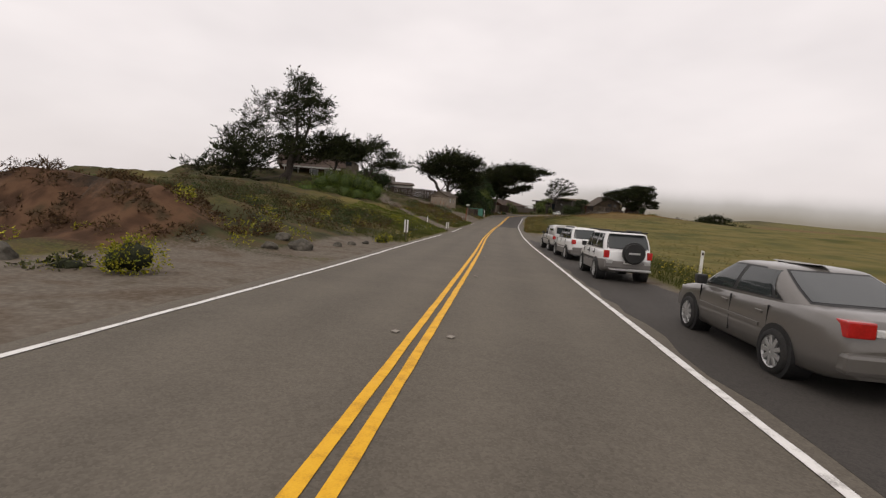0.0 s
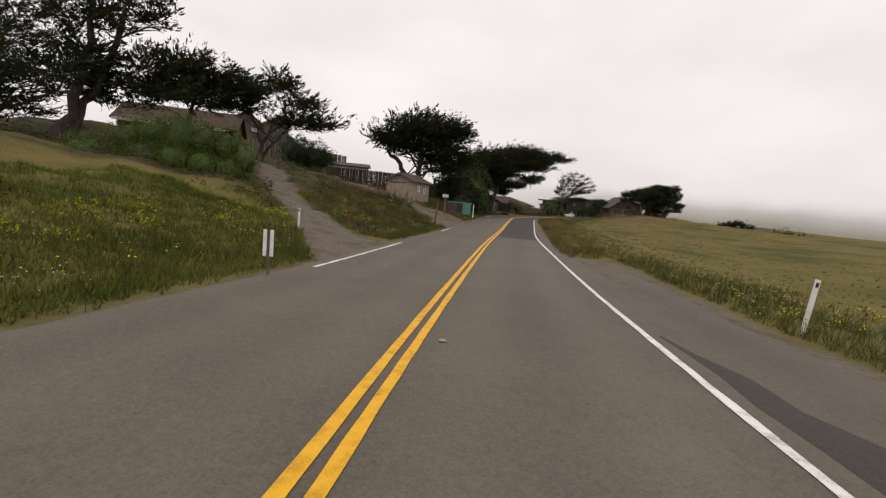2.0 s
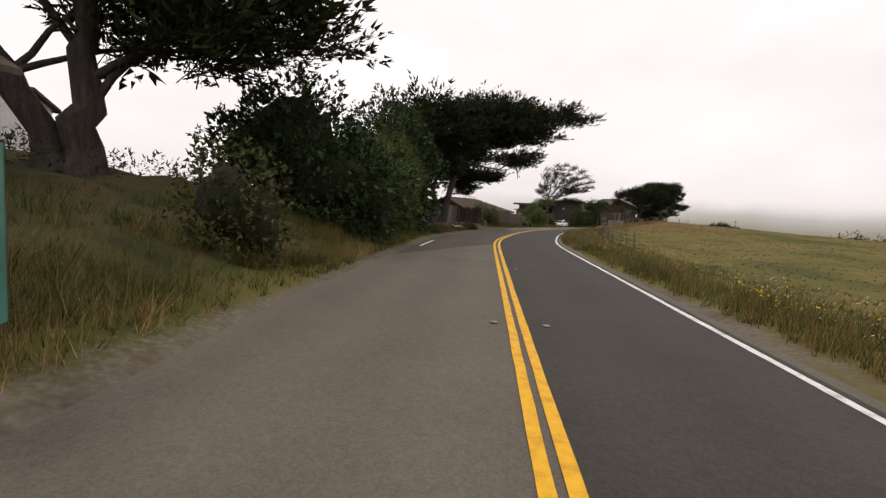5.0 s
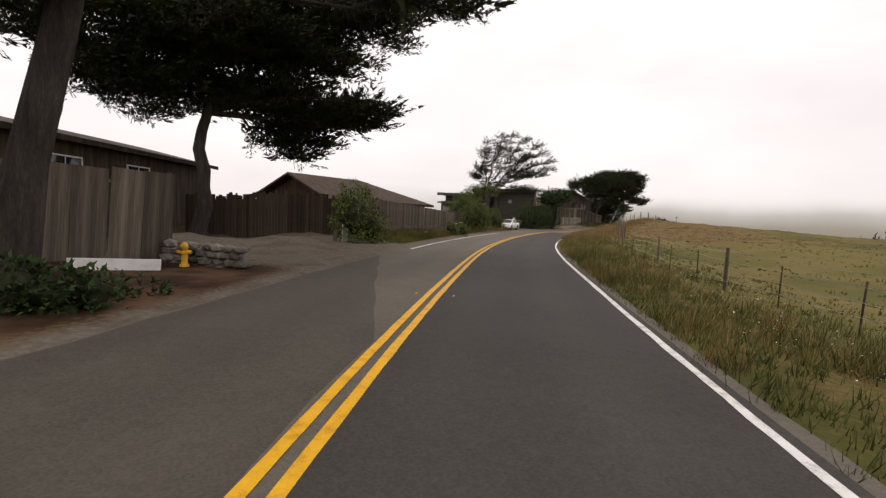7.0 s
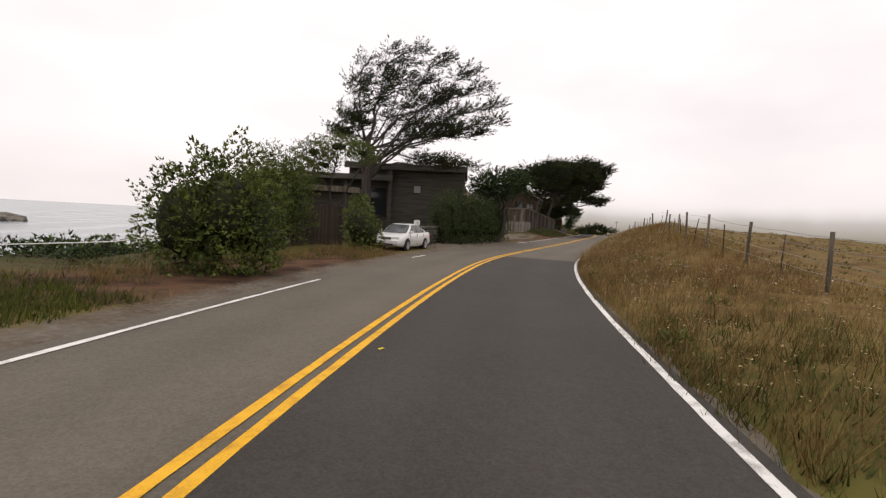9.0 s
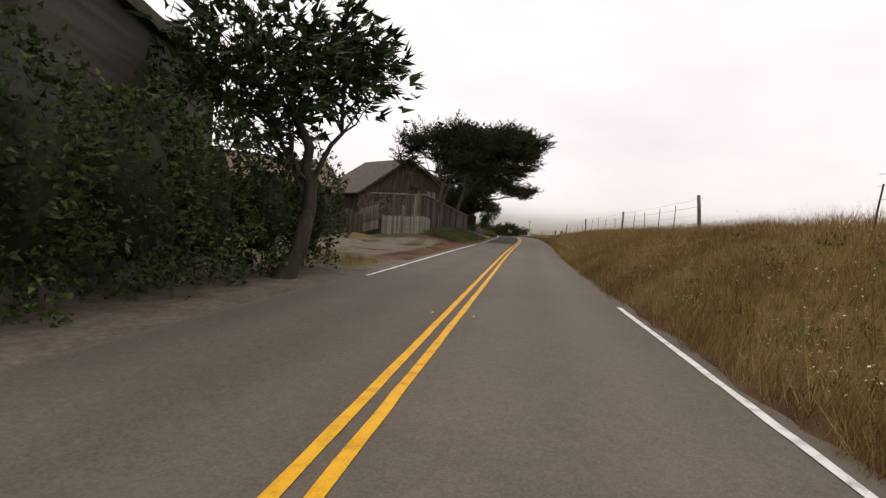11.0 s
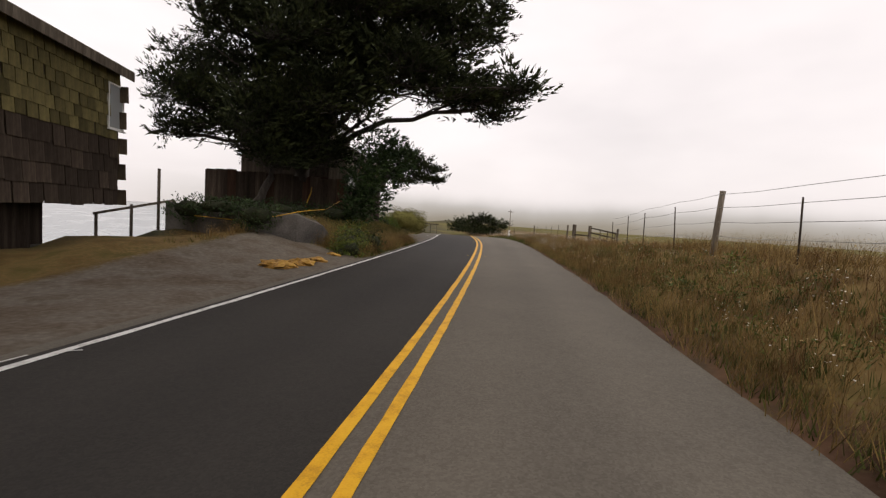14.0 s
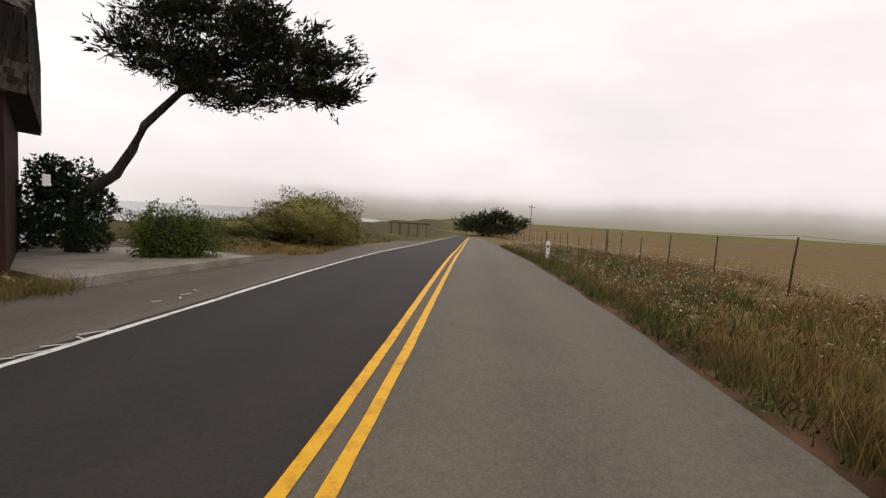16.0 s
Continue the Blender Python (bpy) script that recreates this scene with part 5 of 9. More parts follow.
M["plaster_grey"] = material("dark_grey_siding", [(0.03745, 0.03465, 0.02924), (0.0642, 0.05841, 0.04902), (0.0963, 0.08712, 0.07224)], 1.4, 0.85, 0.3, 20.0, stretch=(0.428, 0.396, 4.3))
M["concrete"] = material("old_concrete", [(0.16, 0.14, 0.115), (0.25, 0.225, 0.19), (0.33, 0.30, 0.26)], 1.0, 0.9, 0.4, 24.0)
M["concrete_dark"] = material("stained_concrete", [(0.035, 0.031, 0.027), (0.085, 0.077, 0.068), (0.15, 0.135, 0.12)], 0.9, 0.9, 0.4, 20.0)
M["white_paint"] = material("white_paint", [(0.55, 0.53, 0.50), (0.72, 0.71, 0.68), (0.78, 0.77, 0.75)], 3.0, 0.6, 0.1, 30.0)
M["rust"] = material("rusty_red_paint", [(0.10, 0.03, 0.018), (0.19, 0.055, 0.028), (0.26, 0.09, 0.05)], 3.0, 0.8, 0.3, 30.0)
M["green_paint"] = material("faded_green_paint", [(0.04, 0.13, 0.095), (0.06, 0.19, 0.14), (0.09, 0.23, 0.17)], 2.0, 0.6, 0.2, 30.0)
M["hydrant_yellow"] = material("hydrant_paint", [(0.45, 0.22, 0.02), (0.60, 0.33, 0.02), (0.66, 0.40, 0.04)], 4.0, 0.5, 0.2, 30.0)
M["stone"] = material("field_stone", [(0.09, 0.08, 0.068), (0.17, 0.155, 0.13), (0.27, 0.245, 0.21)], 1.6, 0.9, 0.8, 12.0, rand=0.35)
M["stone_dark"] = material("dark_grey_stone", [(0.03, 0.027, 0.021), (0.062, 0.056, 0.044), (0.11, 0.098, 0.08)], 1.6, 0.95, 0.8, 12.0, rand=0.4)
M["metal_grey"] = material("galvanised_metal", [(0.16, 0.16, 0.155), (0.26, 0.26, 0.25), (0.33, 0.33, 0.32)], 4.0, 0.5, 0.1, 30.0, metal=0.7)
M["glass"] = glass_dark("dark_window_glass")
M["glass_dull"] = glass_dark("dull_window_glass", (0.10, 0.10, 0.095))
M["glass_pale"] = glass_dark("pale_window_glass", (0.30, 0.31, 0.31))


def frame_at(p0, p1, z):
    """A frame with x from p0 to p1, y to the left of it and z up; and the length."""
    a = math.atan2(p1[1] - p0[1], p1[0] - p0[0])
    return Matrix.Translation((p0[0], p0[1], z)) @ Matrix.Rotation(a, 4, "Z"), math.dist(p0[:2], p1[:2])


BOARD = {}


def piece_mesh(key, bm, mat):
    if key not in BOARD:
        me = bpy.data.meshes.new(key)
        bm.to_mesh(me)
        me.materials.append(mat)
        BOARD[key] = me
    bm.free()
    return BOARD[key]


def piece(name, me, parent, m):
    ob = new(name, me)
    ob.parent = parent
    ob.matrix_basis = m
    return ob


def fence(pts, tops, width, mat, label, seed, ragged=0.04, gap=0.012, thick=0.022, posts=2.4, rail=True, drop=0.25, name="fence", skip=0.0, lean=0.0):
    """A board fence through the points of the plan; tops: heights of its top at these points."""
    rnd = random.Random(seed)
    x0, y0 = pts[0]
    z0 = ground_z(x0, y0)
    root = thing(name, pose(x0, y0, z0), label, "fence")
    me = piece_mesh("board_%s_%d" % (mat, int(width * 100)), box(0, width - gap, -thick / 2, thick / 2, 0, 1, 0.004), M[mat])
    pm = piece_mesh("post_" + mat, box(-0.05, 0.05, -0.05, 0.05, 0, 1, 0.006), M[mat])
    rm = piece_mesh("rail_" + mat, box(0, 1, -0.02, 0.02, -0.045, 0.045, 0.005), M[mat])
    base = Matrix.Translation((-x0, -y0, -z0))
    for (pa, pb, ta, tb) in zip(pts[:-1], pts[1:], tops[:-1], tops[1:]):
        m, ln = frame_at(pa, pb, 0)
        n = max(1, int(ln / width))
        for i in range(n):
            if rnd.random() < skip:
                continue
            u = i / n
            x, y = pa[0] + (pb[0] - pa[0]) * u, pa[1] + (pb[1] - pa[1]) * u
            g = ground_z(x, y) - drop
            t = ta + (tb - ta) * u + rnd.uniform(-ragged, ragged)
            q = base @ Matrix.Translation((x, y, g)) @ m.to_3x3().to_4x4() @ Matrix.Rotation(rnd.gauss(0, 0.008) + lean, 4, "Y") @ Matrix.Translation((0, rnd.uniform(-.006, .006), 0)) @ Matrix.Diagonal((ln / n / width, 1, max(0.2, t - g), 1))
            piece("board", me, root, q)
        k = max(1, int(ln / posts))
        for i in range(k + 1):
            u = i / k
            x, y = pa[0] + (pb[0] - pa[0]) * u, pa[1] + (pb[1] - pa[1]) * u
            g = ground_z(x, y) - 0.3
            t = ta + (tb - ta) * u + 0.03
            piece("post", pm, root, base @ Matrix.Translation((x, y, g)) @ m.to_3x3().to_4x4() @ Matrix.Translation((0, 0.075, 0)) @ Matrix.Diagonal((1, 1, t - g, 1)))
        if rail:
            for fr in (0.14, 0.86):
                ga, gb = ground_z(*pa), ground_z(*pb)
                za, zb = ga + (ta - ga) * fr, gb + (tb - gb) * fr
                sl = math.atan2(zb - za, ln)
                piece("rail", rm, root, base @ Matrix.Translation((pa[0], pa[1], za)) @ m.to_3x3().to_4x4() @ Matrix.Rotation(-sl, 4, "Y") @ Matrix.Translation((0, 0.035, 0)) @ Matrix.Diagonal((math.hypot(ln, zb - za), 1, 1, 1)))
    return root


def inside(u, z, poly):
    c, j = False, len(poly) - 1
    for i in range(len(poly)):
        if (poly[i][1] > z) != (poly[j][1] > z) and u < (poly[j][0] - poly[i][0]) * (z - poly[i][1]) / (poly[j][1] - poly[i][1]) + poly[i][0]:
            c = not c
        j = i
    return c


def cladding(parent, m, poly, w, h, mat, seed, holes=(), name="shingle", limit=300, tilt=4, odd=0.35):
    """Overlapping shingles over a wall's polygon (u, z), each one a piece; past the limit they are joined into one part."""
    rnd = random.Random(seed)
    us, zs = [p[0] for p in poly], [p[1] for p in poly]
    me = piece_mesh("%s_%s_%d_%d" % (name, mat, int(w * 100), int(h * 100)), box(-w / 2 + .006, w / 2 - .006, -0.018, 0, -h * 0.62, h * 0.62, 0.004), M[mat])
    spots = []
    z, row = min(zs) + h / 2, 0
    while z < max(zs):
        u = min(us) + (w / 2 if row % 2 else 0)
        while u < max(us) - w * .3:
            if inside(u, z, poly) and not any(a < u < b and c < z < d for a, b, c, d in holes):
                spots.append((u + rnd.uniform(-.02, .02) * w * 3, z))
            u += w
        z += h
        row += 1
    rest = spots[limit:]
    for u, z in spots[:limit]:
        piece(name, me, parent, m @ Matrix.Translation((u, -0.02, z)) @ Matrix.Rotation(radians(-tilt), 4, "X") @ Matrix.Rotation(rnd.gauss(0, 0.03) * odd, 4, "Y") @ Matrix.Diagonal((rnd.uniform(.85, 1.1), rnd.uniform(.8, 1.6), rnd.uniform(.92, 1.08), 1)))
    if rest:
        bm = bmesh.new()
        for u, z in rest:
            vs = bmesh.ops.create_cube(bm, size=1.0)["verts"]
            bmesh.ops.transform(bm, matrix=Matrix.Translation((u, -0.03, z)) @ Matrix.Rotation(radians(-tilt), 4, "X") @ Matrix.Diagonal((w * .96, .018, h * 1.24, 1)), verts=vs)
        ob = part(name + "_field", bm, M[mat], parent, kind="stuff")
        ob.matrix_basis = m


def window(parent, m, u0, u1, z0, z1, glass="glass", frame_mat="board_dark", mull=1):
    """A window in a wall: frame, pane and sill, set into the wall's face (y = 0, outwards is -y)."""
    bm = bmesh.new()
    t = 0.06
    for a, b, c, d in ((u0 - t, u1 + t, z1, z1 + t), (u0 - t, u1 + t, z0 - t, z0), (u0 - t, u0, z0, z1), (u1, u1 + t, z0, z1)):
        bm_box(bm, a, b, -0.07, 0.03, c, d, 0.006)
    for i in range(1, mull + 1):
        c = u0 + (u1 - u0) * i / (mull + 1)
        bm_box(bm, c - .02, c + .02, -0.05, 0.02, z0, z1)
    w = part("window", bm, M[frame_mat], parent)
    w.matrix_basis = m
    part("pane", box(u0, u1, -0.03, -0.015, z0, z1), M[glass], w)
    part("sill", box(u0 - .1, u1 + .1, -0.12, 0.0, z0 - t - .04, z0 - t), M[frame_mat], w)


def gabled(name, label, p0, p1, depth, z0, eave, ridge, wall, roof, over=0.35, category="house", front_gable=True):
    """A gabled house: p0 to p1 is its face to the road. Returns the thing and the frame of the face, both local."""
    m, ln = frame_at(p0, p1, z0)
    root = thing(name, m, label, category)
    he, hr = eave - z0, ridge - z0
    t = 0.15
    if front_gable:
        outer = [(0, 0), (ln, 0), (ln, he), (ln / 2, hr), (0, he)]
        for y0, y1 in ((0, t), (depth - t, depth)):
            part("wall", prism(outer, y0, y1), M[wall], root)
        for x0, x1 in ((0, t), (ln - t, ln)):
            part("wall", box(x0, x1, t, depth - t, 0, he), M[wall], root)
        sl = (hr - he) / (ln / 2)
        for sgn in (-1, 1):
            e = ln / 2 + sgn * (ln / 2 + over)
            zz = he - sl * over
            part("roof", prism([(ln / 2, hr + .02), (e, zz + .02), (e, zz + .16), (ln / 2, hr + .18)], -over, depth + over), M[roof], root)
            part("fascia", prism([(ln / 2, hr - .06), (e, zz - .06), (e, zz + .17), (ln / 2, hr + .19)], -over - .04, -over), M["board_grey"], root)
    else:
        outer = [(0, 0), (depth, 0), (depth, he), (depth / 2, hr), (0, he)]
        for x0, x1 in ((0, t), (ln - t, ln)):
            part("wall", prism(outer, x0, x1, "x"), M[wall], root)
        for y0, y1 in ((0, t), (depth - t, depth)):
            part("wall", box(t, ln - t, y0, y1, 0, he), M[wall], root)
        sl = (hr - he) / (depth / 2)
        for sgn in (-1, 1):
            e = depth / 2 + sgn * (depth / 2 + over)
            zz = he - sl * over
            part("roof", prism([(depth / 2, hr + .02), (e, zz + .02), (e, zz + .14), (depth / 2, hr + .16)], -over, ln + over, "x"), M[roof], root)
            part("fascia", box(-over, ln + over, e - .03 if sgn < 0 else e, e if sgn < 0 else e + .03, zz - .08, zz + .15), M["board_dark"], root)
    return root, Matrix.Identity(4), ln


ID = Matrix.Identity(4)

# beige garden shed by the gravel drive
zs = ground_z(-12.3, 93.4)
shed, _, ln = gabled("garage_shed", "small beige stucco garage with a low gable roof", (-14.4, 92.5), (-10.8, 91.4), 4.4, zs - 0.6, zs + 1.9, zs + 2.75, "stucco", "roof", 0.3, "shed")
part("garage_door", box(0.55, 2.75, -0.035, -0.004, 0.4, 2.25, 0.01), M["stucco"], shed, "beige plank garage door")
for i in range(4):
    part("door_board", box(0.6 + i * 0.53, 0.6 + i * 0.53 + 0.5, -0.05, -0.035, 0.45, 2.2, 0.008), M["stucco"], shed)
part("door_trim", box(0.45, 2.85, -0.06, -0.004, 2.25, 2.35, 0.01), M["board_brown"], shed)
sm = Matrix.Translation((ln, 0, 0)) @ Matrix.Rotation(radians(90), 4, "Z")
window(shed, sm, 1.2, 1.6, 1.4, 2.0, "glass_pale", "white_paint", 0)
window(shed, sm, 2.9, 3.2, 1.3, 1.8, "glass", "white_paint", 0)

# timber house on the hill, with two raked roofs
hz = 3.4
hill = thing("hill_house", pose(-40, 109, hz, 0, 0, 45) @ Matrix.Scale(1.25, 4), "tall grey timber house with two raked roofs", "house")
part("wall", prism([(-3.2, 0), (-.2, 0), (-.2, 3.6), (-2.0, 5.0), (-3.2, 4.4)], 0, 5), M["board_grey"], hill)
part("wall", prism([(-.2, 0), (3.2, 0), (3.2, 4.9), (2.6, 5.3), (-.2, 3.7)], -.4, 5), M["board_grey"], hill)
part("wall", prism([(3.2, 0), (4.4, 0), (4.2, 2.6), (3.2, 3.2)], .4, 4.5), M["board_grey"], hill)
part("roof", prism([(-.3, 3.66), (2.65, 5.34), (2.7, 5.46), (-.3, 3.8)], -.6, 5.2), M["roof"], hill)
part("roof", prism([(-2.05, 5.04), (-.15, 3.6), (-.15, 3.74), (-2.05, 5.18)], -.2, 5.2), M["roof"], hill)
window(hill, ID, -1.6, -.5, 2.6, 3.1, "glass_pale", "board_dark", 1)
window(hill, Matrix.Translation((0, -.4, 0)), 1.0, 2.2, 2.2, 3.0, "glass", "board_dark", 1)
fence([(-38, 102), (-31, 108), (-27, 113)], [4.9, 4.6, 4.2], 0.4, "board_grey", "tall weathered board fence on the hilltop", 301, drop=1.0)

# low white-roofed building behind the trees
low, _, ln = gabled("bungalow", "low pale building half hidden behind the slope", (-27.5, 104), (-21, 106.5), 5, -0.4, 2.2, 2.7, "white_paint", "roof", 0.3, "house", False)
window(low, ID, 1.0, 2.4, 1.1, 2.2)
# dark garden fence at the head of the drive
fence([(-24, 97), (-17, 98.5), (-13.8, 97)], [1.5, 1.4, 1.2], 0.16, "board_dark", "dark board fence at the head of the drive", 302)
# house with a porch among the pines
ph, _, ln = gabled("porch_house", "brown shingled house with a white-posted porch", (-42, 82.1), (-31.4, 87.0), 8, 0.6, 4.4, 6.4, "board_brown", "roof_brown", 0.5, "house", False)
part("porch_roof", prism([(-3.0, 3.2), (0, 3.9), (0, 4.05), (-3.0, 3.35)], .6, 11.0, "x"), M["roof_brown"], ph)
part("porch_floor", box(.6, 11.0, -2.8, 0, 0.6, 0.9), M["board_grey"], ph)
for i in range(5):
    part("porch_post", box(.9 + i * 2.4, 1.02 + i * 2.4, -2.8, -2.68, 0.9, 3.25), M["white_paint"], ph, "white porch post")
part("porch_fascia", box(.5, 11.1, -3.06, -3.0, 3.12, 3.38, 0.01), M["white_paint"], ph, "white porch fascia")
part("porch_rail", box(.9, 10.8, -2.78, -2.72, 1.65, 1.75), M["white_paint"], ph)
for k in (2.0, 5.5, 8.5):
    window(ph, ID, k, k + 1.5, 1.7, 3.0, "glass_pale", "white_paint", 1)

# gateway: sign post, bin enclosure
gzz = ground_z(-6.3, 87.6)
sp = thing("sign_post", pose(-6.3, 87.6, gzz, 0, 0, 20), "weathered post with a white box on top", "mailbox")
part("post", box(-.08, .08, -.08, .08, -.3, 1.9, 0.015), M["board_grey"], sp)
part("box", box(-.32, .32, -.12, .12, 1.86, 2.18, 0.03), M["white_paint"], sp, "white metal letter box")
part("cap", box(-.1, .1, -.1, .1, 2.18, 2.26, 0.02), M["board_grey"], sp)
for k in range(3):
    part("bar", box(-.24, .24, -.128, -.12, 1.94 + k * .07, 1.965 + k * .07), M["board_dark"], sp)
be = thing("bin_enclosure", pose(-6.0, 88.3, gzz - .05, 0, 0, 14), "open slatted bin enclosure with a faded green panel", "enclosure")
part("top_rail", box(-.1, 2.7, -.05, .05, 1.42, 1.52, 0.01), M["green_paint"], be)
part("bottom_rail", box(-.1, 2.0, -.05, .05, 0.1, 0.2, 0.01), M["board_grey"], be)
part("panel", box(1.7, 2.65, -.03, .03, 0.12, 1.44, 0.01), M["green_paint"], be, "faded green sheet panel")
part("panel", box(2.6, 2.66, 0, 1.3, 0.0, 1.44, 0.01), M["green_paint"], be)
part("back_wall", box(-.1, 2.66, 1.25, 1.31, 0.0, 1.44, 0.01), M["board_dark"], be)
for k in range(7):
    part("slat", box(.05 + k * .24, .10 + k * .24, -.02, .02, 0.18, 1.42, 0.005), M["board_grey"], be)
part("post", box(2.95, 3.05, .2, .3, -.2, 1.35, 0.01), M["white_paint"], be)
for (px, py, h, lean) in ((-10.9, 88.7, 1.5, 4), (-10.4, 88.9, 1.0, -6)):
    st = thing("tree_stump", pose(px, py, ground_z(px, py) - .1), "bleached dead stump at the edge of the drive", "stump")
    part("stump", tubes("stump", [[(0, 0, -.2, .16), (.03, 0, h * .4, .13), (-.02, .05, h * .8, .11), (0.06, .02, h, .05)]], M["board_grey"], 8), None, st)
rp = thing("marker_post", pose(-5.9, 77.9, ground_z(-5.9, 77.9), 0, 4, 0), "tall rusty red wooden post at the drive", "post")
part("post", box(-.06, .06, -.06, .06, -.4, 2.3, 0.01), M["rust"], rp)
rp = thing("marker_stake", pose(-8.4, 61.3, ground_z(-8.4, 61.3), 0, -2, 0), "short red-topped marker stake in the grass", "stake")
part("stake", box(-.035, .035, -.035, .035, -.3, 0.42, 0.006), M["rust"], rp)
part("tip", box(-.05, .05, -.05, .05, 0.40, 0.55, 0.01), M["rust"], rp)


def delineator(x, y, h, lean, twin=False):
    r = thing("delineator", pose(x, y, ground_z(x, y), 0, lean, road_dir(y)), "white roadside delineator post in the grass", "road marker", "roadside markers")
    part("post", box(-.05, .05, -.015, .015, -.3, h, 0.008), M["white_paint"], r)
    part("reflector", box(-.03, .03, -.02, -.015, h - .16, h - .06, 0.003), M["board_dark"], r)
    if twin:
        part("post", box(.10, .19, -.012, .018, -.3, h, 0.008), M["white_paint"], r)


def object_marker(x, y, h, drop):
    r = thing("object_marker", pose(x, y, ground_z(x, y), 0, 0, road_dir(y)), "pair of white marker strips on a thin roadside stake", "road marker", "roadside markers")
    part("stake", box(-.03, .03, -.02, .02, -.3, h - .05, 0.006), M["board_grey"], r)
    for x0 in (-.13, .04):
        part("strip", box(x0, x0 + .09, -.034, -.022, h - drop, h, 0.004), M["white_paint"], r)


object_marker(-5.95, 28.7, 1.35, .8)
object_marker(-5.35, 46.7, 1.12, .62)
delineator(-9.0, 56.2, 0.9, 0)
delineator(6.2, 46.7, 1.15, 6)
delineator(6.6, 36.0, 1.15, 3)
delineator(7.0, 16.5, 1.1, 0)
delineator(5.9, 32.5, 1.0, 0)

# board fence and low house beyond the hedge
fence([(-5.0, 123.6), (-4.3, 131), (-3.7, 137.2)], [-1.0, -1.1, -1.3], 1.18, "board_grey", "tall grey plywood panel fence with a sagging top", 310, ragged=0.04, gap=0.02, thick=0.03, posts=2.4, drop=0.0)
fence([(-3.4, 138.6), (-0.7, 141.8)], [-1.35, -1.4], 0.8, "board_grey", "leaning plywood panels at the end of the fence", 311, ragged=0.06, gap=0.02, thick=0.03, lean=0.05, drop=0.0)
cap = thing("coping_plank", pose(-5.0, 123.6, -1.0, 0, 0, -5.5), "long weathered plank lying along the fence top", "plank")
ob = part("plank", box(-.09, .12, 0, 13.6, -.03, .04, 0.01), M["board_dark"], cap)
ob.rotation_euler = (radians(-1.3), 0, 0)
tw = thing("timber_edging", pose(-4.0, 123.2, ground_z(-4.0, 124.5) - .25, 0, 0, -4), "stacked old timbers holding the bank", "retaining wall")
for k, (a, b2, row) in enumerate(((0, 4.5, 0), (0.2, 4.2, 1), (0, 3.0, 2), (4.8, 8.0, 0), (0.1, 3.6, 3))):
    ob = part("timber", box(-.11, .11, a, b2, 0.2 * row, 0.19 + 0.2 * row, 0.02), M["board_grey"], tw)
    ob.rotation_euler = (radians(1.2 * (k - 2)), 0, radians(-2 + k))
pl = thing("planter_box", pose(-3.0, 133.5, ground_z(-2.2, 134.3), 0, 0, 36), "weathered timber planter beside the leaning trunk", "planter")
part("front_board", box(0, 2.4, 0, .07, -.2, .5, 0.012), M["board_grey"], pl)
part("side_board", box(2.33, 2.4, .07, 1.4, -.2, .5, 0.012), M["board_grey"], pl)
part("side_board", box(0, .07, .07, 1.4, -.2, .5, 0.012), M["board_grey"], pl)
part("soil", box(.07, 2.33, .07, 1.4, -.2, .38), M["dirt"], pl)
fm1, l1 = frame_at((-8.4, 119), (-7.4, 133.6), -4.2)
fh = thing("flat_house", fm1, "plain brown flat-roofed house wall with a mossy edge", "house")
part("wall", box(0, l1, 0, 7, 0, 4.9), M["board_brown"], fh)
part("roof", box(-.3, l1 + .4, -.35, 7.3, 4.9, 5.12, 0.02), M["roof"], fh)
part("fascia", box(-.3, l1 + .4, -.39, -.355, 4.82, 5.14, 0.01), M["shingle_moss"], fh)
sh, _, ln = gabled("low_house", "long low dark house with a flat eave behind the fence", (-8.8, 135.5), (-7.2, 160.5), 9, -4.2, 0.2, 1.1, "board_dark", "roof", 0.7, "house", False)
for k in (2, 7, 12, 17):
    window(sh, ID, k, k + 1.8, 2.6, 3.6, "glass", "white_paint", 1)
wallm = thing("stone_wall", pose(-2.4, 142.4, ground_z(-2.4, 142.4)), "low dry-stone wall at the gateway", "wall")
rw = random.Random(8)
for row in range(4):
    for k in range(11):
        b = bmesh.new()
        bmesh.ops.create_icosphere(b, subdivisions=1, radius=0.5)
        bmesh.ops.transform(b, matrix=Matrix.Translation((k * .44 + rw.uniform(-.08, .08) + (row % 2) * .2, rw.uniform(-.07, .07), 0.08 + row * .2)) @ Matrix.Rotation(rw.uniform(0, 3), 4, "Z") @ Matrix.Diagonal((rw.uniform(.4, .58), rw.uniform(.4, .55), rw.uniform(.24, .32), 1)), verts=b.verts)
        part("stone", b, M["stone"], wallm)
wallm.rotation_euler = (0, 0, radians(-24))
hy = thing("fire_hydrant", pose(0.2, 140.6, ground_z(0.2, 140.6)), "yellow fire hydrant at the edge of the gravel", "hydrant")
part("barrel", tubes("barrel", [[(0, 0, -.1, .13), (0, 0, .06, .13), (0, 0, .07, .09), (0, 0, .5, .085), (0, 0, .52, .11), (0, 0, .6, .1), (0, 0, .68, .05)]], M["hydrant_yellow"], 12), None, hy)
part("outlet", tubes("outlet", [[(-.18, 0, .4, .055), (.18, 0, .4, .055)]], M["hydrant_yellow"], 8), None, hy)
part("outlet", tubes("outlet", [[(0, 0, .4, .05), (0, -.17, .4, .05)]], M["hydrant_yellow"], 8), None, hy)
kb = thing("kerb_board", pose(-1.6, 138.7, ground_z(-1.0, 139.0), 0, 3, 34), "broken cream-painted board edging the verge", "board")
part("board", box(0, 1.9, -.04, .04, -.05, .32, 0.012), M["white_paint"], kb)

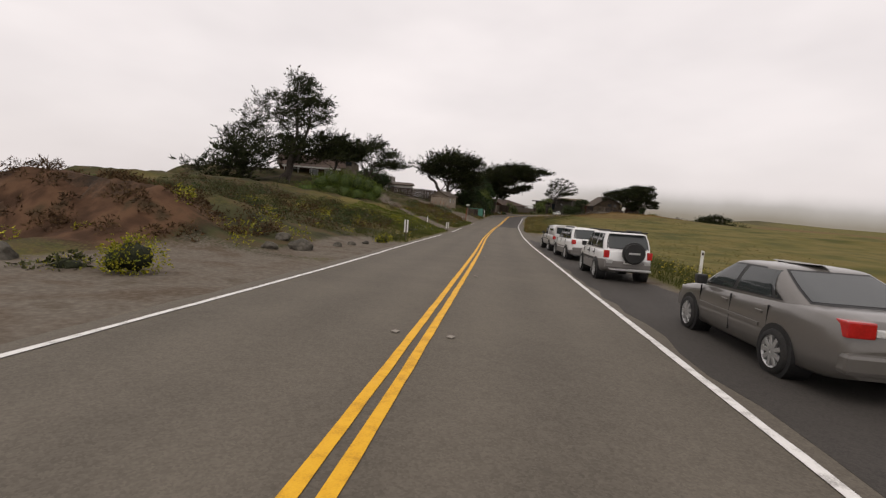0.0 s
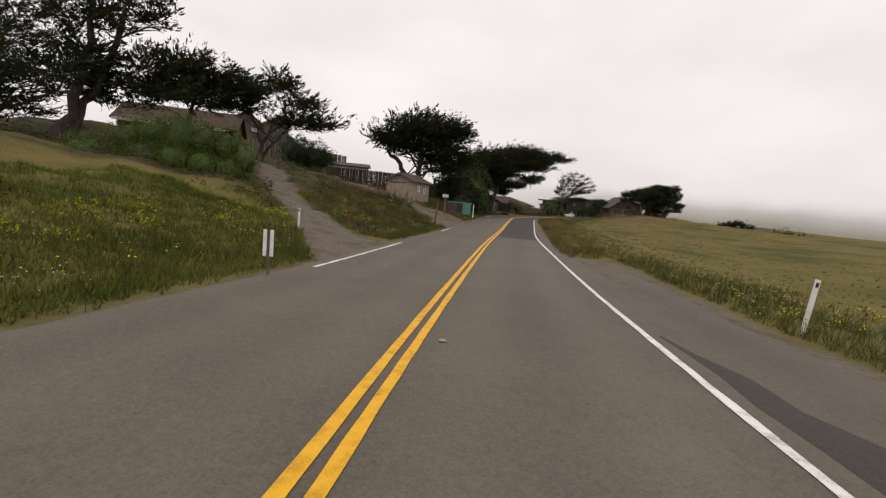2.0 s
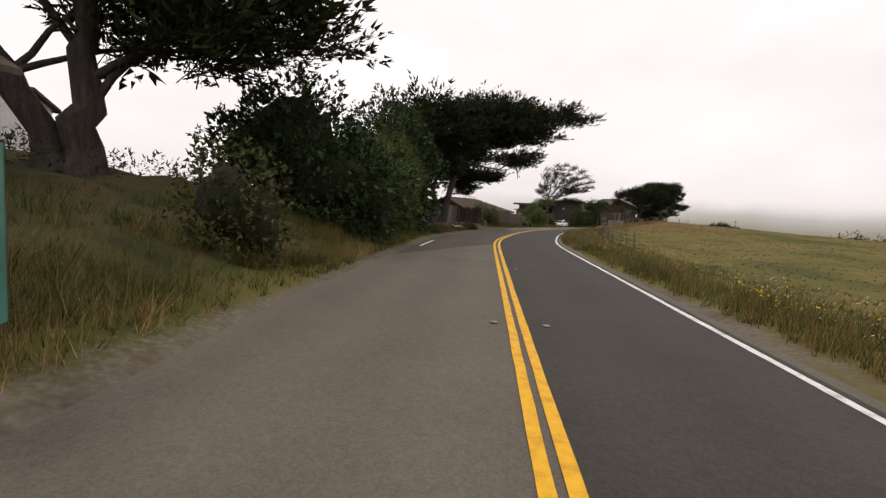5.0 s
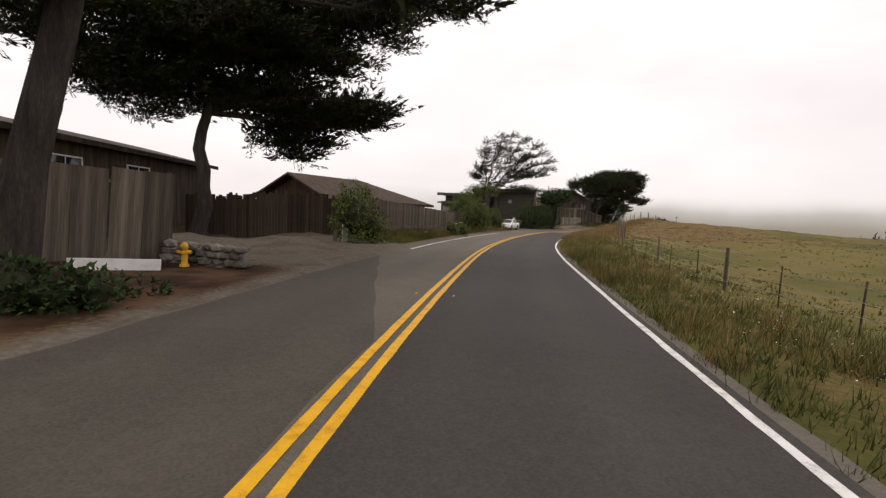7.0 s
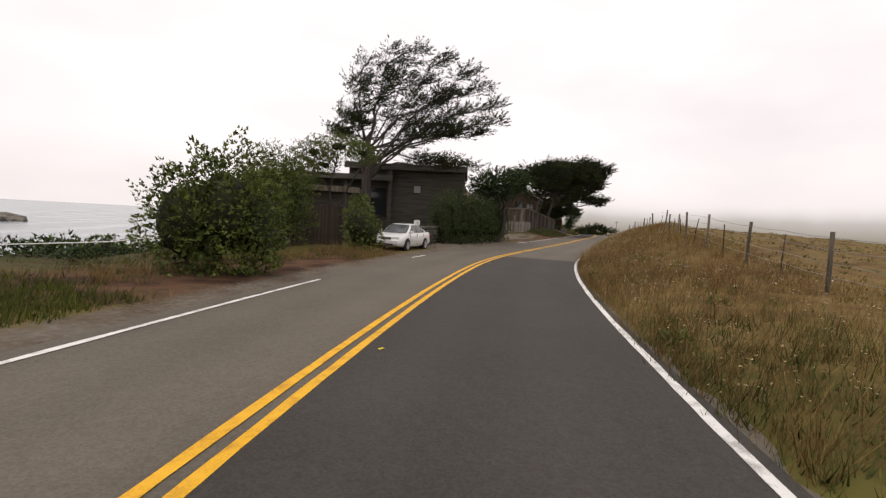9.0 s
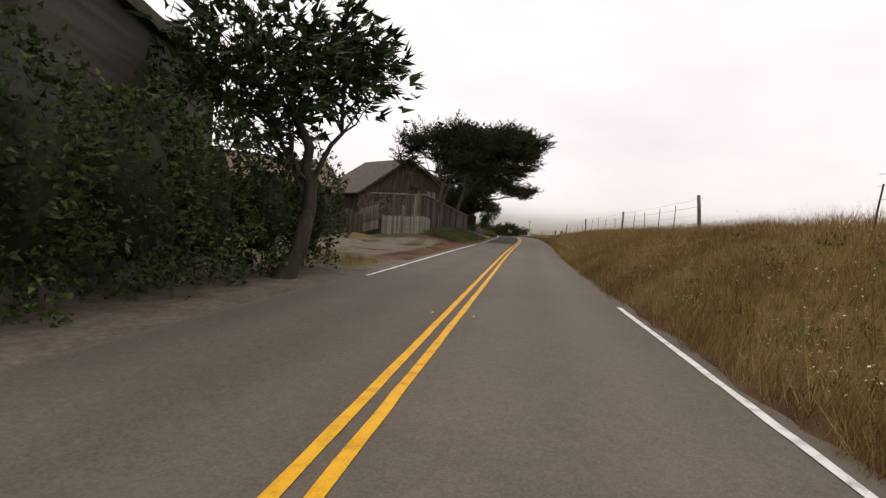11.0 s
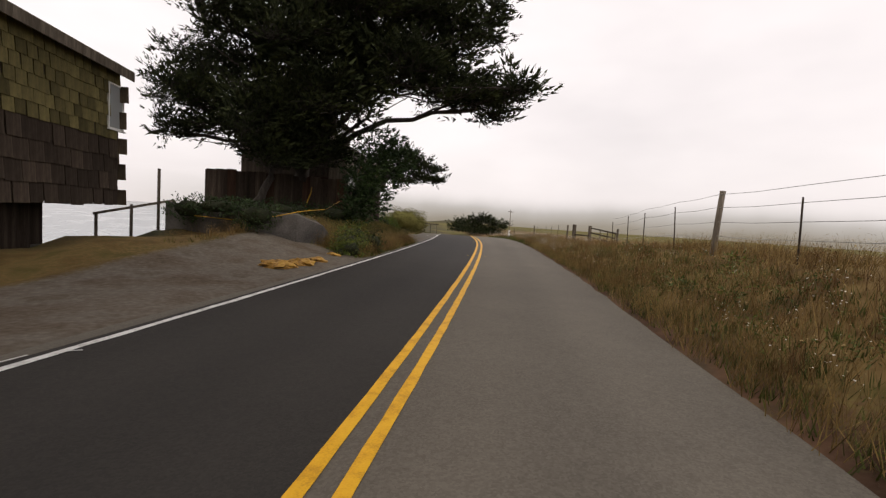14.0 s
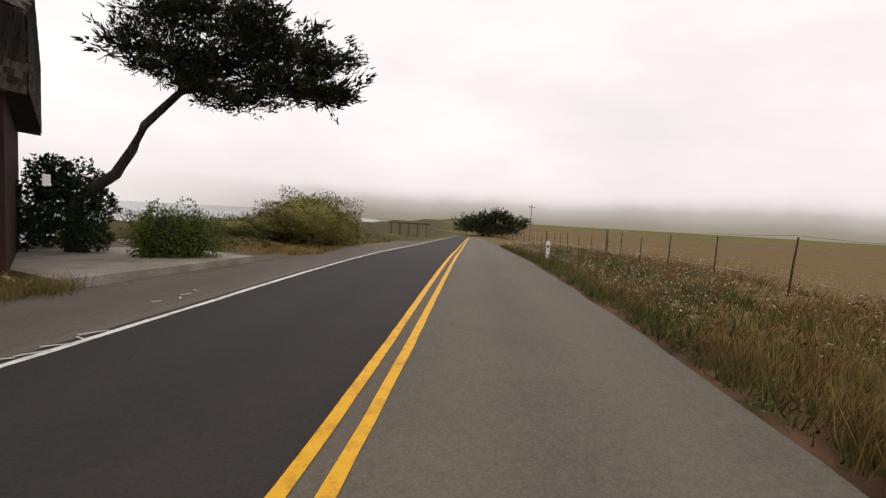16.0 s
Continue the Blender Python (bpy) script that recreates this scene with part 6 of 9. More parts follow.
# gateway fence, long board fence and the low-roofed house behind it
fence([(-5.5, 154.0), (-3.0, 154.5), (0.5, 155.5), (2.6, 156.2)], [-1.9, -1.7, -1.4, -1.7], 0.17, "board_dark", "dark board gate and fence with ragged tops", 320, ragged=0.16, gap=0.0)
# extra row, added to stop sky showing between the gate's boards
fence([(-5.6, 154.2), (-3.0, 154.7), (0.4, 155.7), (2.5, 156.4)], [-2.1, -2.0, -1.8, -2.0], 0.3, "board_dark", "added board row closing gaps in the ragged gate", 323, ragged=0.03, gap=0.0)
fence([(3.0, 156.6), (7.4, 164.4), (12.2, 172.9)], [-1.3, -1.75, -2.25], 0.15, "board_grey", "long weathered board fence along the verge", 321, ragged=0.04)
gp = thing("gate_posts", pose(3.5, 151.4, ground_z(3.5, 151.4)), "white-capped concrete gate posts", "post")
part("post", box(-.13, .13, -.13, .13, -.3, .72, 0.02), M["concrete"], gp)
part("post", box(-.62, -.42, -.1, .1, -.3, .62, 0.02), M["board_grey"], gp)
part("stake", box(-.2, -.14, .1, .16, -.3, 1.25, 0.008), M["white_paint"], gp)
part("reflector", box(-.34, -.28, -.02, .02, .75, 1.05, 0.008), M["rust"], gp)
lm, ln = frame_at((0.6, 165.2), (9.2, 175.6), -5.0)
lh = thing("long_house", lm, "long low house with a brown shallow hipped roof", "house")
part("wall", prism([(0, 0), (8.5, 0), (8.5, 3.75), (4.25, 5.45), (0, 3.75)], 0, .15, "x"), M["board_brown"], lh)
part("wall", box(.15, ln, 0, .15, 0, 3.75), M["board_brown"], lh)
part("wall", box(.15, ln, 8.35, 8.5, 0, 3.75), M["board_brown"], lh)
part("wall", box(ln - .15, ln, .15, 8.35, 0, 3.75), M["board_brown"], lh)
o = .7
rb = bmesh.new()
tv = [rb.verts.new(c) for c in ((-o, -o, 3.45), (ln + o, -o, 3.45), (ln + o, 8.5 + o, 3.45), (-o, 8.5 + o, 3.45), (-o, 4.25, 5.55), (ln - 5.5, 4.25, 5.55))]
bv = [rb.verts.new((v.co.x, v.co.y, v.co.z - .16)) for v in tv]
for q in ((0, 1, 5, 4), (2, 3, 4, 5), (1, 2, 5)):
    rb.faces.new([tv[i] for i in q])
    rb.faces.new([bv[i] for i in q][::-1])
for i, j in ((0, 1), (1, 2), (2, 3), (3, 4), (4, 0)):
    rb.faces.new((tv[i], bv[i], bv[j], tv[j]))
bmesh.ops.recalc_face_normals(rb, faces=rb.faces)
part("roof", rb, M["roof_brown"], lh)
part("fascia", box(-o, ln + o, -o - .04, -o - .003, 3.22, 3.46, .006), M["board_dark"], lh)
for k in (2, 5, 8, 11):
    window(lh, ID, k, k + 1.3, 2.1, 3.1, "glass_pale" if k == 8 else "glass", "board_dark", 1)
rpz = ground_z(14.5, 179.6)
ro = thing("rope_post", pose(14.5, 179.6, rpz), "wooden post with a slack rope barrier", "post")
part("post", box(-.06, .06, -.06, .06, -.3, 1.15, 0.012), M["board_grey"], ro)
part("rope", tubes("rope", [[(0, 0, 1.0, .014), (-1.5, -.9, .78, .014), (-3.4, -2.0, .7, .014), (-5.4, -3.2, .85, .014), (-7, -4.2, 1.1, .014)]], M["white_paint"], 5), None, ro)

# flat-roofed house behind the wind-swept tree
mz = ground_z(24, 202)
fm, ln = frame_at((15.2, 210.0), (30.4, 205.0), mz - .5)
mh = thing("flat_roofed_house", fm, "dark grey flat-roofed house with deep eaves", "house")
for a, b2, y0, y1, z1 in ((0, 9.5, 0.6, 8, 5.6), (9.5, ln, 0.0, 9, 6.7)):
    part("wall", box(a, b2, y0, y1, 0, z1), M["plaster_grey"], mh)
part("roof", box(-1.2, 9.6, -0.9, 8.5, 5.6, 5.95, 0.02), M["roof"], mh)
part("roof", box(5.2, ln + .25, -0.5, 9.3, 6.7, 7.05, 0.02), M["roof"], mh)
part("fascia", box(-1.25, 9.62, -0.98, -0.9, 5.5, 5.98, 0.01), M["plaster_grey"], mh)
part("fascia", box(5.15, ln + .3, -0.58, -0.5, 6.55, 7.08, 0.01), M["plaster_grey"], mh)
part("wall", box(5.4, 9.5, 0.2, 4, 5.95, 6.7), M["plaster_grey"], mh)
part("column", box(5.2, 5.5, -0.7, -0.4, 0, 5.6, 0.01), M["plaster_grey"], mh)
part("column", box(9.2, 9.5, -0.5, -0.2, 0, 6.7, 0.01), M["plaster_grey"], mh)
window(mh, Matrix.Translation((0, .6, 0)), 1.0, 4.5, 2.4, 4.8, "glass", "board_dark", 2)
window(mh, Matrix.Translation((0, .6, 0)), 6.0, 8.8, 2.4, 4.9, "glass", "board_dark", 1)
window(mh, ID, 11.5, 12.1, 4.6, 5.2, "glass_pale", "board_dark", 0)
bt = thing("flat_garage", pose(14.2, 199.0, mz - .4, 0, 0, 3), "low flat-roofed garage with a stone pier", "garage")
part("wall", box(0, 5.5, 0, 5, 0, 3.9), M["plaster_grey"], bt)
part("roof", box(-.6, 6.4, -.8, 5.4, 3.9, 4.12, 0.02), M["roof"], bt)
part("fascia", box(-.62, 6.42, -.86, -.8, 3.75, 4.15, 0.01), M["board_grey"], bt)
part("stone_pier", box(-.4, .6, -.35, .5, 0, 3.3, 0.05), M["stone"], bt, "rough stone pier")
part("garage_door", box(1.0, 4.6, -.05, -.004, 0.3, 2.7, 0.01), M["board_dark"], bt)
fence([(12.8, 183.5), (16.6, 189.4), (19.4, 194.5)], [-2.1, -2.0, -2.0], 0.14, "board_dark", "old board fence under the thicket", 322, ragged=0.05)
sw, _ = frame_at((24.6, 195.2), (28.4, 203.4), ground_z(26, 198))
stw = thing("garden_wall", sw, "rough stone garden wall beside the drive", "wall")
rw = random.Random(18)
for row in range(6):
    for k in range(17):
        b = bmesh.new()
        bmesh.ops.create_icosphere(b, subdivisions=1, radius=0.5)
        bmesh.ops.transform(b, matrix=Matrix.Translation((k * .53 + rw.uniform(-.1, .1) + (row % 2) * .25, rw.uniform(-.06, .06), 0.0 + row * .24)) @ Matrix.Rotation(rw.uniform(0, 3), 4, "Z") @ Matrix.Diagonal((rw.uniform(.5, .66), rw.uniform(.42, .55), rw.uniform(.28, .36), 1)), verts=b.verts)
        part("stone", b, M["stone_dark"], stw)
ns = thing("notice_board", pose(24.1, 194.6, ground_z(24.1, 194.6), 0, 0, 22), "small white notice on a post", "sign")
part("post", box(-.04, .04, -.03, .03, -.3, 1.75, 0.008), M["board_grey"], ns)
part("panel", box(-.22, .22, -.05, -.03, 1.4, 1.72, 0.006), M["white_paint"], ns)
for k in range(4):
    part("bar", box(-.16, .16 - .05 * (k % 2), -.056, -.05, 1.45 + k * .065, 1.475 + k * .065), M["board_dark"], ns)

# brown house and yard fence
bh, _, ln = gabled("brown_house", "dark red-brown house with a shingled overhanging roof", (31.4, 242.2), (44.2, 244.0), 9, -4.9, 0.9, 3.4, "board_brown", "shingle", 1.0, "house", False)
part("garage_door", box(6.5, 10.6, -.06, -.004, 0.5, 3.3, 0.01), M["board_brown"], bh, "red-brown plank door")
part("door_trim", box(11.0, 11.2, -.08, -.004, 0.4, 5.2, 0.01), M["board_grey"], bh)
fence([(44.6, 244.4), (46.2, 244.2), (48.2, 243.8)], [-1.5, -1.7, -2.7], 0.5, "board_dark", "dark panel yard fence", 330, thick=0.03, ragged=0.02, gap=-0.01)
gm, gl = frame_at((47.6, 244.2), (49.0, 242.05), -4.25)
yg = thing("yard_gate", gm, "tall weathered plank gate standing open and askew", "gate")
for k in range(9):
    bm = box(0, gl, -.02 - .012 * (k % 2), .012 - .012 * (k % 2), k * .335, k * .335 + .345, 0.005)
    for v in bm.verts:
        v.co.z += .25 * v.co.x
    part("plank", bm, M["board_grey"], yg)
for x in (.12, gl - .12):
    part("stile", box(x - .06, x + .06, .014, .06, .25 * x, 3.0 + .25 * x, 0.006), M["board_grey"], yg)

# weathered shingled house with its patched front fence
wm0, wln = frame_at((48.7, 249.8), (63.3, 254.9), -4.9)
ws = thing("weathered_house", wm0, "derelict-looking shingled house with a wide lopsided gable", "house")
for y0, y1 in ((0, .15), (8.85, 9.0)):
    part("wall", prism([(0, 0), (wln, 0), (wln, 7.7), (7.5, 10.4), (0, 5.5)], y0, y1), M["board_dark"], ws)
part("wall", box(0, .15, .15, 8.85, 0, 5.5), M["board_dark"], ws)
part("wall", box(wln - .15, wln, .15, 8.85, 0, 7.7), M["board_dark"], ws)
for xe, ze in ((-.45, 5.2), (wln + .45, 7.55)):
    part("roof", prism([(7.5, 10.45), (xe, ze + .05), (xe, ze + .2), (7.5, 10.62)], -.45, 9.4), M["roof"], ws)
    part("fascia", prism([(7.5, 10.34), (xe, ze - .06), (xe, ze + .21), (7.5, 10.63)], -.5, -.453), M["board_grey"], ws)
gable_poly = [(0.1, 2.4), (wln - .1, 2.4), (wln - .1, 7.65), (7.5, 10.3), (0.1, 5.4)]
wins = [(8.3, 9.2, 5.7, 7.1), (9.35, 10.2, 5.6, 7.0), (11.6, 12.35, 5.4, 6.8), (12.55, 13.3, 5.4, 6.8)]
cladding(ws, ID, gable_poly, 0.42, 0.36, "shingle", 41, [(a - .05, b + .05, c - .05, d + .05) for a, b, c, d in wins], limit=300)
for a, b2, c, d in wins:
    window(ws, ID, a, b2, c, d, "glass_dull" if a > 11 else "glass", "board_dark", 1)
fence([(49.3, 241.8), (52.5, 238.3)], [-2.15, -2.0], 0.19, "board_pale", "pale weathered picket front of the patched fence", 332, ragged=0.06, gap=0.03)
fence([(52.62, 238.2), (53.9, 239.35)], [-2.0, -2.15], 0.26, "board_pale", "pale weathered board corner of the patched fence", 334, ragged=0.03, gap=0.01)
fence([(52.6, 238.6), (57.6, 243.2), (64.2, 249.6)], [0.35, -0.4, -1.3], 0.36, "board_smoke", "leaning dark board fence along the road", 333, ragged=0.02, gap=0.0)
up = thing("fence_lean_to", pose(49.4, 241.7, -2.15, 0, 0, math.degrees(math.atan2(-3.3, 3.2))), "patched board lean-to above the picket fence", "lean-to")
for k in range(3, 13):
    part("board", box(0.05 + k * .355, .395 + k * .355, -.02, .02, -.05, 1.2 if k in (5, 6) else 2.3 + (0.0 if k % 3 else .05), 0.005), M["board_grey" if k % 4 else "board_dark"], up)
part("top_rail", box(-1.6, 4.7, -.07, .07, 2.32, 2.46, 0.01), M["board_grey"], up)
for k in (0.1, 1.0, 1.9, 3.2, 4.5):
    part("post", box(k - .06, k + .06, .03, .13, -2.2, 2.32, 0.01), M["board_grey"], up)
rr, rl = frame_at((52.6, 238.5), (64.2, 249.5), 0.35)
tr = thing("fence_top_rail", rr @ Matrix.Rotation(math.atan2(1.65, rl), 4, "Y"), "long sloping rail along the fence top", "rail")
part("rail", box(0, rl, -.08, .08, -.08, .06, 0.012), M["board_grey"], tr)
nt = thing("notice_plate", pose(60.0, 245.45, -1.5, 0, 0, 44), "small red notice on the fence", "sign")
part("plate", box(-.11, .11, -.04, -.02, -.12, .12, 0.004), M["rust"], nt)

# overhanging shingled wing towards the sea
wm, ln = frame_at((63.0, 255.0), (66.7, 264.6), -2.9)
wing = thing("shingled_wing", wm, "overhanging shingled wing on a narrow base", "house")
part("wall", box(0, ln, 0, 8, 0, 5.1), M["board_dark"], wing)
part("base_wall", box(0, ln - 2.2, 1.2, 7, -4.5, 0), M["board_dark"], wing)
part("roof", prism([(-.35, 5.0), (8.3, 6.8), (8.3, 7.0), (-.35, 5.2)], -.3, ln + .35, "x"), M["roof"], wing)
part("fascia", box(-.3, ln + .35, -.4, -.35, 4.85, 5.22, 0.01), M["board_grey"], wing)
wins = [(1.2, 2.0, 3.2, 4.6), (9.6, 10.5, 2.9, 4.5)]
cladding(wing, ID, [(0, 2.5), (ln, 2.5), (ln, 5.0), (0, 5.0)], 0.45, 0.42, "shingle_moss", 42, [(a - .05, b + .05, c - .05, d + .05) for a, b, c, d in wins], limit=200)
cladding(wing, ID, [(0, 0), (ln, 0), (ln, 2.5), (0, 2.5)], 0.6, 0.62, "board_dark", 43, limit=120)
cladding(wing, Matrix.Translation((ln, 0, 0)) @ Matrix.Rotation(radians(90), 4, "Z"), [(0, 0), (8, 0), (8, 5.4), (0, 5)], 0.6, 0.5, "shingle", 44, limit=160)
for a, b2, c, d in wins:
    window(wing, ID, a, b2, c, d, "glass_pale", "white_paint", 0)

# concrete retaining wall with a board fence above it
cw = thing("retaining_wall", pose(0, 0, 0), "stained concrete retaining wall with a curved end", "wall")
b = bmesh.new()
prof = [(68.4, 263.3), (71.0, 261.0), (72.8, 260.3), (74.0, 261.0), (74.8, 262.6)]
tops = [-2.7, -2.75, -2.9, -3.3, -3.9]
fr, bk, ft, bt2 = [], [], [], []
for (x, y), t in zip(prof, tops):
    fr.append(b.verts.new((x, y, -5.2)))
    ft.append(b.verts.new((x, y, t)))
    bk.append(b.verts.new((x + .5, y + 8.0, -5.2)))
    bt2.append(b.verts.new((x + .5, y + 8.0, -2.9)))
for i in range(4):
    b.faces.new((fr[i], fr[i + 1], ft[i + 1], ft[i]))
    b.faces.new((ft[i], ft[i + 1], bt2[i + 1], bt2[i]))
    b.faces.new((bk[i + 1], bk[i], bt2[i], bt2[i + 1]))
b.faces.new((fr[0], ft[0], bt2[0], bk[0]))
b.faces.new((fr[4], bk[4], bt2[4], ft[4]))
part("wall", b, M["concrete_dark"], cw)
pf = thing("panel_fence", pose(0, 0, 0), "tall stained plywood fence above the retaining wall", "fence")
fa, fb = (69.9, 270.2), (77.3, 269.7)
fmm, ln = frame_at(fa, fb, -3.0)
for k in range(15):
    ob = part("panel", box(k * ln / 15 - .03 * (k % 2), (k + 1) * ln / 15 + .03 * (k % 2), -.015 - .03 * (k % 2), .012 - .03 * (k % 2), -.9, 2.2 + .04 * (k % 3), 0.004), M["board_brown" if k % 4 == 2 else "board_dark"], pf)
    ob.matrix_basis = fmm
for k in range(6):
    ob = part("post", box(k * ln / 5 - .06, k * ln / 5 + .06, .02, .12, -1.5, 2.15, 0.008), M["board_dark"], pf)
    ob.matrix_basis = fmm
rp2 = thing("rope_barrier", pose(72.8, 260.2, -2.8), "slack pale rope strung from the wall to the fence", "rope")
part("rope", tubes("rope", [[(-3.4, 1.6, -.35, .016), (-2.0, .9, -.42, .016), (-.8, .2, -.2, .016), (0, .1, .02, .016), (1.0, 2.6, .1, .016), (2.6, 6.2, .2, .016), (4.2, 9.3, .75, .016)]], M["hydrant_yellow"], 5), None, rp2)
part("tape", tubes("tape", [[(2.2, 9.2, .3, .02), (2.3, 9.15, .7, .035), (2.45, 9.15, 1.1, .03), (2.5, 9.2, 1.45, .015)]], M["hydrant_yellow"], 4), None, rp2, "fluttering yellow tape")
M["sheeting"] = material("dirty_orange_sheeting", [(0.10, 0.05, 0.015), (0.32, 0.17, 0.03), (0.45, 0.27, 0.05)], 3.5, 0.6, 0.5, 14.0, spec=0.3)
for k, (x, y, r) in enumerate(((72.3, 256.9, .42), (73.0, 257.7, .3), (71.5, 256.2, .5), (74.0, 259.3, .24))):
    hp = thing("sheeting_heap", pose(x, y, ground_z(x, y)), "crumpled orange-yellow sheeting on the gravel", "sheeting", "crumpled sheeting")
    b = bmesh.new()
    bmesh.ops.create_icosphere(b, subdivisions=3, radius=r)
    for v in b.verts:
        v.co *= 1 + .5 * noise.noise(v.co * 5 + Vector((k * 7, 0, 0)))
        v.co.z = max(-.05, v.co.z * .38)
    part("sheet", b, M["sheeting"], hp)
bush([(70.2, 261.2, -2.75, 1.1, .5, .35), (71.4, 260.5, -3.0, .9, .4, .55), (69.2, 262.2, -2.9, .8, .5, .5)],
     "dark ivy hanging over the retaining wall", 92, mat="leafy_dark", size=0.07, per=520, hang=True, name="ivy")
scrub_bank = [(70.5 + .9 * k, 266.5 + (k % 3) * .8, -2.8, .9, .8, .5) for k in range(8)]
bush(scrub_bank, "dark tangled weeds on the terrace below the fence", 94, mat="leafy_dark", size=0.08, per=300, hang=True, name="weeds", category="weeds")
bush([(75.0, 261.0, -3.9, .8, .7, .5), (75.6, 261.9, -3.7, .8, .7, .6), (74.6, 260.1, -4.1, .6, .5, .35)],
     "green weeds with yellow flowers beside the wall", 93, size=0.07, per=600, second="mustard")
rl2 = thing("stair_rail", pose(66.8, 262.2, -4.6, 0, 0, 20), "weathered timber stair rail above the beach", "railing")
for a, h in ((0.2, 1.3), (1.4, 1.7), (2.4, 3.3), (3.0, 2.0)):
    part("post", box(a - .05, a + .05, 3.0, 3.1, -1.5, h, 0.008), M["board_grey"], rl2)
ob = part("rail", box(0, 3.0, 3.0, 3.08, -.05, .05, 0.008), M["board_grey"], rl2)
ob.matrix_basis = Matrix.Translation((0.1, 0, 1.25)) @ Matrix.Rotation(radians(-14), 4, "Y")
part("panel", box(-2.6, .2, 1.0, 1.1, -1.5, 0.2, 0.01), M["concrete_dark"], rl2)

# angular shingled house beside the road
# maroon boards, their colour darkened further for shade under the overhang
M["board_maroon"] = material("maroon_boards_shaded", [(0.014, 0.0075, 0.006), (0.028, 0.0145, 0.0115), (0.048, 0.026, 0.021)], 1.2, 0.9, 0.5, 14.0, stretch=(4.28, 3.96, 0.301), rand=0.3, spec=0.12)
M["shingle_dark"] = material("old_dark_shingles", [(0.026, 0.020, 0.016), (0.058, 0.047, 0.038), (0.12, 0.10, 0.08)], 1.5, 0.9, 0.6, 18.0, stretch=(3.2, 3.0, 0.43), rand=0.6, spec=0.15)
M["bare_wood"] = material("bare_split_wood", [(0.16, 0.10, 0.055), (0.27, 0.18, 0.105), (0.38, 0.28, 0.18)], 1.5, 0.9, 0.6, 18.0, stretch=(3.2, 3.0, 0.4), rand=0.5, spec=0.12)
p0, p1 = (78.4, 272.6), (85.65, 283.8)
am, ln = frame_at(p0, p1, -4.8)
ah = thing("angular_house", am, "angular shingled house with an overhanging upper storey", "house")


def skewed(bm, end, k):
    """Turn the end of a prism along x so that its inner side reaches further."""
    for v in bm.verts:
        if v.co.x > end - .1:
            v.co.x += v.co.y * k
    return bm


part("base_wall", skewed(box(0, ln - .5, 0.72, 8.0, -.5, 4.45), ln - .5, .9), M["board_maroon"], ah, "maroon-brown board wall, darkened for the overhang's shade")
for k in range(26):
    part("board", box(.05 + k * .49, .50 + k * .49, 0.68, 0.72, -.2, 4.4, 0.004), M["board_maroon"], ah)
part("upper_wall", skewed(prism([(0.5, 4.38), (0, 5.95), (7.5, 5.95), (7.5, 4.38)], 0, ln, "x"), ln, .95), M["board_dark"], ah)
part("roof", skewed(prism([(0, 5.95), (2.9, 7.9), (7.5, 7.0), (7.5, 5.95)], 0, ln, "x"), ln, .95), M["shingle_dark"], ah)
part("soffit", box(0, ln, 0.46, 0.72, 4.28, 4.38), M["board_maroon"], ah)
slope = Matrix.Translation((0, 0.5, 4.38)) @ Matrix.Rotation(math.atan2(.5, 1.57), 4, "X")
cladding(ah, slope, [(0, 0), (ln + .4, 0), (ln, 1.62), (0, 1.62)], 0.19, 0.16, "shingle_dark", 51, limit=300, odd=1.0)
cladding(ah, Matrix.Translation((0, 0, 5.98)) @ Matrix.Rotation(-math.atan2(2.9, 1.95), 4, "X"), [(0, 0), (ln, 0), (ln + 2.6, 3.4), (0, 3.4)], 0.19, 0.16, "shingle_dark", 52, limit=300, odd=1.0)
cladding(ah, Matrix.Translation((ln, 0, 0)) @ Matrix.Rotation(math.atan2(1, .95), 4, "Z"), [(0.7, 4.4), (9.5, 4.4), (9.5, 6.9), (4.0, 7.8), (0.1, 5.95)], 0.19, 0.16, "shingle_dark", 54, limit=200)
rnd = random.Random(77)
patch = piece_mesh("bare_patch", box(-.075, .075, -.03, -.004, -.11, .11, 0.004), M["bare_wood"])
for k in range(34):
    piece("shingle", patch, ah, slope @ Matrix.Translation((rnd.choice((3.4, 5.2, 7.0, 8.1, 9.3)) + rnd.gauss(0, .45), -.03, rnd.uniform(.15, 1.25))) @ Matrix.Rotation(rnd.gauss(0, .1), 4, "Y") @ Matrix.Diagonal((rnd.uniform(.6, 1.2), 1, rnd.uniform(.6, 1.5), 1)))
part("dormer", box(4.4, 10.2, 3.0, 7.0, 7.0, 9.2), M["board_dark"], ah)
part("dormer_roof", prism([(2.6, 9.15), (7.3, 9.9), (7.3, 10.08), (2.6, 9.35)], 4.1, 10.5, "x"), M["roof"], ah)
window(ah, Matrix.Translation((0, 3.0, 0)), 5.0, 10.05, 8.4, 9.05, "glass_pale", "board_dark", 3)
bay = part("bay", prism([(0, 0), (1.3, 0), (1.3, 2.6), (.25, 2.6)], .2, 2.0, "x"), M["board_grey"], ah, "grey clapboard bay")
bay.matrix_basis = Matrix.Translation((-1.15, -.25, 3.55))
for k in range(9):
    bd = part("clapboard", box(.2, 2.0, -.02, .012, k * .28, k * .28 + .27, .004), M["board_grey"], bay)
    bd.matrix_basis = Matrix.Rotation(-math.atan2(.25, 2.6), 4, "X")
for k in range(2):
    bd = part("window", box(.4 + k * .75, 1.05 + k * .75, -.035, -.022, .15, .95, .004), M["glass_dull"], bay)
    bd.matrix_basis = Matrix.Rotation(-math.atan2(.25, 2.6), 4, "X")
nt = thing("notice_plate", pose(85.6, 285.2, -2.3, 0, 0, 55), "small white notice on the house corner", "sign")
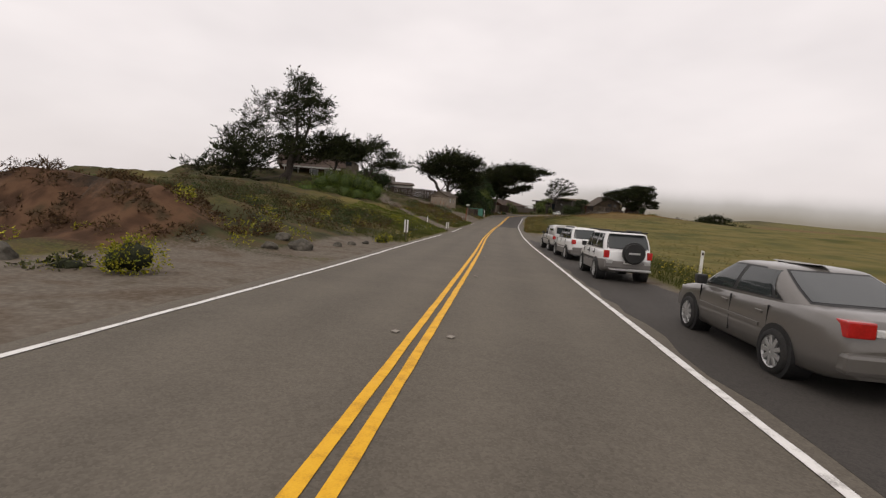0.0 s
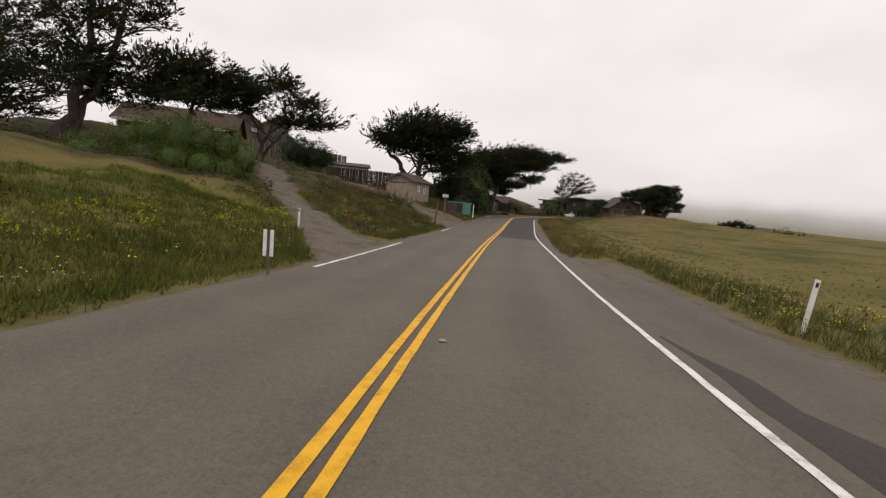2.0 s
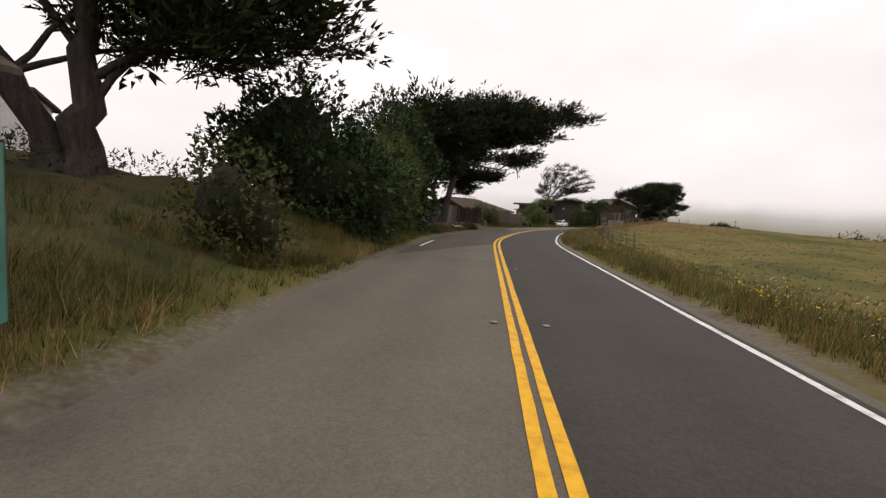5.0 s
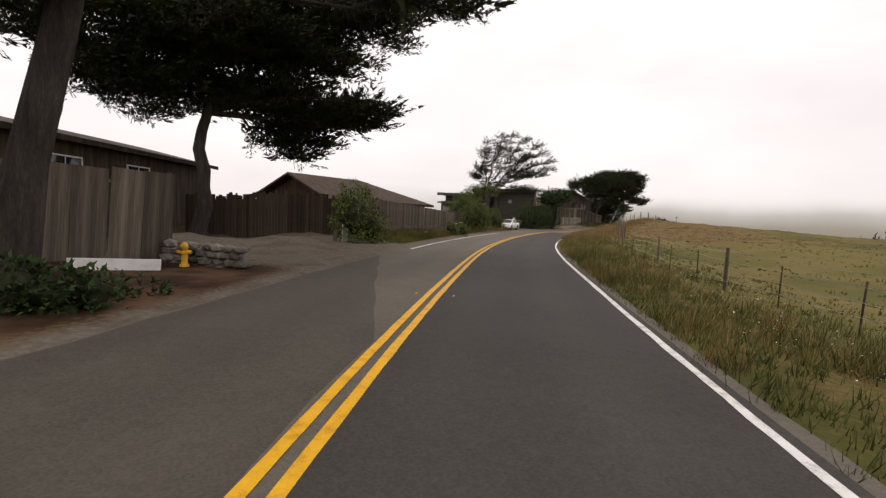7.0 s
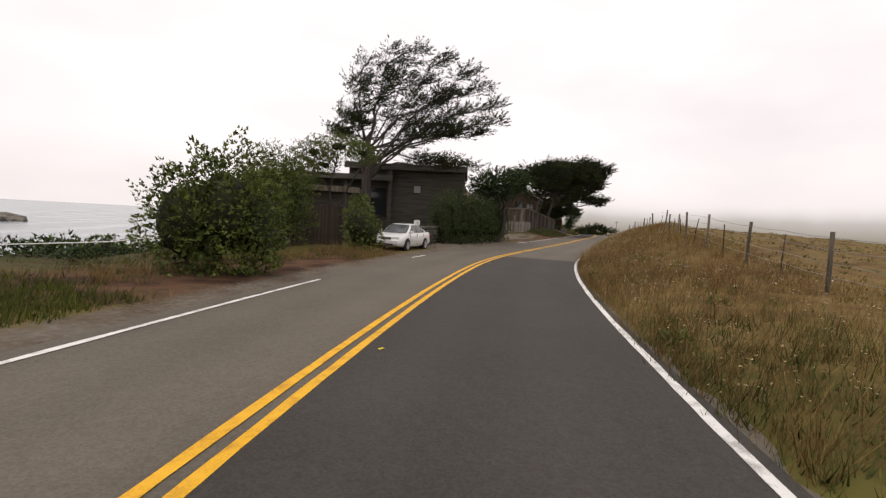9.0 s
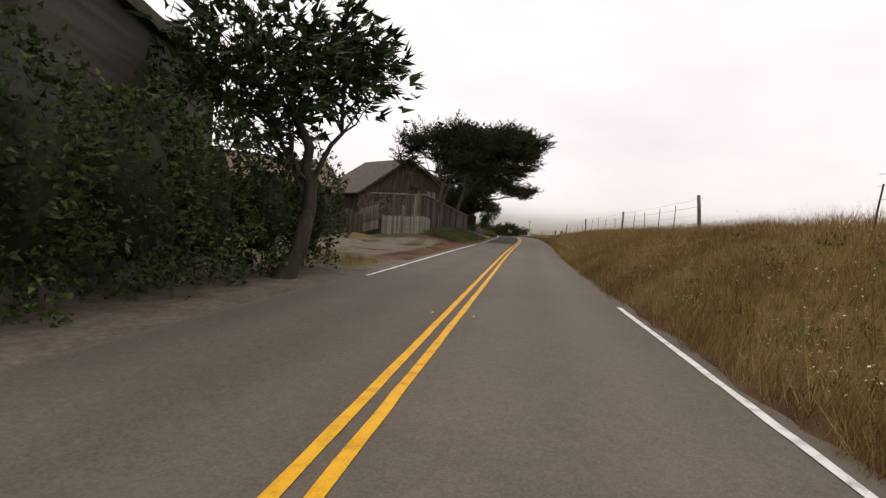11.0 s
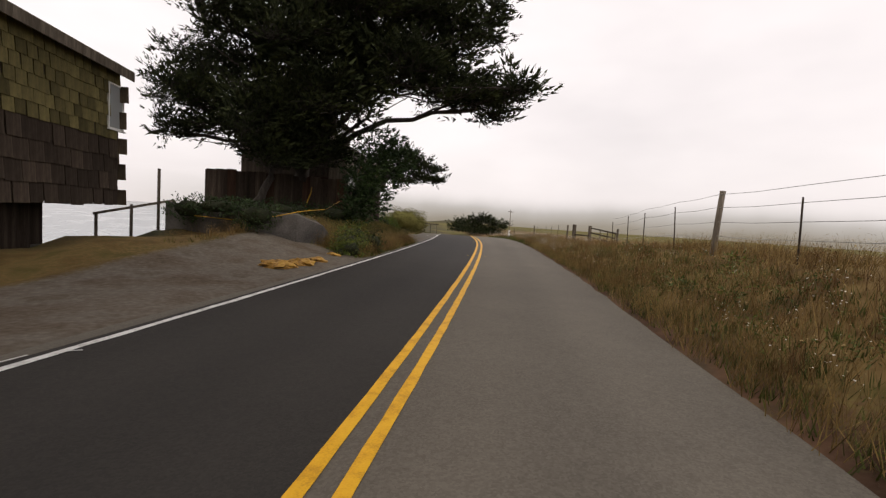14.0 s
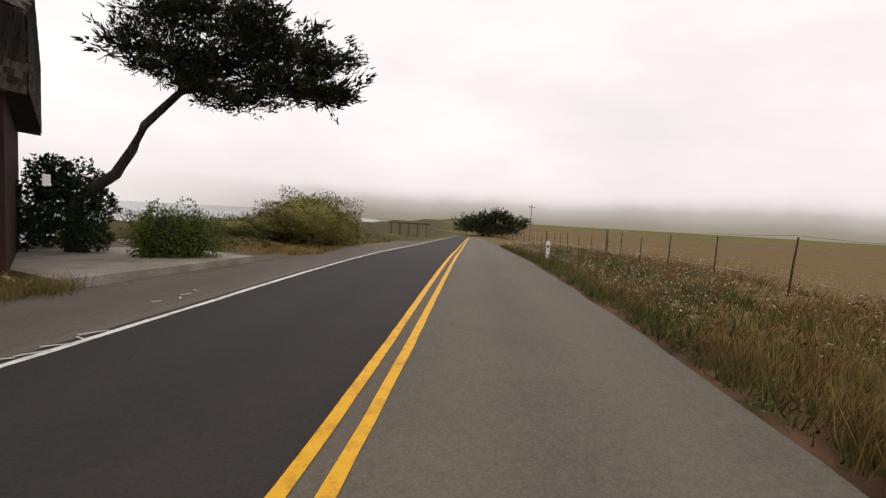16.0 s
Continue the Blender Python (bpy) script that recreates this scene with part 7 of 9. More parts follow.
part("plate", box(-.1, .1, -.03, -.01, -.14, .14, 0.004), M["white_paint"], nt)

# concrete pad and low wall beside the leaning tree
sb = bmesh.new()
top = [sb.verts.new((x, y, float(np.interp(to_road([x], [y])[0][0], RS, RP[:, 2])) - .10)) for x, y in ((86.2, 283.8), (90.8, 290.6), (86.6, 295.6), (81.6, 290.0))]
bot = [sb.verts.new((v.co.x, v.co.y, v.co.z - .3)) for v in top]
sb.faces.new(top)
for i in range(4):
    sb.faces.new((top[i], bot[i], bot[(i + 1) % 4], top[(i + 1) % 4]))
bmesh.ops.recalc_face_normals(sb, faces=sb.faces)
pd = thing("concrete_pad", pose(0, 0, 0), "cracked concrete parking pad beside the road", "slab")
part("slab", sb, M["concrete"], pd)
lw = thing("low_wall", pose(83.4, 292.0, ground_z(84.2, 290.4), 0, 0, 42), "low concrete wall at the back of the pad", "wall")
part("wall", box(-1.2, 4.0, 0, .25, -.4, .55, 0.03), M["concrete"], lw)
pg = thing("pergola", pose(115, 341.5, ground_z(115, 341.5), 0, 0, -28), "open timber frame of posts and beams", "pergola")
for k in range(5):
    part("post", box(k * 1.5 - .08, k * 1.5 + .08, 0, .16, -.3, 2.1, 0.01), M["board_grey"], pg)
for yb in (0, 1.8):
    part("beam", box(-.4, 6.5, yb, yb + .12, 2.1, 2.28, 0.01), M["board_grey"], pg)
for k in range(5):
    part("post", box(k * 1.5 - .08, k * 1.5 + .08, 1.8, 1.96, -.3, 2.1, 0.01), M["board_grey"], pg)
for k in range(9):
    part("rafter", box(k * .75 - .04, k * .75 + .04, -.4, 2.3, 2.28, 2.38, 0.006), M["board_grey"], pg)
wx = thing("marker_box", pose(104.6, 289.2, ground_z(104.6, 289.2), 0, 0, -30), "white marker post at the roadside", "post")
part("post", box(-.09, .09, -.05, .05, -.3, .95, 0.015), M["white_paint"], wx)
part("bar", box(-.06, .06, -.056, -.05, .6, .75), M["board_dark"], wx)
ut = thing("utility_pole", pose(171.5, 377.9, ground_z(171.5, 377.9)), "wooden utility pole with a crossarm", "pole")
part("pole", tubes("pole", [[(0, 0, -1, .17), (0, 0, 11.5, .11)]], M["board_grey"], 8), None, ut)
part("crossarm", box(-1.2, 1.2, -.06, .06, 10.6, 10.75, 0.01), M["board_grey"], ut)
for k in (-1.0, -.4, .4, 1.0):
    part("insulator", tubes("insulator", [[(k, 0, 10.75, .03), (k, 0, 10.9, .05), (k, 0, 10.95, .02)]], M["metal_grey"], 6), None, ut)


# ---- wire fence along the pasture ----
def wire_fence(s0, s1, d, label, seed, thick_every=5, h=1.35, step=3.1, odd=.15, stout=.085):
    rnd = random.Random(seed)
    a = road_at(s0, d(s0) if callable(d) else d)
    z0 = ground_z(a.x, a.y)
    root = thing("wire_fence", pose(a.x, a.y, z0), label, "fence")
    inv = Matrix.Translation((-a.x, -a.y, -z0))
    pts, s, k = [], s0, 0
    while s <= s1:
        dd = d(s) if callable(d) else d
        p = road_at(s, dd + rnd.uniform(-.15, .15))
        g = ground_z(p.x, p.y)
        wide = k % thick_every == 0
        r, hh = (stout if wide else .022), (h + .25 if wide else h + rnd.uniform(-.12, .08))
        lx, ly = rnd.gauss(0, .05) * hh, rnd.gauss(0, .05) * hh
        me = tubes("post", [[(p.x, p.y, g - .4, r), (p.x + lx * .5, p.y + ly * .5, g + hh * .5, r * .97), (p.x + lx, p.y + ly, g + hh, r * .9)]], M["board_grey" if wide else "board_dark"], 7)
        me.transform(inv)
        part("post", me, None, root)
        pts.append(np.array((p.x, p.y, g)))
        s += step * rnd.uniform(1 - odd, 1 + odd)
        k += 1
    for fr in (.35, .62, .9, 1.15):
        path = []
        for i, q in enumerate(pts):
            path.append((q[0], q[1], q[2] + fr * h * .95, .006))
            if i + 1 < len(pts):
                m2 = (q + pts[i + 1]) / 2
                path.append((m2[0], m2[1], m2[2] + fr * h * .95 - .03, .006))
        me = tubes("wire", [path], M["metal_grey"], 4)
        me.transform(inv)
        part("wire", me, None, root)
    return root


wire_fence(118, 168, 8.6, "leaning wire fence at the pasture edge", 61, 3, 1.15, 3.0, stout=.06)
wire_fence(171, 216, 9.5, "old post and wire fence on the bank", 62, 2, 1.2, 2.6, stout=.055)
wire_fence(225.5, 289, lambda q: float(np.interp(q, [222, 244, 259, 276, 296], [9.6, 9.0, 8.0, 7.1, 8.0])), "wire fence on thin stakes and stout posts", 63, 5, 1.55, 3.34, 0.0)
wire_fence(303.5, 400, 8.2, "wire fence along the lower pasture", 64, 6, 1.25, 3.0)
gt = thing("field_gate", pose(99.0, 267.6, ground_z(99.1, 269.5), 0, 0, 88), "old wooden field gate sagging between stout posts", "gate")
for a, w, h in ((0, .06, 1.5), (3.0, .1, 1.62), (4.9, .12, 1.66)):
    part("post", box(a - w, a + w, -w, w, -.6, h, 0.015), M["board_grey"], gt)
for k, zz in enumerate((.42, .8, 1.2)):
    ob = part("rail", box(0, 3.0, -.03, .03, -.055, .055, 0.008), M["board_grey"], gt)
    ob.matrix_basis = Matrix.Translation((0, -.04, zz - .1)) @ Matrix.Rotation(radians(-6.5), 4, "Y")
for x in (.3, 1.1, 1.9):
    part("upright", box(x - .04, x + .04, -.085, -.06, .1, 1.2 + .1 * x, 0.006), M["board_grey"], gt)
part("rail", box(3.0, 4.9, -.03, .03, .7, .82, 0.008), M["board_grey"], gt)

# ---- parked cars ----
def paint(name, c, rough=0.28, metal=0.0, coat=0.6):
    return material(name, [tuple(v * .92 for v in c), c, tuple(min(1, v * 1.05) for v in c)], 1.5, rough, 0.0, 30.0, metal=metal, spec=0.5, coat=coat)


M["car_grey"] = paint("grey_metallic_paint", (0.135, 0.126, 0.114), 0.30, 0.35)
M["car_white"] = paint("white_car_paint", (0.66, 0.66, 0.65))
M["car_silver"] = paint("grey_lower_cladding", (0.16, 0.15, 0.14), 0.5, 0.2, 0.0)
M["car_truck"] = paint("silver_white_paint", (0.50, 0.49, 0.47), 0.35, 0.1)
M["tyre"] = material("tyre_rubber", [(0.012, 0.012, 0.012), (0.022, 0.021, 0.02), (0.035, 0.033, 0.03)], 6, 0.85, 0.2, 40)
M["rim"] = material("alloy_rim", [(0.34, 0.34, 0.33), (0.48, 0.48, 0.47), (0.55, 0.55, 0.54)], 4, 0.35, 0.0, 30, metal=0.7)
M["black_trim"] = material("black_plastic_trim", [(0.012, 0.012, 0.012), (0.02, 0.02, 0.02), (0.03, 0.03, 0.03)], 5, 0.5, 0.0, 30)
M["lamp_red"] = material("red_lamp_lens", [(0.30, 0.008, 0.008), (0.42, 0.012, 0.012), (0.5, 0.02, 0.02)], 5, 0.15, 0.0, 30, spec=0.5, coat=0.5)
M["lamp_clear"] = material("clear_lamp_lens", [(0.4, 0.4, 0.39), (0.6, 0.6, 0.58), (0.7, 0.7, 0.68)], 8, 0.12, 0.0, 30, spec=0.6, coat=0.6)
M["lamp_amber"] = material("amber_lamp_lens", [(0.5, 0.16, 0.01), (0.6, 0.22, 0.02), (0.65, 0.26, 0.03)], 8, 0.15, 0.0, 30)
M["car_glass"] = glass_dark("car_window_glass", (0.03, 0.036, 0.036))


def loft(stations, rings, cap=True):
    """Rings of (y, z) at the stations' x, joined into one skin."""
    n = len(rings[0])
    v, f = [], []
    for x, r in zip(stations, rings):
        v += [(x + (p[2] if len(p) > 2 else 0), p[0], p[1]) for p in r]
    for i in range(len(stations) - 1):
        for k in range(n):
            a, b = i * n + k, i * n + (k + 1) % n
            f.append((a, b, b + n, a + n))
    if cap:
        f.append(tuple(range(n))[::-1])
        f.append(tuple((len(stations) - 1) * n + k for k in range(n)))
    return v, f


def skin(name, v, f, mat, sub=0):
    me = bpy.data.meshes.new(name)
    me.from_pydata(v, [], f)
    bm = bmesh.new()
    bm.from_mesh(me)
    bmesh.ops.recalc_face_normals(bm, faces=bm.faces)
    for fc in bm.faces:
        fc.smooth = len(fc.verts) == 4
    bm.to_mesh(me)
    bm.free()
    me.materials.append(mat)
    return me


def wheel(parent, x, y, r, spokes, side, w=0.2):
    """Tyre, rim and spokes; side: +1 left, -1 right."""
    ty = []
    for dy, rr in ((-w / 2, r * .72), (-w / 2 + .01, r * .93), (-w / 2 + .05, r), (w / 2 - .05, r), (w / 2 - .01, r * .93), (w / 2, r * .72)):
        ty.append([(dy, rr)])
    bm = bmesh.new()
    n = 28
    rows = [[bm.verts.new((rr * math.cos(2 * math.pi * k / n), dy, rr * math.sin(2 * math.pi * k / n))) for k in range(n)] for ((dy, rr),) in ty]
    for a, b in zip(rows[:-1], rows[1:]):
        for k in range(n):
            bm.faces.new((a[k], a[(k + 1) % n], b[(k + 1) % n], b[k])).smooth = True
    wh = part("wheel", bm, M["tyre"], parent)
    wh.matrix_basis = Matrix.Translation((x, y, r))
    bm = bmesh.new()
    o = side * (w / 2 - .015)
    c = [bm.verts.new((r * .72 * math.cos(2 * math.pi * k / n), o, r * .72 * math.sin(2 * math.pi * k / n))) for k in range(n)]
    i2 = [bm.verts.new((r * .64 * math.cos(2 * math.pi * k / n), o - side * .02, r * .64 * math.sin(2 * math.pi * k / n))) for k in range(n)]
    i3 = [bm.verts.new((r * .62 * math.cos(2 * math.pi * k / n), o - side * .07, r * .62 * math.sin(2 * math.pi * k / n))) for k in range(n)]
    for a, b in ((c, i2), (i2, i3)):
        for k in range(n):
            bm.faces.new((a[k], a[(k + 1) % n], b[(k + 1) % n], b[k]))
    for k in range(spokes):
        m = Matrix.Rotation(2 * math.pi * k / spokes, 4, "Y")
        bm_box(bm, r * .08, r * .66, o - .035 if side > 0 else o - .005, o + .005 if side > 0 else o + .035, -.03, .03, 0.006, m)
    bm_box(bm, -.055, .055, min(o, o - side * .04), max(o, o - side * .04), -.055, .055, 0.012)
    part("rim", bm, M["rim"], wh)
    bm = bmesh.new()
    d = [bm.verts.new((r * .63 * math.cos(2 * math.pi * k / n), o - side * .068, r * .63 * math.sin(2 * math.pi * k / n))) for k in range(n)]
    bm.faces.new(d)
    part("hub_plate", bm, M["black_trim"], wh)
    return wh


def car(m, label, p):
    """A car, x forwards and z up from the ground. p: its measures."""
    root = thing(p["name"], m, label, "car", p.get("group", ""))
    L, Wd, r = p["L"], p["W"] / 2, p["r"]
    body = M[p["paint"]]
    x0, x1 = -L / 2, L / 2
    xs = (x0 + x1) / 2 + L / 2 * np.sin(np.linspace(-1, 1, 40) * math.pi / 2) ** 1.0
    rings = []
    for x in xs:
        u = (x - x0) / L
        top = float(np.interp(x, *zip(*p["top"])))
        end = .74 + .26 * (1 - abs(2 * u - 1) ** 9) ** .5
        w = Wd * end
        bot = p["sill"] + (0.10 * abs(2 * u - 1) ** 8)
        h = top - bot
        half = [(0, bot), (w * .86, bot), (w * .95, bot + .05), (w * .99, bot + h * .28), (w, bot + h * .55), (w * .985, bot + h * .78), (w * .95, top - .045), (w * .88, top - .008), (w * .5, top + .014), (0, top + .018)]
        rings.append([(a, b) for a, b in half] + [(-a, b) for a, b in half[-2:0:-1]])
    v, f = loft(xs, rings)
    me = skin("body", v, f, body)
    if p.get("two_tone"):
        me.materials.append(M[p["cladding"]])
        n = len(rings[0])
        for q in me.polygons:
            if len(q.vertices) == 4:
                k = min(i % n for i in q.vertices) if max(i % n for i in q.vertices) - min(i % n for i in q.vertices) == 1 else n - 1
                q.material_index = int(k < p["two_tone"] or k >= n - p["two_tone"])
    part("body", me, None, root)
    # cabin: rounded plan sections from the belt to a crowned roof
    foot_f, roof_f, roof_r, foot_r = p["glass"]          # (x, z) of the windscreen's foot and top, the rear window's top and foot
    wb, wr, pw = Wd * .925, Wd * p.get("roof_w", .72), 9.0

    def level(t):
        xf, xr = foot_f[0] + (roof_f[0] - foot_f[0]) * t, foot_r[0] + (roof_r[0] - foot_r[0]) * t
        z = (foot_f[1] + (roof_f[1] - foot_f[1]) * t, foot_r[1] + (roof_r[1] - foot_r[1]) * t)
        return (xf + xr) / 2, (xf - xr) / 2, wb + (wr - wb) * t + .035 * math.sin(math.pi * t), z

    def height_at(x, c, hl, z):
        u = min(1, max(0, (c + hl - x) / (2 * hl)))
        return z[0] + (z[1] - z[0]) * u

    secs = [(t, 0.0, 0.0) for t in (-.06, .1, .3, .5, .7, .85, .95, 1.0)] + [(1.0, .05, .022), (1.0, .14, .042), (1.0, .3, .06), (1.0, .6, .072)]
    cv, cf, N = [], [], 48
    for t, inset, up in secs:
        c, hl, hw, z = level(t)
        hl, hw = hl - inset * (1.6 if inset < .2 else 1.9), hw - inset * (1.0 if inset < .5 else .85)
        for k in range(N):
            ca, sa = math.cos(2 * math.pi * k / N), math.sin(2 * math.pi * k / N)
            x, y = c + hl * math.copysign(abs(ca) ** (2 / pw), ca), hw * math.copysign(abs(sa) ** (2 / pw), sa)
            cv.append((x, y, height_at(x, c, hl, z) + up))
    for i in range(len(secs) - 1):
        for k in range(N):
            cf.append((i * N + k, i * N + (k + 1) % N, (i + 1) * N + (k + 1) % N, (i + 1) * N + k))
    cf.append(tuple((len(secs) - 1) * N + k for k in range(N)))
    part("cabin", skin("cabin", cv, cf, body), None, root)

    def pane(name, xs0, xs1, t0, t1, off, mat, side):
        """A pane on the cabin's side between lines given by their x at the belt and at the roof."""
        gv, gf, nu, nt = [], [], 9, 6
        for j in range(nt):
            t = t0 + (t1 - t0) * j / (nt - 1)
            c, hl, hw, z = level(t)
            for i in range(nu):
                u = i / (nu - 1)
                x = (xs0[0] + (xs0[1] - xs0[0]) * t) * (1 - u) + (xs1[0] + (xs1[1] - xs1[0]) * t) * u
                y = hw * max(0.02, 1 - min(.98, abs((x - c) / hl)) ** pw) ** (1 / pw)
                gv.append((x, side * (y + off), height_at(x, c, hl, z)))
        for j in range(nt - 1):
            for i in range(nu - 1):
                gf.append((j * nu + i, j * nu + i + 1, (j + 1) * nu + i + 1, (j + 1) * nu + i))
        return part(name, skin(name, gv, gf, M[mat]), None, root)

    def screen(name, end, t0, t1, reach, off, mat):
        """A pane across the front (end 1) or the back (end -1) of the cabin."""
        gv, gf, nu, nt = [], [], 13, 6
        for j in range(nt):
            t = t0 + (t1 - t0) * j / (nt - 1)
            c, hl, hw, z = level(t)
            for i in range(nu):
                y = hw * reach * (-1 + 2 * i / (nu - 1))
                x = c + end * hl * (1 - abs(y / hw) ** pw) ** (1 / pw)
                gv.append((x + end * off, y, (z[0] if end > 0 else z[1]) + off * .6))
        for j in range(nt - 1):
            for i in range(nu - 1):
                gf.append((j * nu + i, j * nu + i + 1, (j + 1) * nu + i + 1, (j + 1) * nu + i))
        return part(name, skin(name, gv, gf, M[mat]), None, root)

    fx = (foot_f[0] - .30, roof_f[0] - .10)
    rx = (foot_r[0] + p.get("c_foot", .25) + p.get("c_w", .3) / 2, roof_r[0] + p.get("c_roof", .22) + p.get("c_w", .3) / 2)
    cuts = [(fx, 0.0)] + [((c[0], c[1]), c[2]) for c in p["pillars"]] + [(rx, 0.0)]
    for sgn in (1, -1):
        if all(c[3] for c in p["pillars"]):
            pane("window_seal", (fx[0] + .03, fx[1] + .03), (rx[0] - .03, rx[1] - .03), .02, .97, .004, "black_trim", sgn)
        for (qa, wa), (qb, wb2) in zip(cuts[:-1], cuts[1:]):
            a2, b3 = (qa[0] - wa / 2, qa[1] - wa / 2), (qb[0] + wb2 / 2, qb[1] + wb2 / 2)
            if not all(c[3] for c in p["pillars"]):
                pane("window_seal", (a2[0] + .02, a2[1] + .02), (b3[0] - .02, b3[1] - .02), .05, .96, .004, "black_trim", sgn)
            pane("side_window", a2, b3, .07, .92, .009, "car_glass", sgn)
    screen("window_seal", 1, .0, .99, .88, .004, "black_trim")
    screen("windscreen", 1, .04, .95, .85, .009, "car_glass")
    screen("window_seal", -1, .06, .97, .86, .004, "black_trim")
    screen("rear_window", -1, .12, .92, .82, .009, "car_glass")
    # wheels, and solid black discs standing in for the shaded wheel openings
    for wx in (p["wf"], p["wr"]):
        for sgn in (1, -1):
            b = bmesh.new()
            bmesh.ops.create_cone(b, cap_ends=True, segments=28, radius1=r + .065, radius2=r + .065, depth=.3, matrix=Matrix.Translation((wx, sgn * (Wd - .142), r + .01)) @ Matrix.Rotation(radians(90), 4, "X"))
            part("arch_shade_disc", b, M["black_trim"], root)
            wheel(root, wx, sgn * (Wd - .05), r, p.get("spokes", 7), sgn)
    # lower trim, bumpers, doors
    if p.get("cladding"):
        for sgn in (1, -1):
            b = bmesh.new()
            bm_box(b, p["wr"] + r + .07, p["wf"] - r - .07, sgn * (Wd + .004) - .02, sgn * (Wd + .004) + .012, p["sill"] + .02, p["sill"] + .30, 0.012)
            part("side_cladding", b, M[p["cladding"]], root)
    for sgn in (1, -1):
        b = bmesh.new()
        bm_box(b, p["wr"] + r + .1, p["wf"] - r - .1, sgn * (Wd + .002) - .012, sgn * (Wd + .002) + .014, p["sill"] + .36, p["sill"] + .41, 0.006)
        part("side_moulding", b, M[p.get("moulding", "black_trim")], root)
        for dx in p["doors"]:
            b = bmesh.new()
            bm_box(b, dx - .003, dx + .003, sgn * Wd * .985 - .012, sgn * (Wd + .001), p["sill"] + .12, p["belt"] - .03)
            part("door_gap", b, M["black_trim"], root)
        for dx in p["handles"]:
            b = bmesh.new()
            bm_box(b, dx - .09, dx + .09, sgn * (Wd * .985) - .02, sgn * (Wd * .985) + .03, p["belt"] - .17, p["belt"] - .13, 0.008)
            part("door_handle", b, M[p.get("handle", p["paint"])], root)
        b = bmesh.new()
        mx = foot_f[0] - .38
        bm_box(b, mx - .08, mx + .08, sgn * (Wd + .09) - .11, sgn * (Wd + .09) + .06, p["belt"] + .0, p["belt"] + .17, 0.035)
        part("mirror", b, M[p.get("mirror", "black_trim")], root)
    for end, zz in ((x0, p["bump"]), (x1, p["bump"])):
        sg = 1 if end > 0 else -1
        b = bmesh.new()
        bm_box(b, end - .16, end + .05 if sg > 0 else end + .16, -Wd * .86, Wd * .86, zz - .13, zz + .11, 0.05) if sg > 0 else bm_box(b, end - .06, end + .16, -Wd * .86, Wd * .86, zz - .13, zz + .11, 0.05)
        part("bumper", b, M[p.get("bumper", p["paint"])], root)
    for (xa, xb, ya, yb, za, zb, mt, nm) in p["extra"]:
        for sgn in ((1, -1) if ya > 0.02 else (1,)):
            b = bmesh.new()
            bm_box(b, xa, xb, *(sorted((sgn * ya, sgn * yb))), za, zb, min(.02, (zb - za) * .25))
            ob = part(nm, b, M[mt], root)
    b = bmesh.new()
    bm_box(b, x0 - .075, x0 - .06, -.155, .155, p["plate"] - .075, p["plate"] + .075, 0.004)
    pl = part("number_plate", b, M["white_paint"], root)
    part("bar", box(x0 - .079, x0 - .075, -.11, .11, p["plate"] - .025, p["plate"] + .025), M["board_dark"], pl)
    return root


def car_pose(rear, front, half, left_side=True):
    """From the ground points of the two wheels on the side nearest the road: the pose of the car's middle."""
    d = Vector((front[0] - rear[0], front[1] - rear[1])).normalized()
    n = Vector((d.y, -d.x)) if left_side else Vector((-d.y, d.x))
    return (rear[0] + front[0]) / 2 + n.x * half, (rear[1] + front[1]) / 2 + n.y * half, math.degrees(math.atan2(d.y, d.x))


def park(rear, front, half, p, label, left_side=True):
    x, y, a = car_pose(rear, front, half, left_side)
    s, d = to_road([x], [y])
    za, zb = (float(np.interp(s[0] + k, RS, RP[:, 2])) for k in (-1.3, 1.3))
    sgn = math.cos(radians(a - 90 - road_dir(s[0])))
    z = (za + zb) / 2 + .004
    return car(pose(x, y, z, 0, -math.degrees(math.atan2(zb - za, 2.6)) * sgn, a), label, p)


SEDAN = dict(name="sedan", group="cars on the shoulder", L=4.44, W=1.72, r=.305, paint="car_grey", sill=.2, belt=.92, bump=.48, wf=1.40, wr=-1.22, plate=.80,
             top=[(-2.22, .62), (-2.17, .93), (-1.9, 1.0), (-1.35, 1.0), (0, .95), (.9, .93), (1.3, .90), (1.9, .80), (2.15, .68), (2.22, .52)],
             glass=[(1.28, .92), (.42, 1.40), (-.75, 1.40), (-1.62, .99)], pillars=[(.02, -.05, .10, 1), (-1.0, -.72, .08, 1)], c_foot=.3, c_roof=.18, c_w=.30,
             doors=[1.02, 0.0, -.98], handles=[.18, -.78], spokes=9, moulding="car_grey",
             extra=[(-2.235, -2.02, .44, .735, .76, .95, "lamp_red", "tail_light"), (-2.24, -2.2, .34, .44, .79, .88, "lamp_clear", "reversing_light"), (2.08, 2.2, .42, .70, .62, .74, "lamp_clear", "headlight"),
                    (-2.27, -2.2, -.5, .01, .52, .56, "rim", "bumper_strip"), (-2.26, -2.2, -.34, .01, .93, .96, "rim", "boot_trim")])
park((3.85, 6.3), (3.80, 8.9), .77, SEDAN, "dark grey four-door saloon parked on the shoulder")

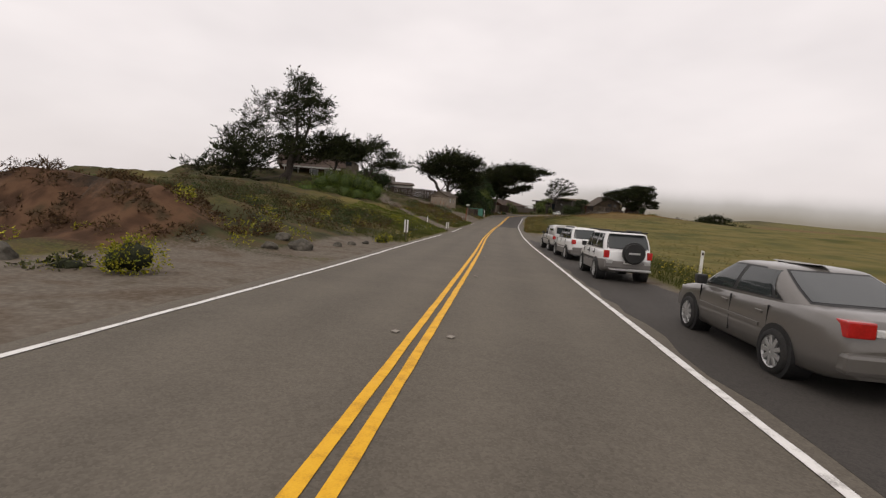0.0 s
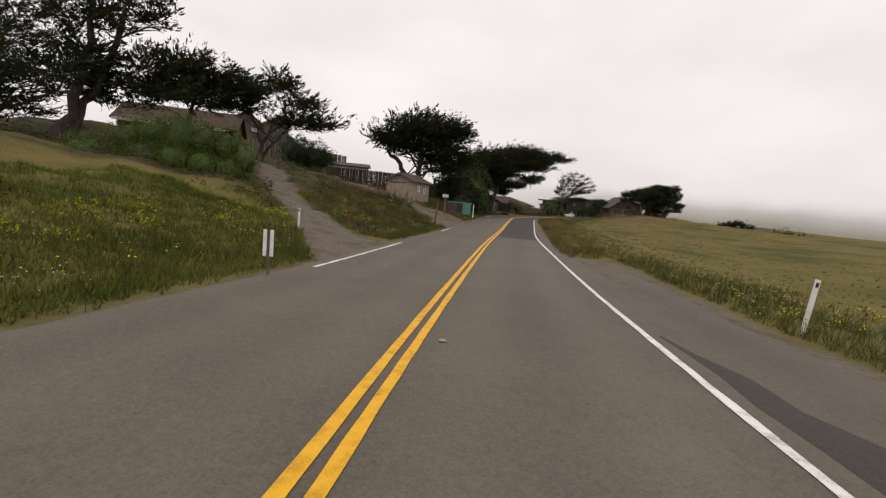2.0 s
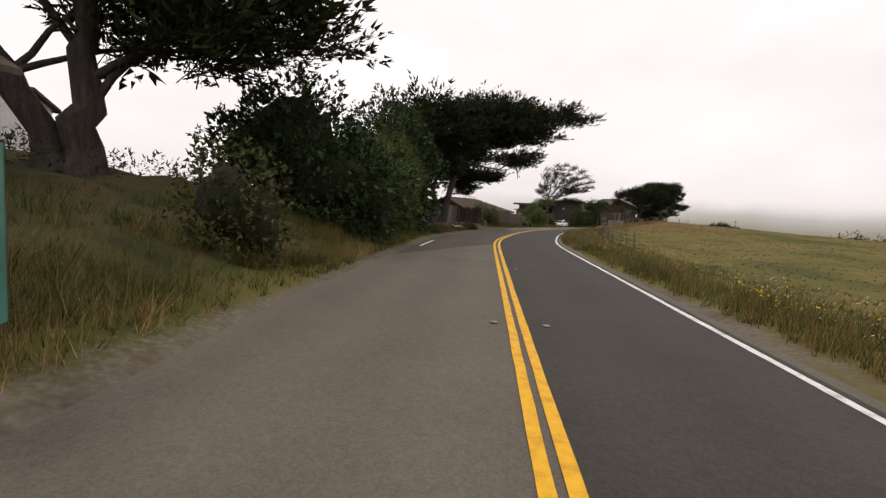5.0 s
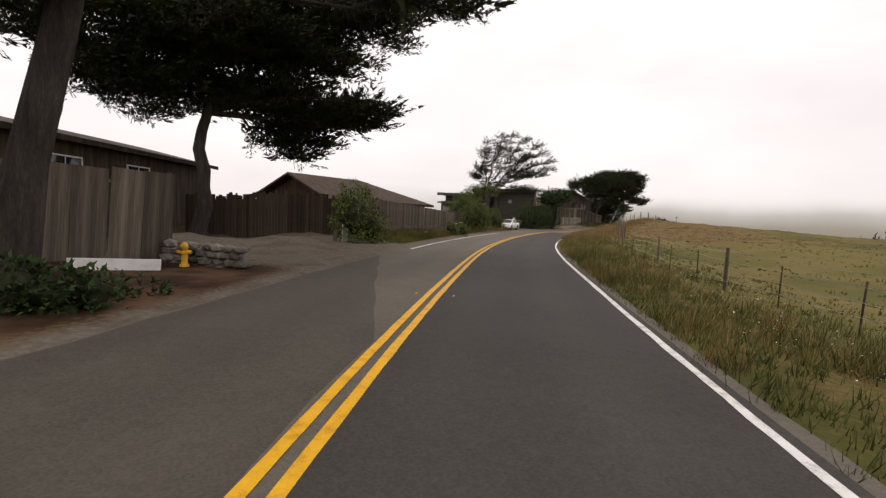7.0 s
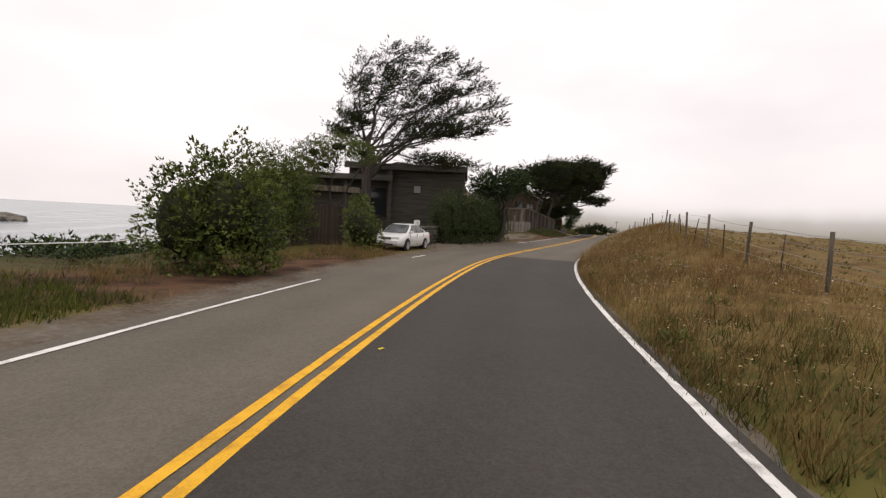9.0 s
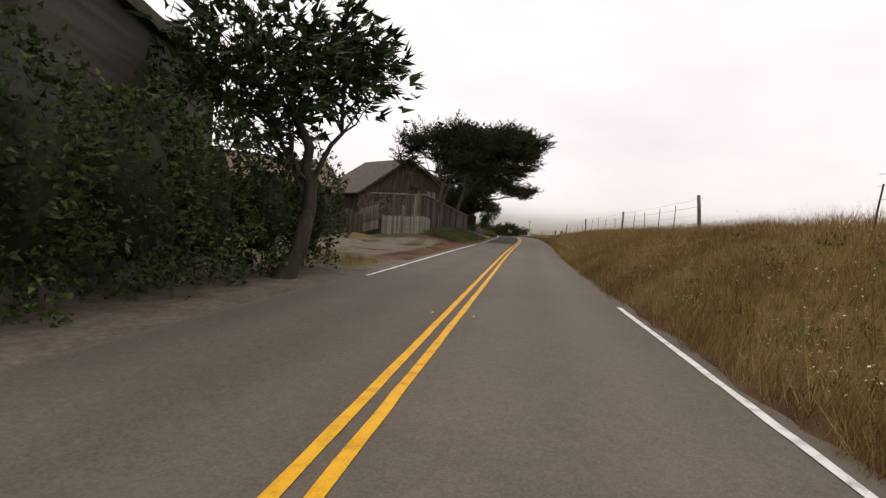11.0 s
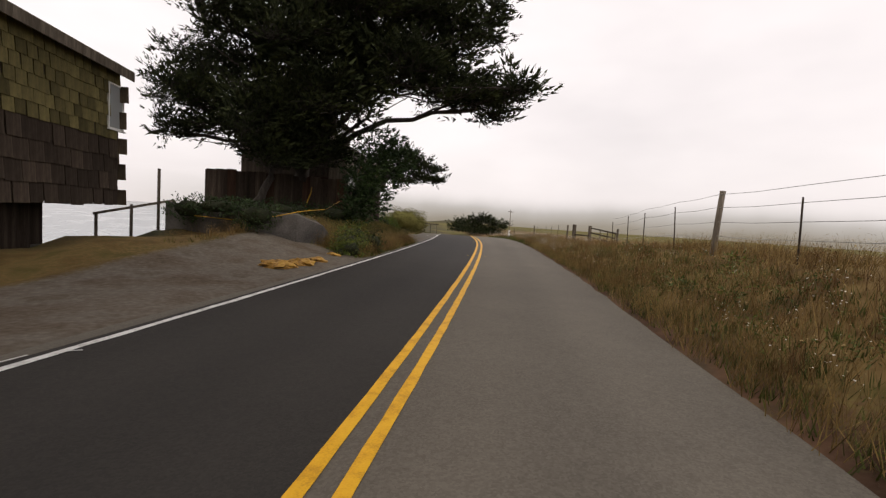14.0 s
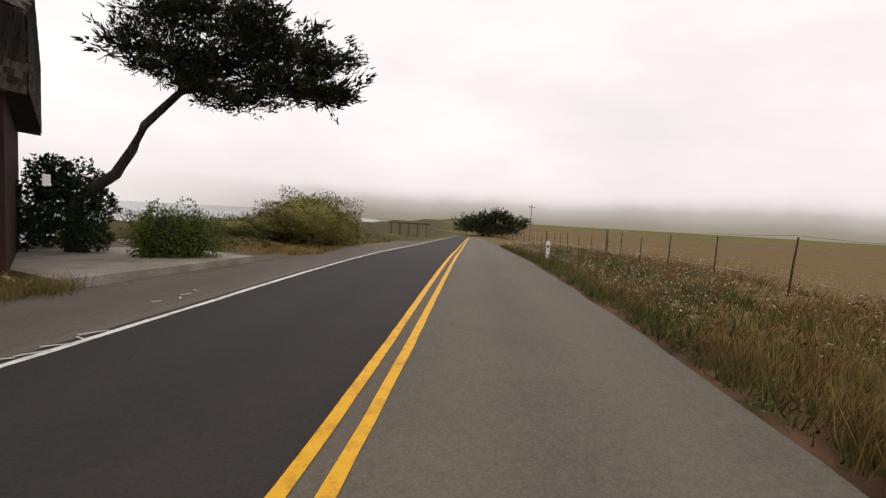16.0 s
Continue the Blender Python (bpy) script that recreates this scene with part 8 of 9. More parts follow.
SMALL_SUV = dict(name="compact_suv", group="cars on the shoulder", L=4.10, W=1.70, r=.345, paint="car_white", sill=.3, belt=1.05, bump=.6, wf=1.22, wr=-1.19, plate=.70,
                 top=[(-2.05, .75), (-2.02, 1.02), (-1.9, 1.08), (0, 1.06), (.75, 1.05), (1.1, 1.02), (1.8, .93), (2.0, .8), (2.05, .62)],
                 glass=[(1.08, 1.05), (.48, 1.62), (-1.72, 1.62), (-1.98, 1.07)], roof_w=.80, pillars=[(.0, -.03, .10, 0), (-.92, -.90, .12, 0)], c_foot=.12, c_roof=.1, c_w=.22,
                 doors=[.95, .0, -.85], handles=[.15, -.72], spokes=5, cladding="car_silver", two_tone=4, bumper="car_silver", handle="black_trim",
                 extra=[(-2.045, -1.90, .60, .775, .80, 1.05, "lamp_red", "tail_light"), (-2.12, -2.05, .5, .7, .62, .76, "rim", "reflector"), (-2.22, -2.14, -.72, .01, .40, .48, "rim", "step_bar"), (1.9, 2.03, .42, .69, .74, .88, "lamp_clear", "headlight"),
                        (-1.5, .3, .50, .54, 1.68, 1.74, "black_trim", "roof_rail"), (-1.9, -1.78, -.6, .6, 1.66, 1.71, "black_trim", "spoiler")])
sv = park((3.55, 16.3), (3.52, 18.85), .75, SMALL_SUV, "white compact four-wheel drive with a spare wheel on its tailgate")
b = bmesh.new()
bmesh.ops.create_cone(b, cap_ends=True, segments=30, radius1=.36, radius2=.36, depth=.2, matrix=Matrix.Translation((-2.2, -.12, 1.0)) @ Matrix.Rotation(radians(90), 4, "Y"))
bmesh.ops.bevel(b, geom=[e for e in b.edges if len(e.link_faces) == 2 and any(len(f.verts) > 4 for f in e.link_faces)], offset=.05, segments=3, affect="EDGES")
part("spare_wheel_cover", b, M["black_trim"], sv, "black spare wheel cover")
part("bar", box(-2.306, -2.30, -.30, .06, .97, 1.03), M["rim"], sv)

BIG_SUV = dict(name="family_suv", group="cars on the shoulder", L=4.5, W=1.84, r=.35, paint="car_white", two_tone=3, sill=.28, belt=1.06, bump=.58, wf=1.33, wr=-1.29, plate=.92,
               top=[(-2.25, .7), (-2.2, 1.05), (-2.0, 1.10), (0, 1.07), (.9, 1.05), (1.3, 1.02), (1.95, .90), (2.2, .74), (2.25, .58)],
               glass=[(1.22, 1.06), (.50, 1.62), (-1.80, 1.60), (-2.16, 1.09)], roof_w=.78, pillars=[(.0, -.03, .10, 1), (-1.0, -.98, .10, 1)], c_foot=.16, c_roof=.12, c_w=.2,
               doors=[1.05, .0, -1.0], handles=[.16, -.85], spokes=5, cladding="car_silver", bumper="car_silver", mirror="car_white", moulding="car_silver",
               extra=[(-2.24, -2.06, .64, .84, .84, 1.07, "lamp_red", "tail_light"), (-2.3, -2.2, -.86, .86, .34, .5, "car_silver", "rear_valance"), (2.08, 2.22, .44, .75, .72, .86, "lamp_clear", "headlight"),
                      (-1.6, .2, .62, .66, 1.66, 1.72, "black_trim", "roof_rail"), (-2.27, -2.2, -.35, .35, 1.0, 1.04, "rim", "tailgate_trim")])
park((3.62, 24.2), (3.42, 26.75), .82, BIG_SUV, "white family sport utility with grey sills")

PICKUP = dict(name="pickup_truck", group="cars on the shoulder", L=5.0, W=1.76, r=.35, paint="car_truck", sill=.38, belt=1.08, bump=.6, wf=1.52, wr=-1.38, plate=.58,
              top=[(-2.5, .95), (-2.48, 1.07), (-1.0, 1.07), (.2, 1.07), (.9, 1.07), (1.2, 1.04), (2.2, .98), (2.42, .86), (2.5, .62)],
              glass=[(1.05, 1.06), (.50, 1.62), (-.35, 1.62), (-.5, 1.07)], roof_w=.76, pillars=[], c_foot=.12, c_roof=.06, c_w=.14,
              doors=[1.12, -.22], handles=[.0], spokes=6, bumper="metal_grey",
              extra=[(-2.53, -2.40, .66, .84, .80, 1.02, "lamp_red", "tail_light"), (2.3, 2.49, .44, .715, .74, .9, "lamp_amber", "headlight"), (-1.1, .6, .55, .62, 1.66, 1.70, "black_trim", "roof_rail")])
pk = park((3.42, 30.45), (3.25, 33.3), .78, PICKUP, "pale silver pickup with a canopy over its bed")
v, f = loft([-2.46, -2.38, -.6, -.5], [[(y * (1 if i in (1, 2) else .97), z - (.03 if i in (0, 3) else 0)) for y, z in ((.80, 1.06), (.78, 1.3), (.70, 1.66), (.5, 1.72), (-.5, 1.72), (-.70, 1.66), (-.78, 1.3), (-.80, 1.06))] for i in range(4)])
cn = part("canopy", skin("canopy", v, f, M["car_truck"]), None, pk, "silver-white bed canopy")
part("window", box(-2.475, -2.462, -.62, .62, 1.16, 1.56, .003), M["car_glass"], cn)
for sg in (1, -1):
    part("window", box(-2.1, -.75, min(sg * .775, sg * .765), max(sg * .775, sg * .765), 1.18, 1.48, .003), M["car_glass"], cn)
part("bar", box(-2.52, -2.515, -.3, .3, .86, .9), M["black_trim"], pk)

WHITE = dict(SEDAN, name="sedan", group="", L=4.8, W=1.80, r=.325, paint="car_white", sill=.22, belt=.98, bump=.50, wf=1.45, wr=-1.28, moulding="car_white", handle="car_white", mirror="car_white",
             top=[(-2.4, .66), (-2.36, .98), (-2.05, 1.06), (-1.5, 1.05), (0, 1.0), (.9, .99), (1.35, .97), (2.0, .86), (2.3, .73), (2.4, .55)],
             glass=[(1.42, .98), (.52, 1.47), (-.80, 1.48), (-1.72, 1.04)], pillars=[(.06, .0, .09, 1), (-.98, -.80, .06, 1)], c_foot=.32, c_roof=.16, c_w=.2, doors=[1.08, .02, -1.02], handles=[.18, -.8], spokes=8,
             extra=[(-2.395, -2.2, .50, .80, .80, .99, "lamp_red", "tail_light"), (2.15, 2.34, .36, .745, .66, .79, "lamp_clear", "headlight"), (2.32, 2.405, -.30, .30, .64, .77, "black_trim", "grille"), (2.34, 2.41, -.32, .32, .70, .715, "rim", "grille_bar"),
                    (2.36, 2.458, -.45, .45, .34, .42, "black_trim", "air_intake"), (2.30, 2.44, .56, .70, .36, .44, "lamp_clear", "fog_lamp")])
park((24.28, 192.95), (22.76, 190.68), .79, WHITE, "white four-door saloon parked facing the traffic", True)


# ---- verges: grass, weeds, scrub and stones ----
M["grass"] = material("green_grass", [(0.035, 0.045, 0.011), (0.070, 0.078, 0.018), (0.12, 0.11, 0.034)], 0.35, 0.75, rand=0.45, island=True, spec=0.15, fine=6.0)
M["grass_dry"] = material("dry_grass", [(0.098, 0.064, 0.021), (0.185, 0.122, 0.042), (0.29, 0.205, 0.085)], 0.35, 0.8, rand=0.45, island=True, spec=0.15, fine=6.0)
M["grass_rust"] = material("rusty_dock_and_brome", [(0.066, 0.035, 0.014), (0.13, 0.070, 0.026), (0.19, 0.112, 0.045)], 0.35, 0.8, rand=0.45, island=True, spec=0.15, fine=6.0)
M["rust_scrub"] = material("rusty_scrub_foliage", [(0.035, 0.022, 0.012), (0.07, 0.042, 0.02), (0.10, 0.065, 0.03)], 0.4, 0.8, rand=0.5, island=True, spec=0.1, fine=5.0)
M["pasture"] = material("pasture_turf", [(0.068, 0.066, 0.018), (0.10, 0.090, 0.025), (0.13, 0.108, 0.034)], 0.35, 0.8, rand=0.25, island=True, spec=0.1, fine=6.0)
M["dock_rust"] = material("red_brown_dock", [(0.06, 0.030, 0.012), (0.115, 0.062, 0.024), (0.17, 0.10, 0.042)], 0.8, 0.8, rand=0.5, island=True, spec=0.1, fine=5.0)
M["petal_white"] = material("white_umbels", [(0.45, 0.43, 0.36), (0.60, 0.58, 0.52), (0.70, 0.69, 0.64)], 3, 0.7, rand=0.25, island=True)
M["straw"] = material("straw_seed_heads", [(0.20, 0.145, 0.06), (0.30, 0.22, 0.10), (0.38, 0.30, 0.15)], 3, 0.8, rand=0.35, island=True)
M["petal_yellow"] = material("yellow_petals", [(0.35, 0.27, 0.015), (0.50, 0.40, 0.02), (0.58, 0.48, 0.03)], 3, 0.7, rand=0.25, island=True)
RNG = np.random.default_rng(77)


def spread(n, s0, s1, d0, d1, power=1.6):
    """Places along the road, denser towards d0."""
    s = RNG.uniform(s0, s1, n)
    d = d0 + (d1 - d0) * RNG.random(n) ** power
    keep = bare(s, d) < RNG.uniform(.25, .7, n)
    s, d = s[keep], d[keep]
    x = np.interp(s, RS, RP[:, 0]) + np.interp(s, RS, RN[:, 0]) * d
    y = np.interp(s, RS, RP[:, 1]) + np.interp(s, RS, RN[:, 1]) * d
    return x, y


def clumpy(x, y, a=.6, cut=-.25):
    k = (wob(x, y, a, a * .7) + .6 * wob(x, y, a * 3.1, a * 2)) > cut
    return x[k], y[k]


def blades(places, h, w, per, lean=.35):
    x = np.concatenate([p[0] for p in places])
    y = np.concatenate([p[1] for p in places])
    n = len(x)
    z = height(x, y) - .03
    x, y, z = (np.repeat(q, per) for q in (x, y, z))
    hh = np.repeat(RNG.uniform(.55, 1.25, n), per) * RNG.uniform(.5, 1.15, n * per)
    hgt = h * hh
    bx, by = x + RNG.normal(0, .07, n * per), y + RNG.normal(0, .07, n * per)
    a = RNG.uniform(0, 2 * math.pi, n * per)
    ww = w * RNG.uniform(.6, 1.4, n * per)
    dx, dy = np.cos(a) * ww, np.sin(a) * ww
    tx = bx + RNG.normal(.12, lean, n * per) * hgt
    ty = by + RNG.normal(0, lean, n * per) * hgt
    V = np.stack([np.stack([bx - dx, by - dy, z], 1), np.stack([bx + dx, by + dy, z], 1), np.stack([tx, ty, z + hgt], 1)], 1).reshape(-1, 3)
    return V, np.arange(len(V)).reshape(-1, 3)


def turf(name, label, places, h, w, per, mat, category="grass", lean=.35):
    v, f = blades(places, h, w, per, lean)
    tagged(new(name, link_mesh(name, v, f, [M[mat]])), label, category, kind="stuff")


def heads(name, label, places, h, size, mat, per=3):
    x = np.concatenate([p[0] for p in places])
    y = np.concatenate([p[1] for p in places])
    n = len(x)
    z = height(x, y) + h * RNG.uniform(.5, 1.2, n)
    x, y, z = (np.repeat(q, per) for q in (x, y, z))
    c = np.stack([x + RNG.normal(0, .07, n * per), y + RNG.normal(0, .07, n * per), z + RNG.normal(0, .06, n * per)], 1)
    a = RNG.normal(size=(n * per, 3))
    a[:, 2] *= .35
    b2 = RNG.normal(size=(n * per, 3))
    b2[:, 2] *= .35
    a /= np.linalg.norm(a, axis=1)[:, None]
    b2 /= np.linalg.norm(b2, axis=1)[:, None]
    sz = size * RNG.uniform(.6, 1.4, n * per)[:, None]
    V = np.stack([c - a * sz, c + b2 * sz, c + a * sz, c - b2 * sz], 1).reshape(-1, 3)
    tagged(new(name, link_mesh(name, V, np.arange(len(V)).reshape(-1, 4), [M[mat]])), label, "wildflowers", kind="stuff")


turf("grass", "short green grass on the open verges", [
    spread(2600, -12, 62, 6.9, 13), spread(4200, 62, 175, 4.4, 12), spread(5000, 62, 178, 4.1, 7, 1.2), spread(3200, 298, 345, 4.05, 9, 1.4), spread(3600, 243.5, 263, -4.3, -8.5, 1.1), spread(4200, 175, 345, 4.0, 7, 2.2), spread(6500, 226, 345, 4.0, 6.6, 1.1),
    spread(1500, 24, 55, -4.7, -14), spread(3000, 38, 56, -4.5, -13, 1.2), spread(3400, 59.5, 81, -4.5, -15), spread(2200, 88, 110, -4.6, -11), spread(1500, 108, 124, -4.0, -6),
    spread(3200, 152, 175, -3.9, -8.5), spread(3000, 152, 176, -3.7, -7, 1.0), spread(1500, 174, 190, -4.2, -13), spread(1500, 246, 260, -4.2, -8), spread(1500, 274, 300, -4.2, -9), spread(1800, 316, 345, -6, -16)], .24, .0105, 6, "grass")
turf("tall_grass", "tall green and yellowing verge grass", [
    spread(2400, -12, 62, 7.0, 10), clumpy(*spread(5200, 60, 178, 4.6, 9)), clumpy(*spread(3000, 60, 81, -4.9, -14)), clumpy(*spread(2600, 88, 106, -5.2, -10)), clumpy(*spread(2000, 24, 55, -5.2, -14)),
    clumpy(*spread(2200, 153, 173, -4.8, -8)), spread(2400, 243.5, 262.5, -4.6, -8.5), spread(1700, 288, 304.6, -7.8, -9.0)], .5, .008, 7, "grass")
turf("dry_grass", "tall dry straw-coloured grass on the bank", [
    spread(3600, 172, 215, 4.3, 11), spread(7500, 196, 302, 4.15, 10.5), clumpy(*spread(1800, 300, 345, 4.3, 10)), spread(1900, 225, 280, 7, 13), spread(2000, 200, 300, 3.85, 4.4), spread(5200, 205, 264, 4.8, 11, 1.1), clumpy(*spread(3800, 60, 175, 4.3, 8.0)), spread(1800, 275, 300, -4.3, -9), spread(600, 176, 190, -4.4, -8),
    clumpy(*spread(1200, 84, 108, -4.6, -8)), spread(700, 196, 222, -4.6, -8, 1.0), spread(1500, 288, 304.6, -8.0, -9.0, 1.0), spread(1700, 279, 292, -4.4, -8.5, 1.0)], .56, .0048, 9, "grass_dry")
turf("rust_grass", "rust-brown dock and seeding weeds", [
    clumpy(*spread(6500, 180, 330, 4.3, 10)), clumpy(*spread(1700, 66, 82, -6, -14)), clumpy(*spread(1100, 150, 172, -4.6, -8)), clumpy(*spread(900, 275, 300, -4.4, -9)), clumpy(*spread(300, 120, 132, -5, -6.5)),
    clumpy(*spread(1200, 244, 262, -4.6, -7.5)), clumpy(*spread(1300, 278, 293, -4.5, -8.5))], .55, .0045, 12, "grass_rust")
turf("bank_grass", "rank waist-high weeds on the bank by the shingled house", [spread(2600, 277, 296, -5.0, -8.8, 1.0), spread(2000, 293, 304.8, -6.7, -8.7, 1.0)], .62, .0042, 14, "grass_dry", lean=.2)
turf("bank_weeds_green", "green rank weeds on the bank by the shingled house", [clumpy(*spread(1700, 276, 298, -4.4, -8.8, 1.0), .9, 0), spread(2600, 289, 304.8, -6.4, -8.7, 1.0)], .55, .006, 11, "grass", lean=.3)
heads("bank_seed_heads", "pale seed heads standing over the bank weeds", [spread(3600, 275, 300, -4.3, -8.6, 1.0), clumpy(*spread(2600, 172, 250, 4.4, 9.5))], .62, .010, "straw", 5)
M["grass_lush"] = material("lush_green_grass", [(0.055, 0.072, 0.010), (0.098, 0.118, 0.017), (0.145, 0.158, 0.03)], 0.35, 0.75, rand=0.4, island=True, spec=0.15, fine=6.0)
turf("lush_grass", "bright green grass on the slope beside the drive", [spread(12000, 38, 58, -4.8, -17, 1.1), clumpy(*spread(5000, 57, 80, -4.6, -15, 1.2), .5, -.1), spread(2500, 150, 176, -4.0, -8, 1.2)], .22, .012, 7, "grass_lush")
heads("seed_heads", "pale feathery seed heads on the dry grass", [spread(5200, 172, 300, 4.3, 10.5), clumpy(*spread(2200, 60, 178, 4.6, 9)), clumpy(*spread(1800, 296, 345, 4.4, 9))], .6, .013, "straw", 4)
turf("pasture_grass", "cropped pasture turf", [spread(9000, -10, 180, 9, 45, 1.5), spread(2000, 180, 240, 10, 35, 1.5)], .13, .03, 5, "pasture")
heads("white_wildflowers", "white umbels among the verge grass", [
    clumpy(*spread(1500, 62, 178, 4.9, 8.5), .9, .1), clumpy(*spread(2600, 178, 300, 4.4, 9.5), .9, .0), clumpy(*spread(3600, 288, 345, 4.3, 8.5), .9, -.2), clumpy(*spread(900, 60, 80, -5, -11), .9, .2), clumpy(*spread(400, 150, 172, -4.6, -7)), clumpy(*spread(500, 24, 55, -5, -10), .9, .2), clumpy(*spread(300, 289, 304.5, -7.8, -8.6), .9, -.2)], .52, .012, "petal_white", 5)
heads("yellow_wildflowers", "yellow mustard among the verge grass", [
    clumpy(*spread(900, 8, 62, 7.0, 9.5), .9, .0), clumpy(*spread(500, 62, 110, 4.9, 8), .9, .1), clumpy(*spread(600, 24, 80, -5, -12), .9, .2), clumpy(*spread(200, 263, 282, -4.3, -6))], .45, .022, "petal_yellow", 4)


def scrub_patch(name, label, n, s0, s1, d0, d1, rmin, rmax, mat, per=150, size=.10, power=1.0):
    x, y = spread(n, s0, s1, d0, d1, power)
    n = len(x)
    r = RNG.uniform(rmin, rmax, n)
    z = height(x, y)
    pads = [(x[i], y[i], z[i] + r[i] * .25, r[i], r[i] * RNG.uniform(.7, 1.2), r[i] * RNG.uniform(.45, .75)) for i in range(n)]
    v, f = leaf_arrays(pads, RNG, per, size, (.2, 0, .1), flat=.8, fingers=2, spread=.9, inner=.15)
    tagged(new(name, link_mesh(name, v, f, [M[mat]])), label, "scrub", kind="stuff")


scrub_patch("wall_weeds", "rank olive weeds along the foot of the house wall", 75, 288, 304.4, -7.9, -8.9, .22, .5, "mound", per=90, size=.08)
scrub_patch("coastal_scrub", "low brown-green coastal scrub on the slope", 280, 21, 46, -8.5, -34, .3, .9, "scrub")
scrub_patch("dark_scrub", "dark green scrub on the slope", 70, 23, 46, -9, -34, .3, .9, "leafy_dark")
scrub_patch("flowering_scrub", "yellowish flowering scrub at the foot of the slope", 70, 6, 80, -8, -14, .25, .7, "mustard", 90, .1)
scrub_patch("hill_scrub", "scrub and weeds on the hillside", 130, 62, 112, -11, -34, .4, 1.2, "scrub", 80, .14)
scrub_patch("hill_weeds", "green weeds on the bank", 60, 59.5, 81, -6, -16, .2, .6, "leafy", 120, .09)
scrub_patch("bank_heather", "rust-brown weeds on the bank", 150, 59.5, 82, -6, -16, .2, .7, "rust_scrub", 120, .1)
scrub_patch("cliff_scrub", "sparse rusty scrub on the earthen cliff", 150, 13.5, 20, -9, -20, .15, .45, "rust_scrub", 90, .12)
scrub_patch("slope_heather", "rust-brown dead scrub on the slope", 190, 20, 47, -8, -32, .3, .8, "rust_scrub")
scrub_patch("litter_weeds", "dark low weeds on the needle litter", 110, 118, 140, -4.8, -9, .15, .45, "leafy_dark", 110, .12)
scrub_patch("bluff_scrub", "low scrub along the bluff", 160, 172, 196, -13, -26, .4, 1.1, "leafy_dark", 60, .16)
scrub_patch("verge_weeds", "leafy green weeds in the verge", 120, 150, 345, 4.7, 8, .12, .4, "leafy", 110, .1)
scrub_patch("bank_weeds", "dark weeds heaped against the fences", 230, 243, 266, -4.6, -8.6, .25, .65, "leafy_dark", 120, .1)
scrub_patch("fence_dock", "rust-brown dock at the corner of the fence", 90, 240.8, 252, -4.9, -7.6, .2, .5, "rust_scrub", 120, .09)
scrub_patch("fence_greens", "green weeds between the fence and the road", 110, 243, 266, -4.5, -7.6, .15, .4, "leafy", 120, .08)
scrub_patch("yard_weeds", "green weed clumps in the gravel yard", 60, 230, 247, -8.5, -15, .12, .38, "leafy", 150, .07)
scrub_patch("yard_litter", "brown leaf litter and dead weeds at the yard edge", 70, 222, 246, -4.6, -7.5, .08, .22, "rust_scrub", 160, .06)
scrub_patch("house_weeds", "tall weeds in front of the shingled house", 130, 276, 304.4, -6.4, -8.6, .25, .7, "mound", 110, .1)
scrub_patch("wall_greens", "bright green weeds in front of the shingled house", 60, 288, 304.4, -6.9, -8.7, .25, .6, "leafy", 150, .09)
scrub_patch("bank_leaves", "low leafy weeds at the edge of the lane", 190, 274, 296, -3.95, -7.4, .1, .32, "leafy", 170, .05)
scrub_patch("bank_dock", "rust-brown dock on the bank", 190, 274, 300, -4.1, -8.4, .12, .38, "dock_rust", 170, .05)
scrub_patch("verge_dock", "rust-brown dock and plantain in the verge", 330, 190, 335, 4.6, 9, .14, .42, "dock_rust", 130, .055)
scrub_patch("verge_leaves", "low green weeds along the edge of the asphalt", 420, 262, 335, 4.1, 6.8, .1, .34, "leafy", 130, .055)
scrub_patch("dune_scrub", "low scrub on the bluff beyond the pad", 150, 312, 345, -8, -26, .4, 1.2, "scrub", 80, .12)


def cliff_face():
    """The bare earthen end of the bluff: a steep gullied face."""
    nu, nv = 90, 26
    v, f = [], []
    for i in range(nu):
        d = -9.2 - 12.6 * i / (nu - 1)
        h = float(np.interp(-d, [9.2, 10.6, 12.2, 16, 19, 20.4, 21.8], [.2, 1.0, 2.2, 2.45, 2.3, 1.4, -.6]))
        low = float(np.interp(-d, [9, 18, 21.8], [-.1, -.7, -3.0]))
        for j in range(nv):
            t = j / (nv - 1)
            q = Vector((d * 1.1, t * .6, 3.3))
            g = abs(noise.noise(q * .8)) * .9 + noise.noise(Vector((d * 2.6, t * 2.2, 1.1))) * .28 + noise.noise(Vector((d * 6, t * 6, 5))) * .10
            s = 13.9 + 2.1 * t ** 1.5 + g * .8 * math.sin(math.pi * min(1, .15 + t * .85))
            p = road_at(s, d)
            v.append((p.x, p.y, p.z + low + (h - low) * t + .12 * noise.noise(Vector((d * 3, t * 4, 9)))))
    for i in range(nu - 1):
        for j in range(nv - 1):
            a = i * nv + j
            f.append((a, a + nv, a + nv + 1, a + 1))
    return link_mesh("cliff", v, f, [M["cliff_earth"]])


M["cliff_earth"] = material("eroded_reddish_earth", [(0.022, 0.015, 0.009), (0.058, 0.033, 0.018), (0.115, 0.062, 0.034)], 1.1, 0.95, 0.9, 9.0, stretch=(1, 1, .35), bump_scale=0.08)
tagged(new("cliff", cliff_face()), "steep bare earth cliff at the end of the bluff", "cliff", kind="structure")


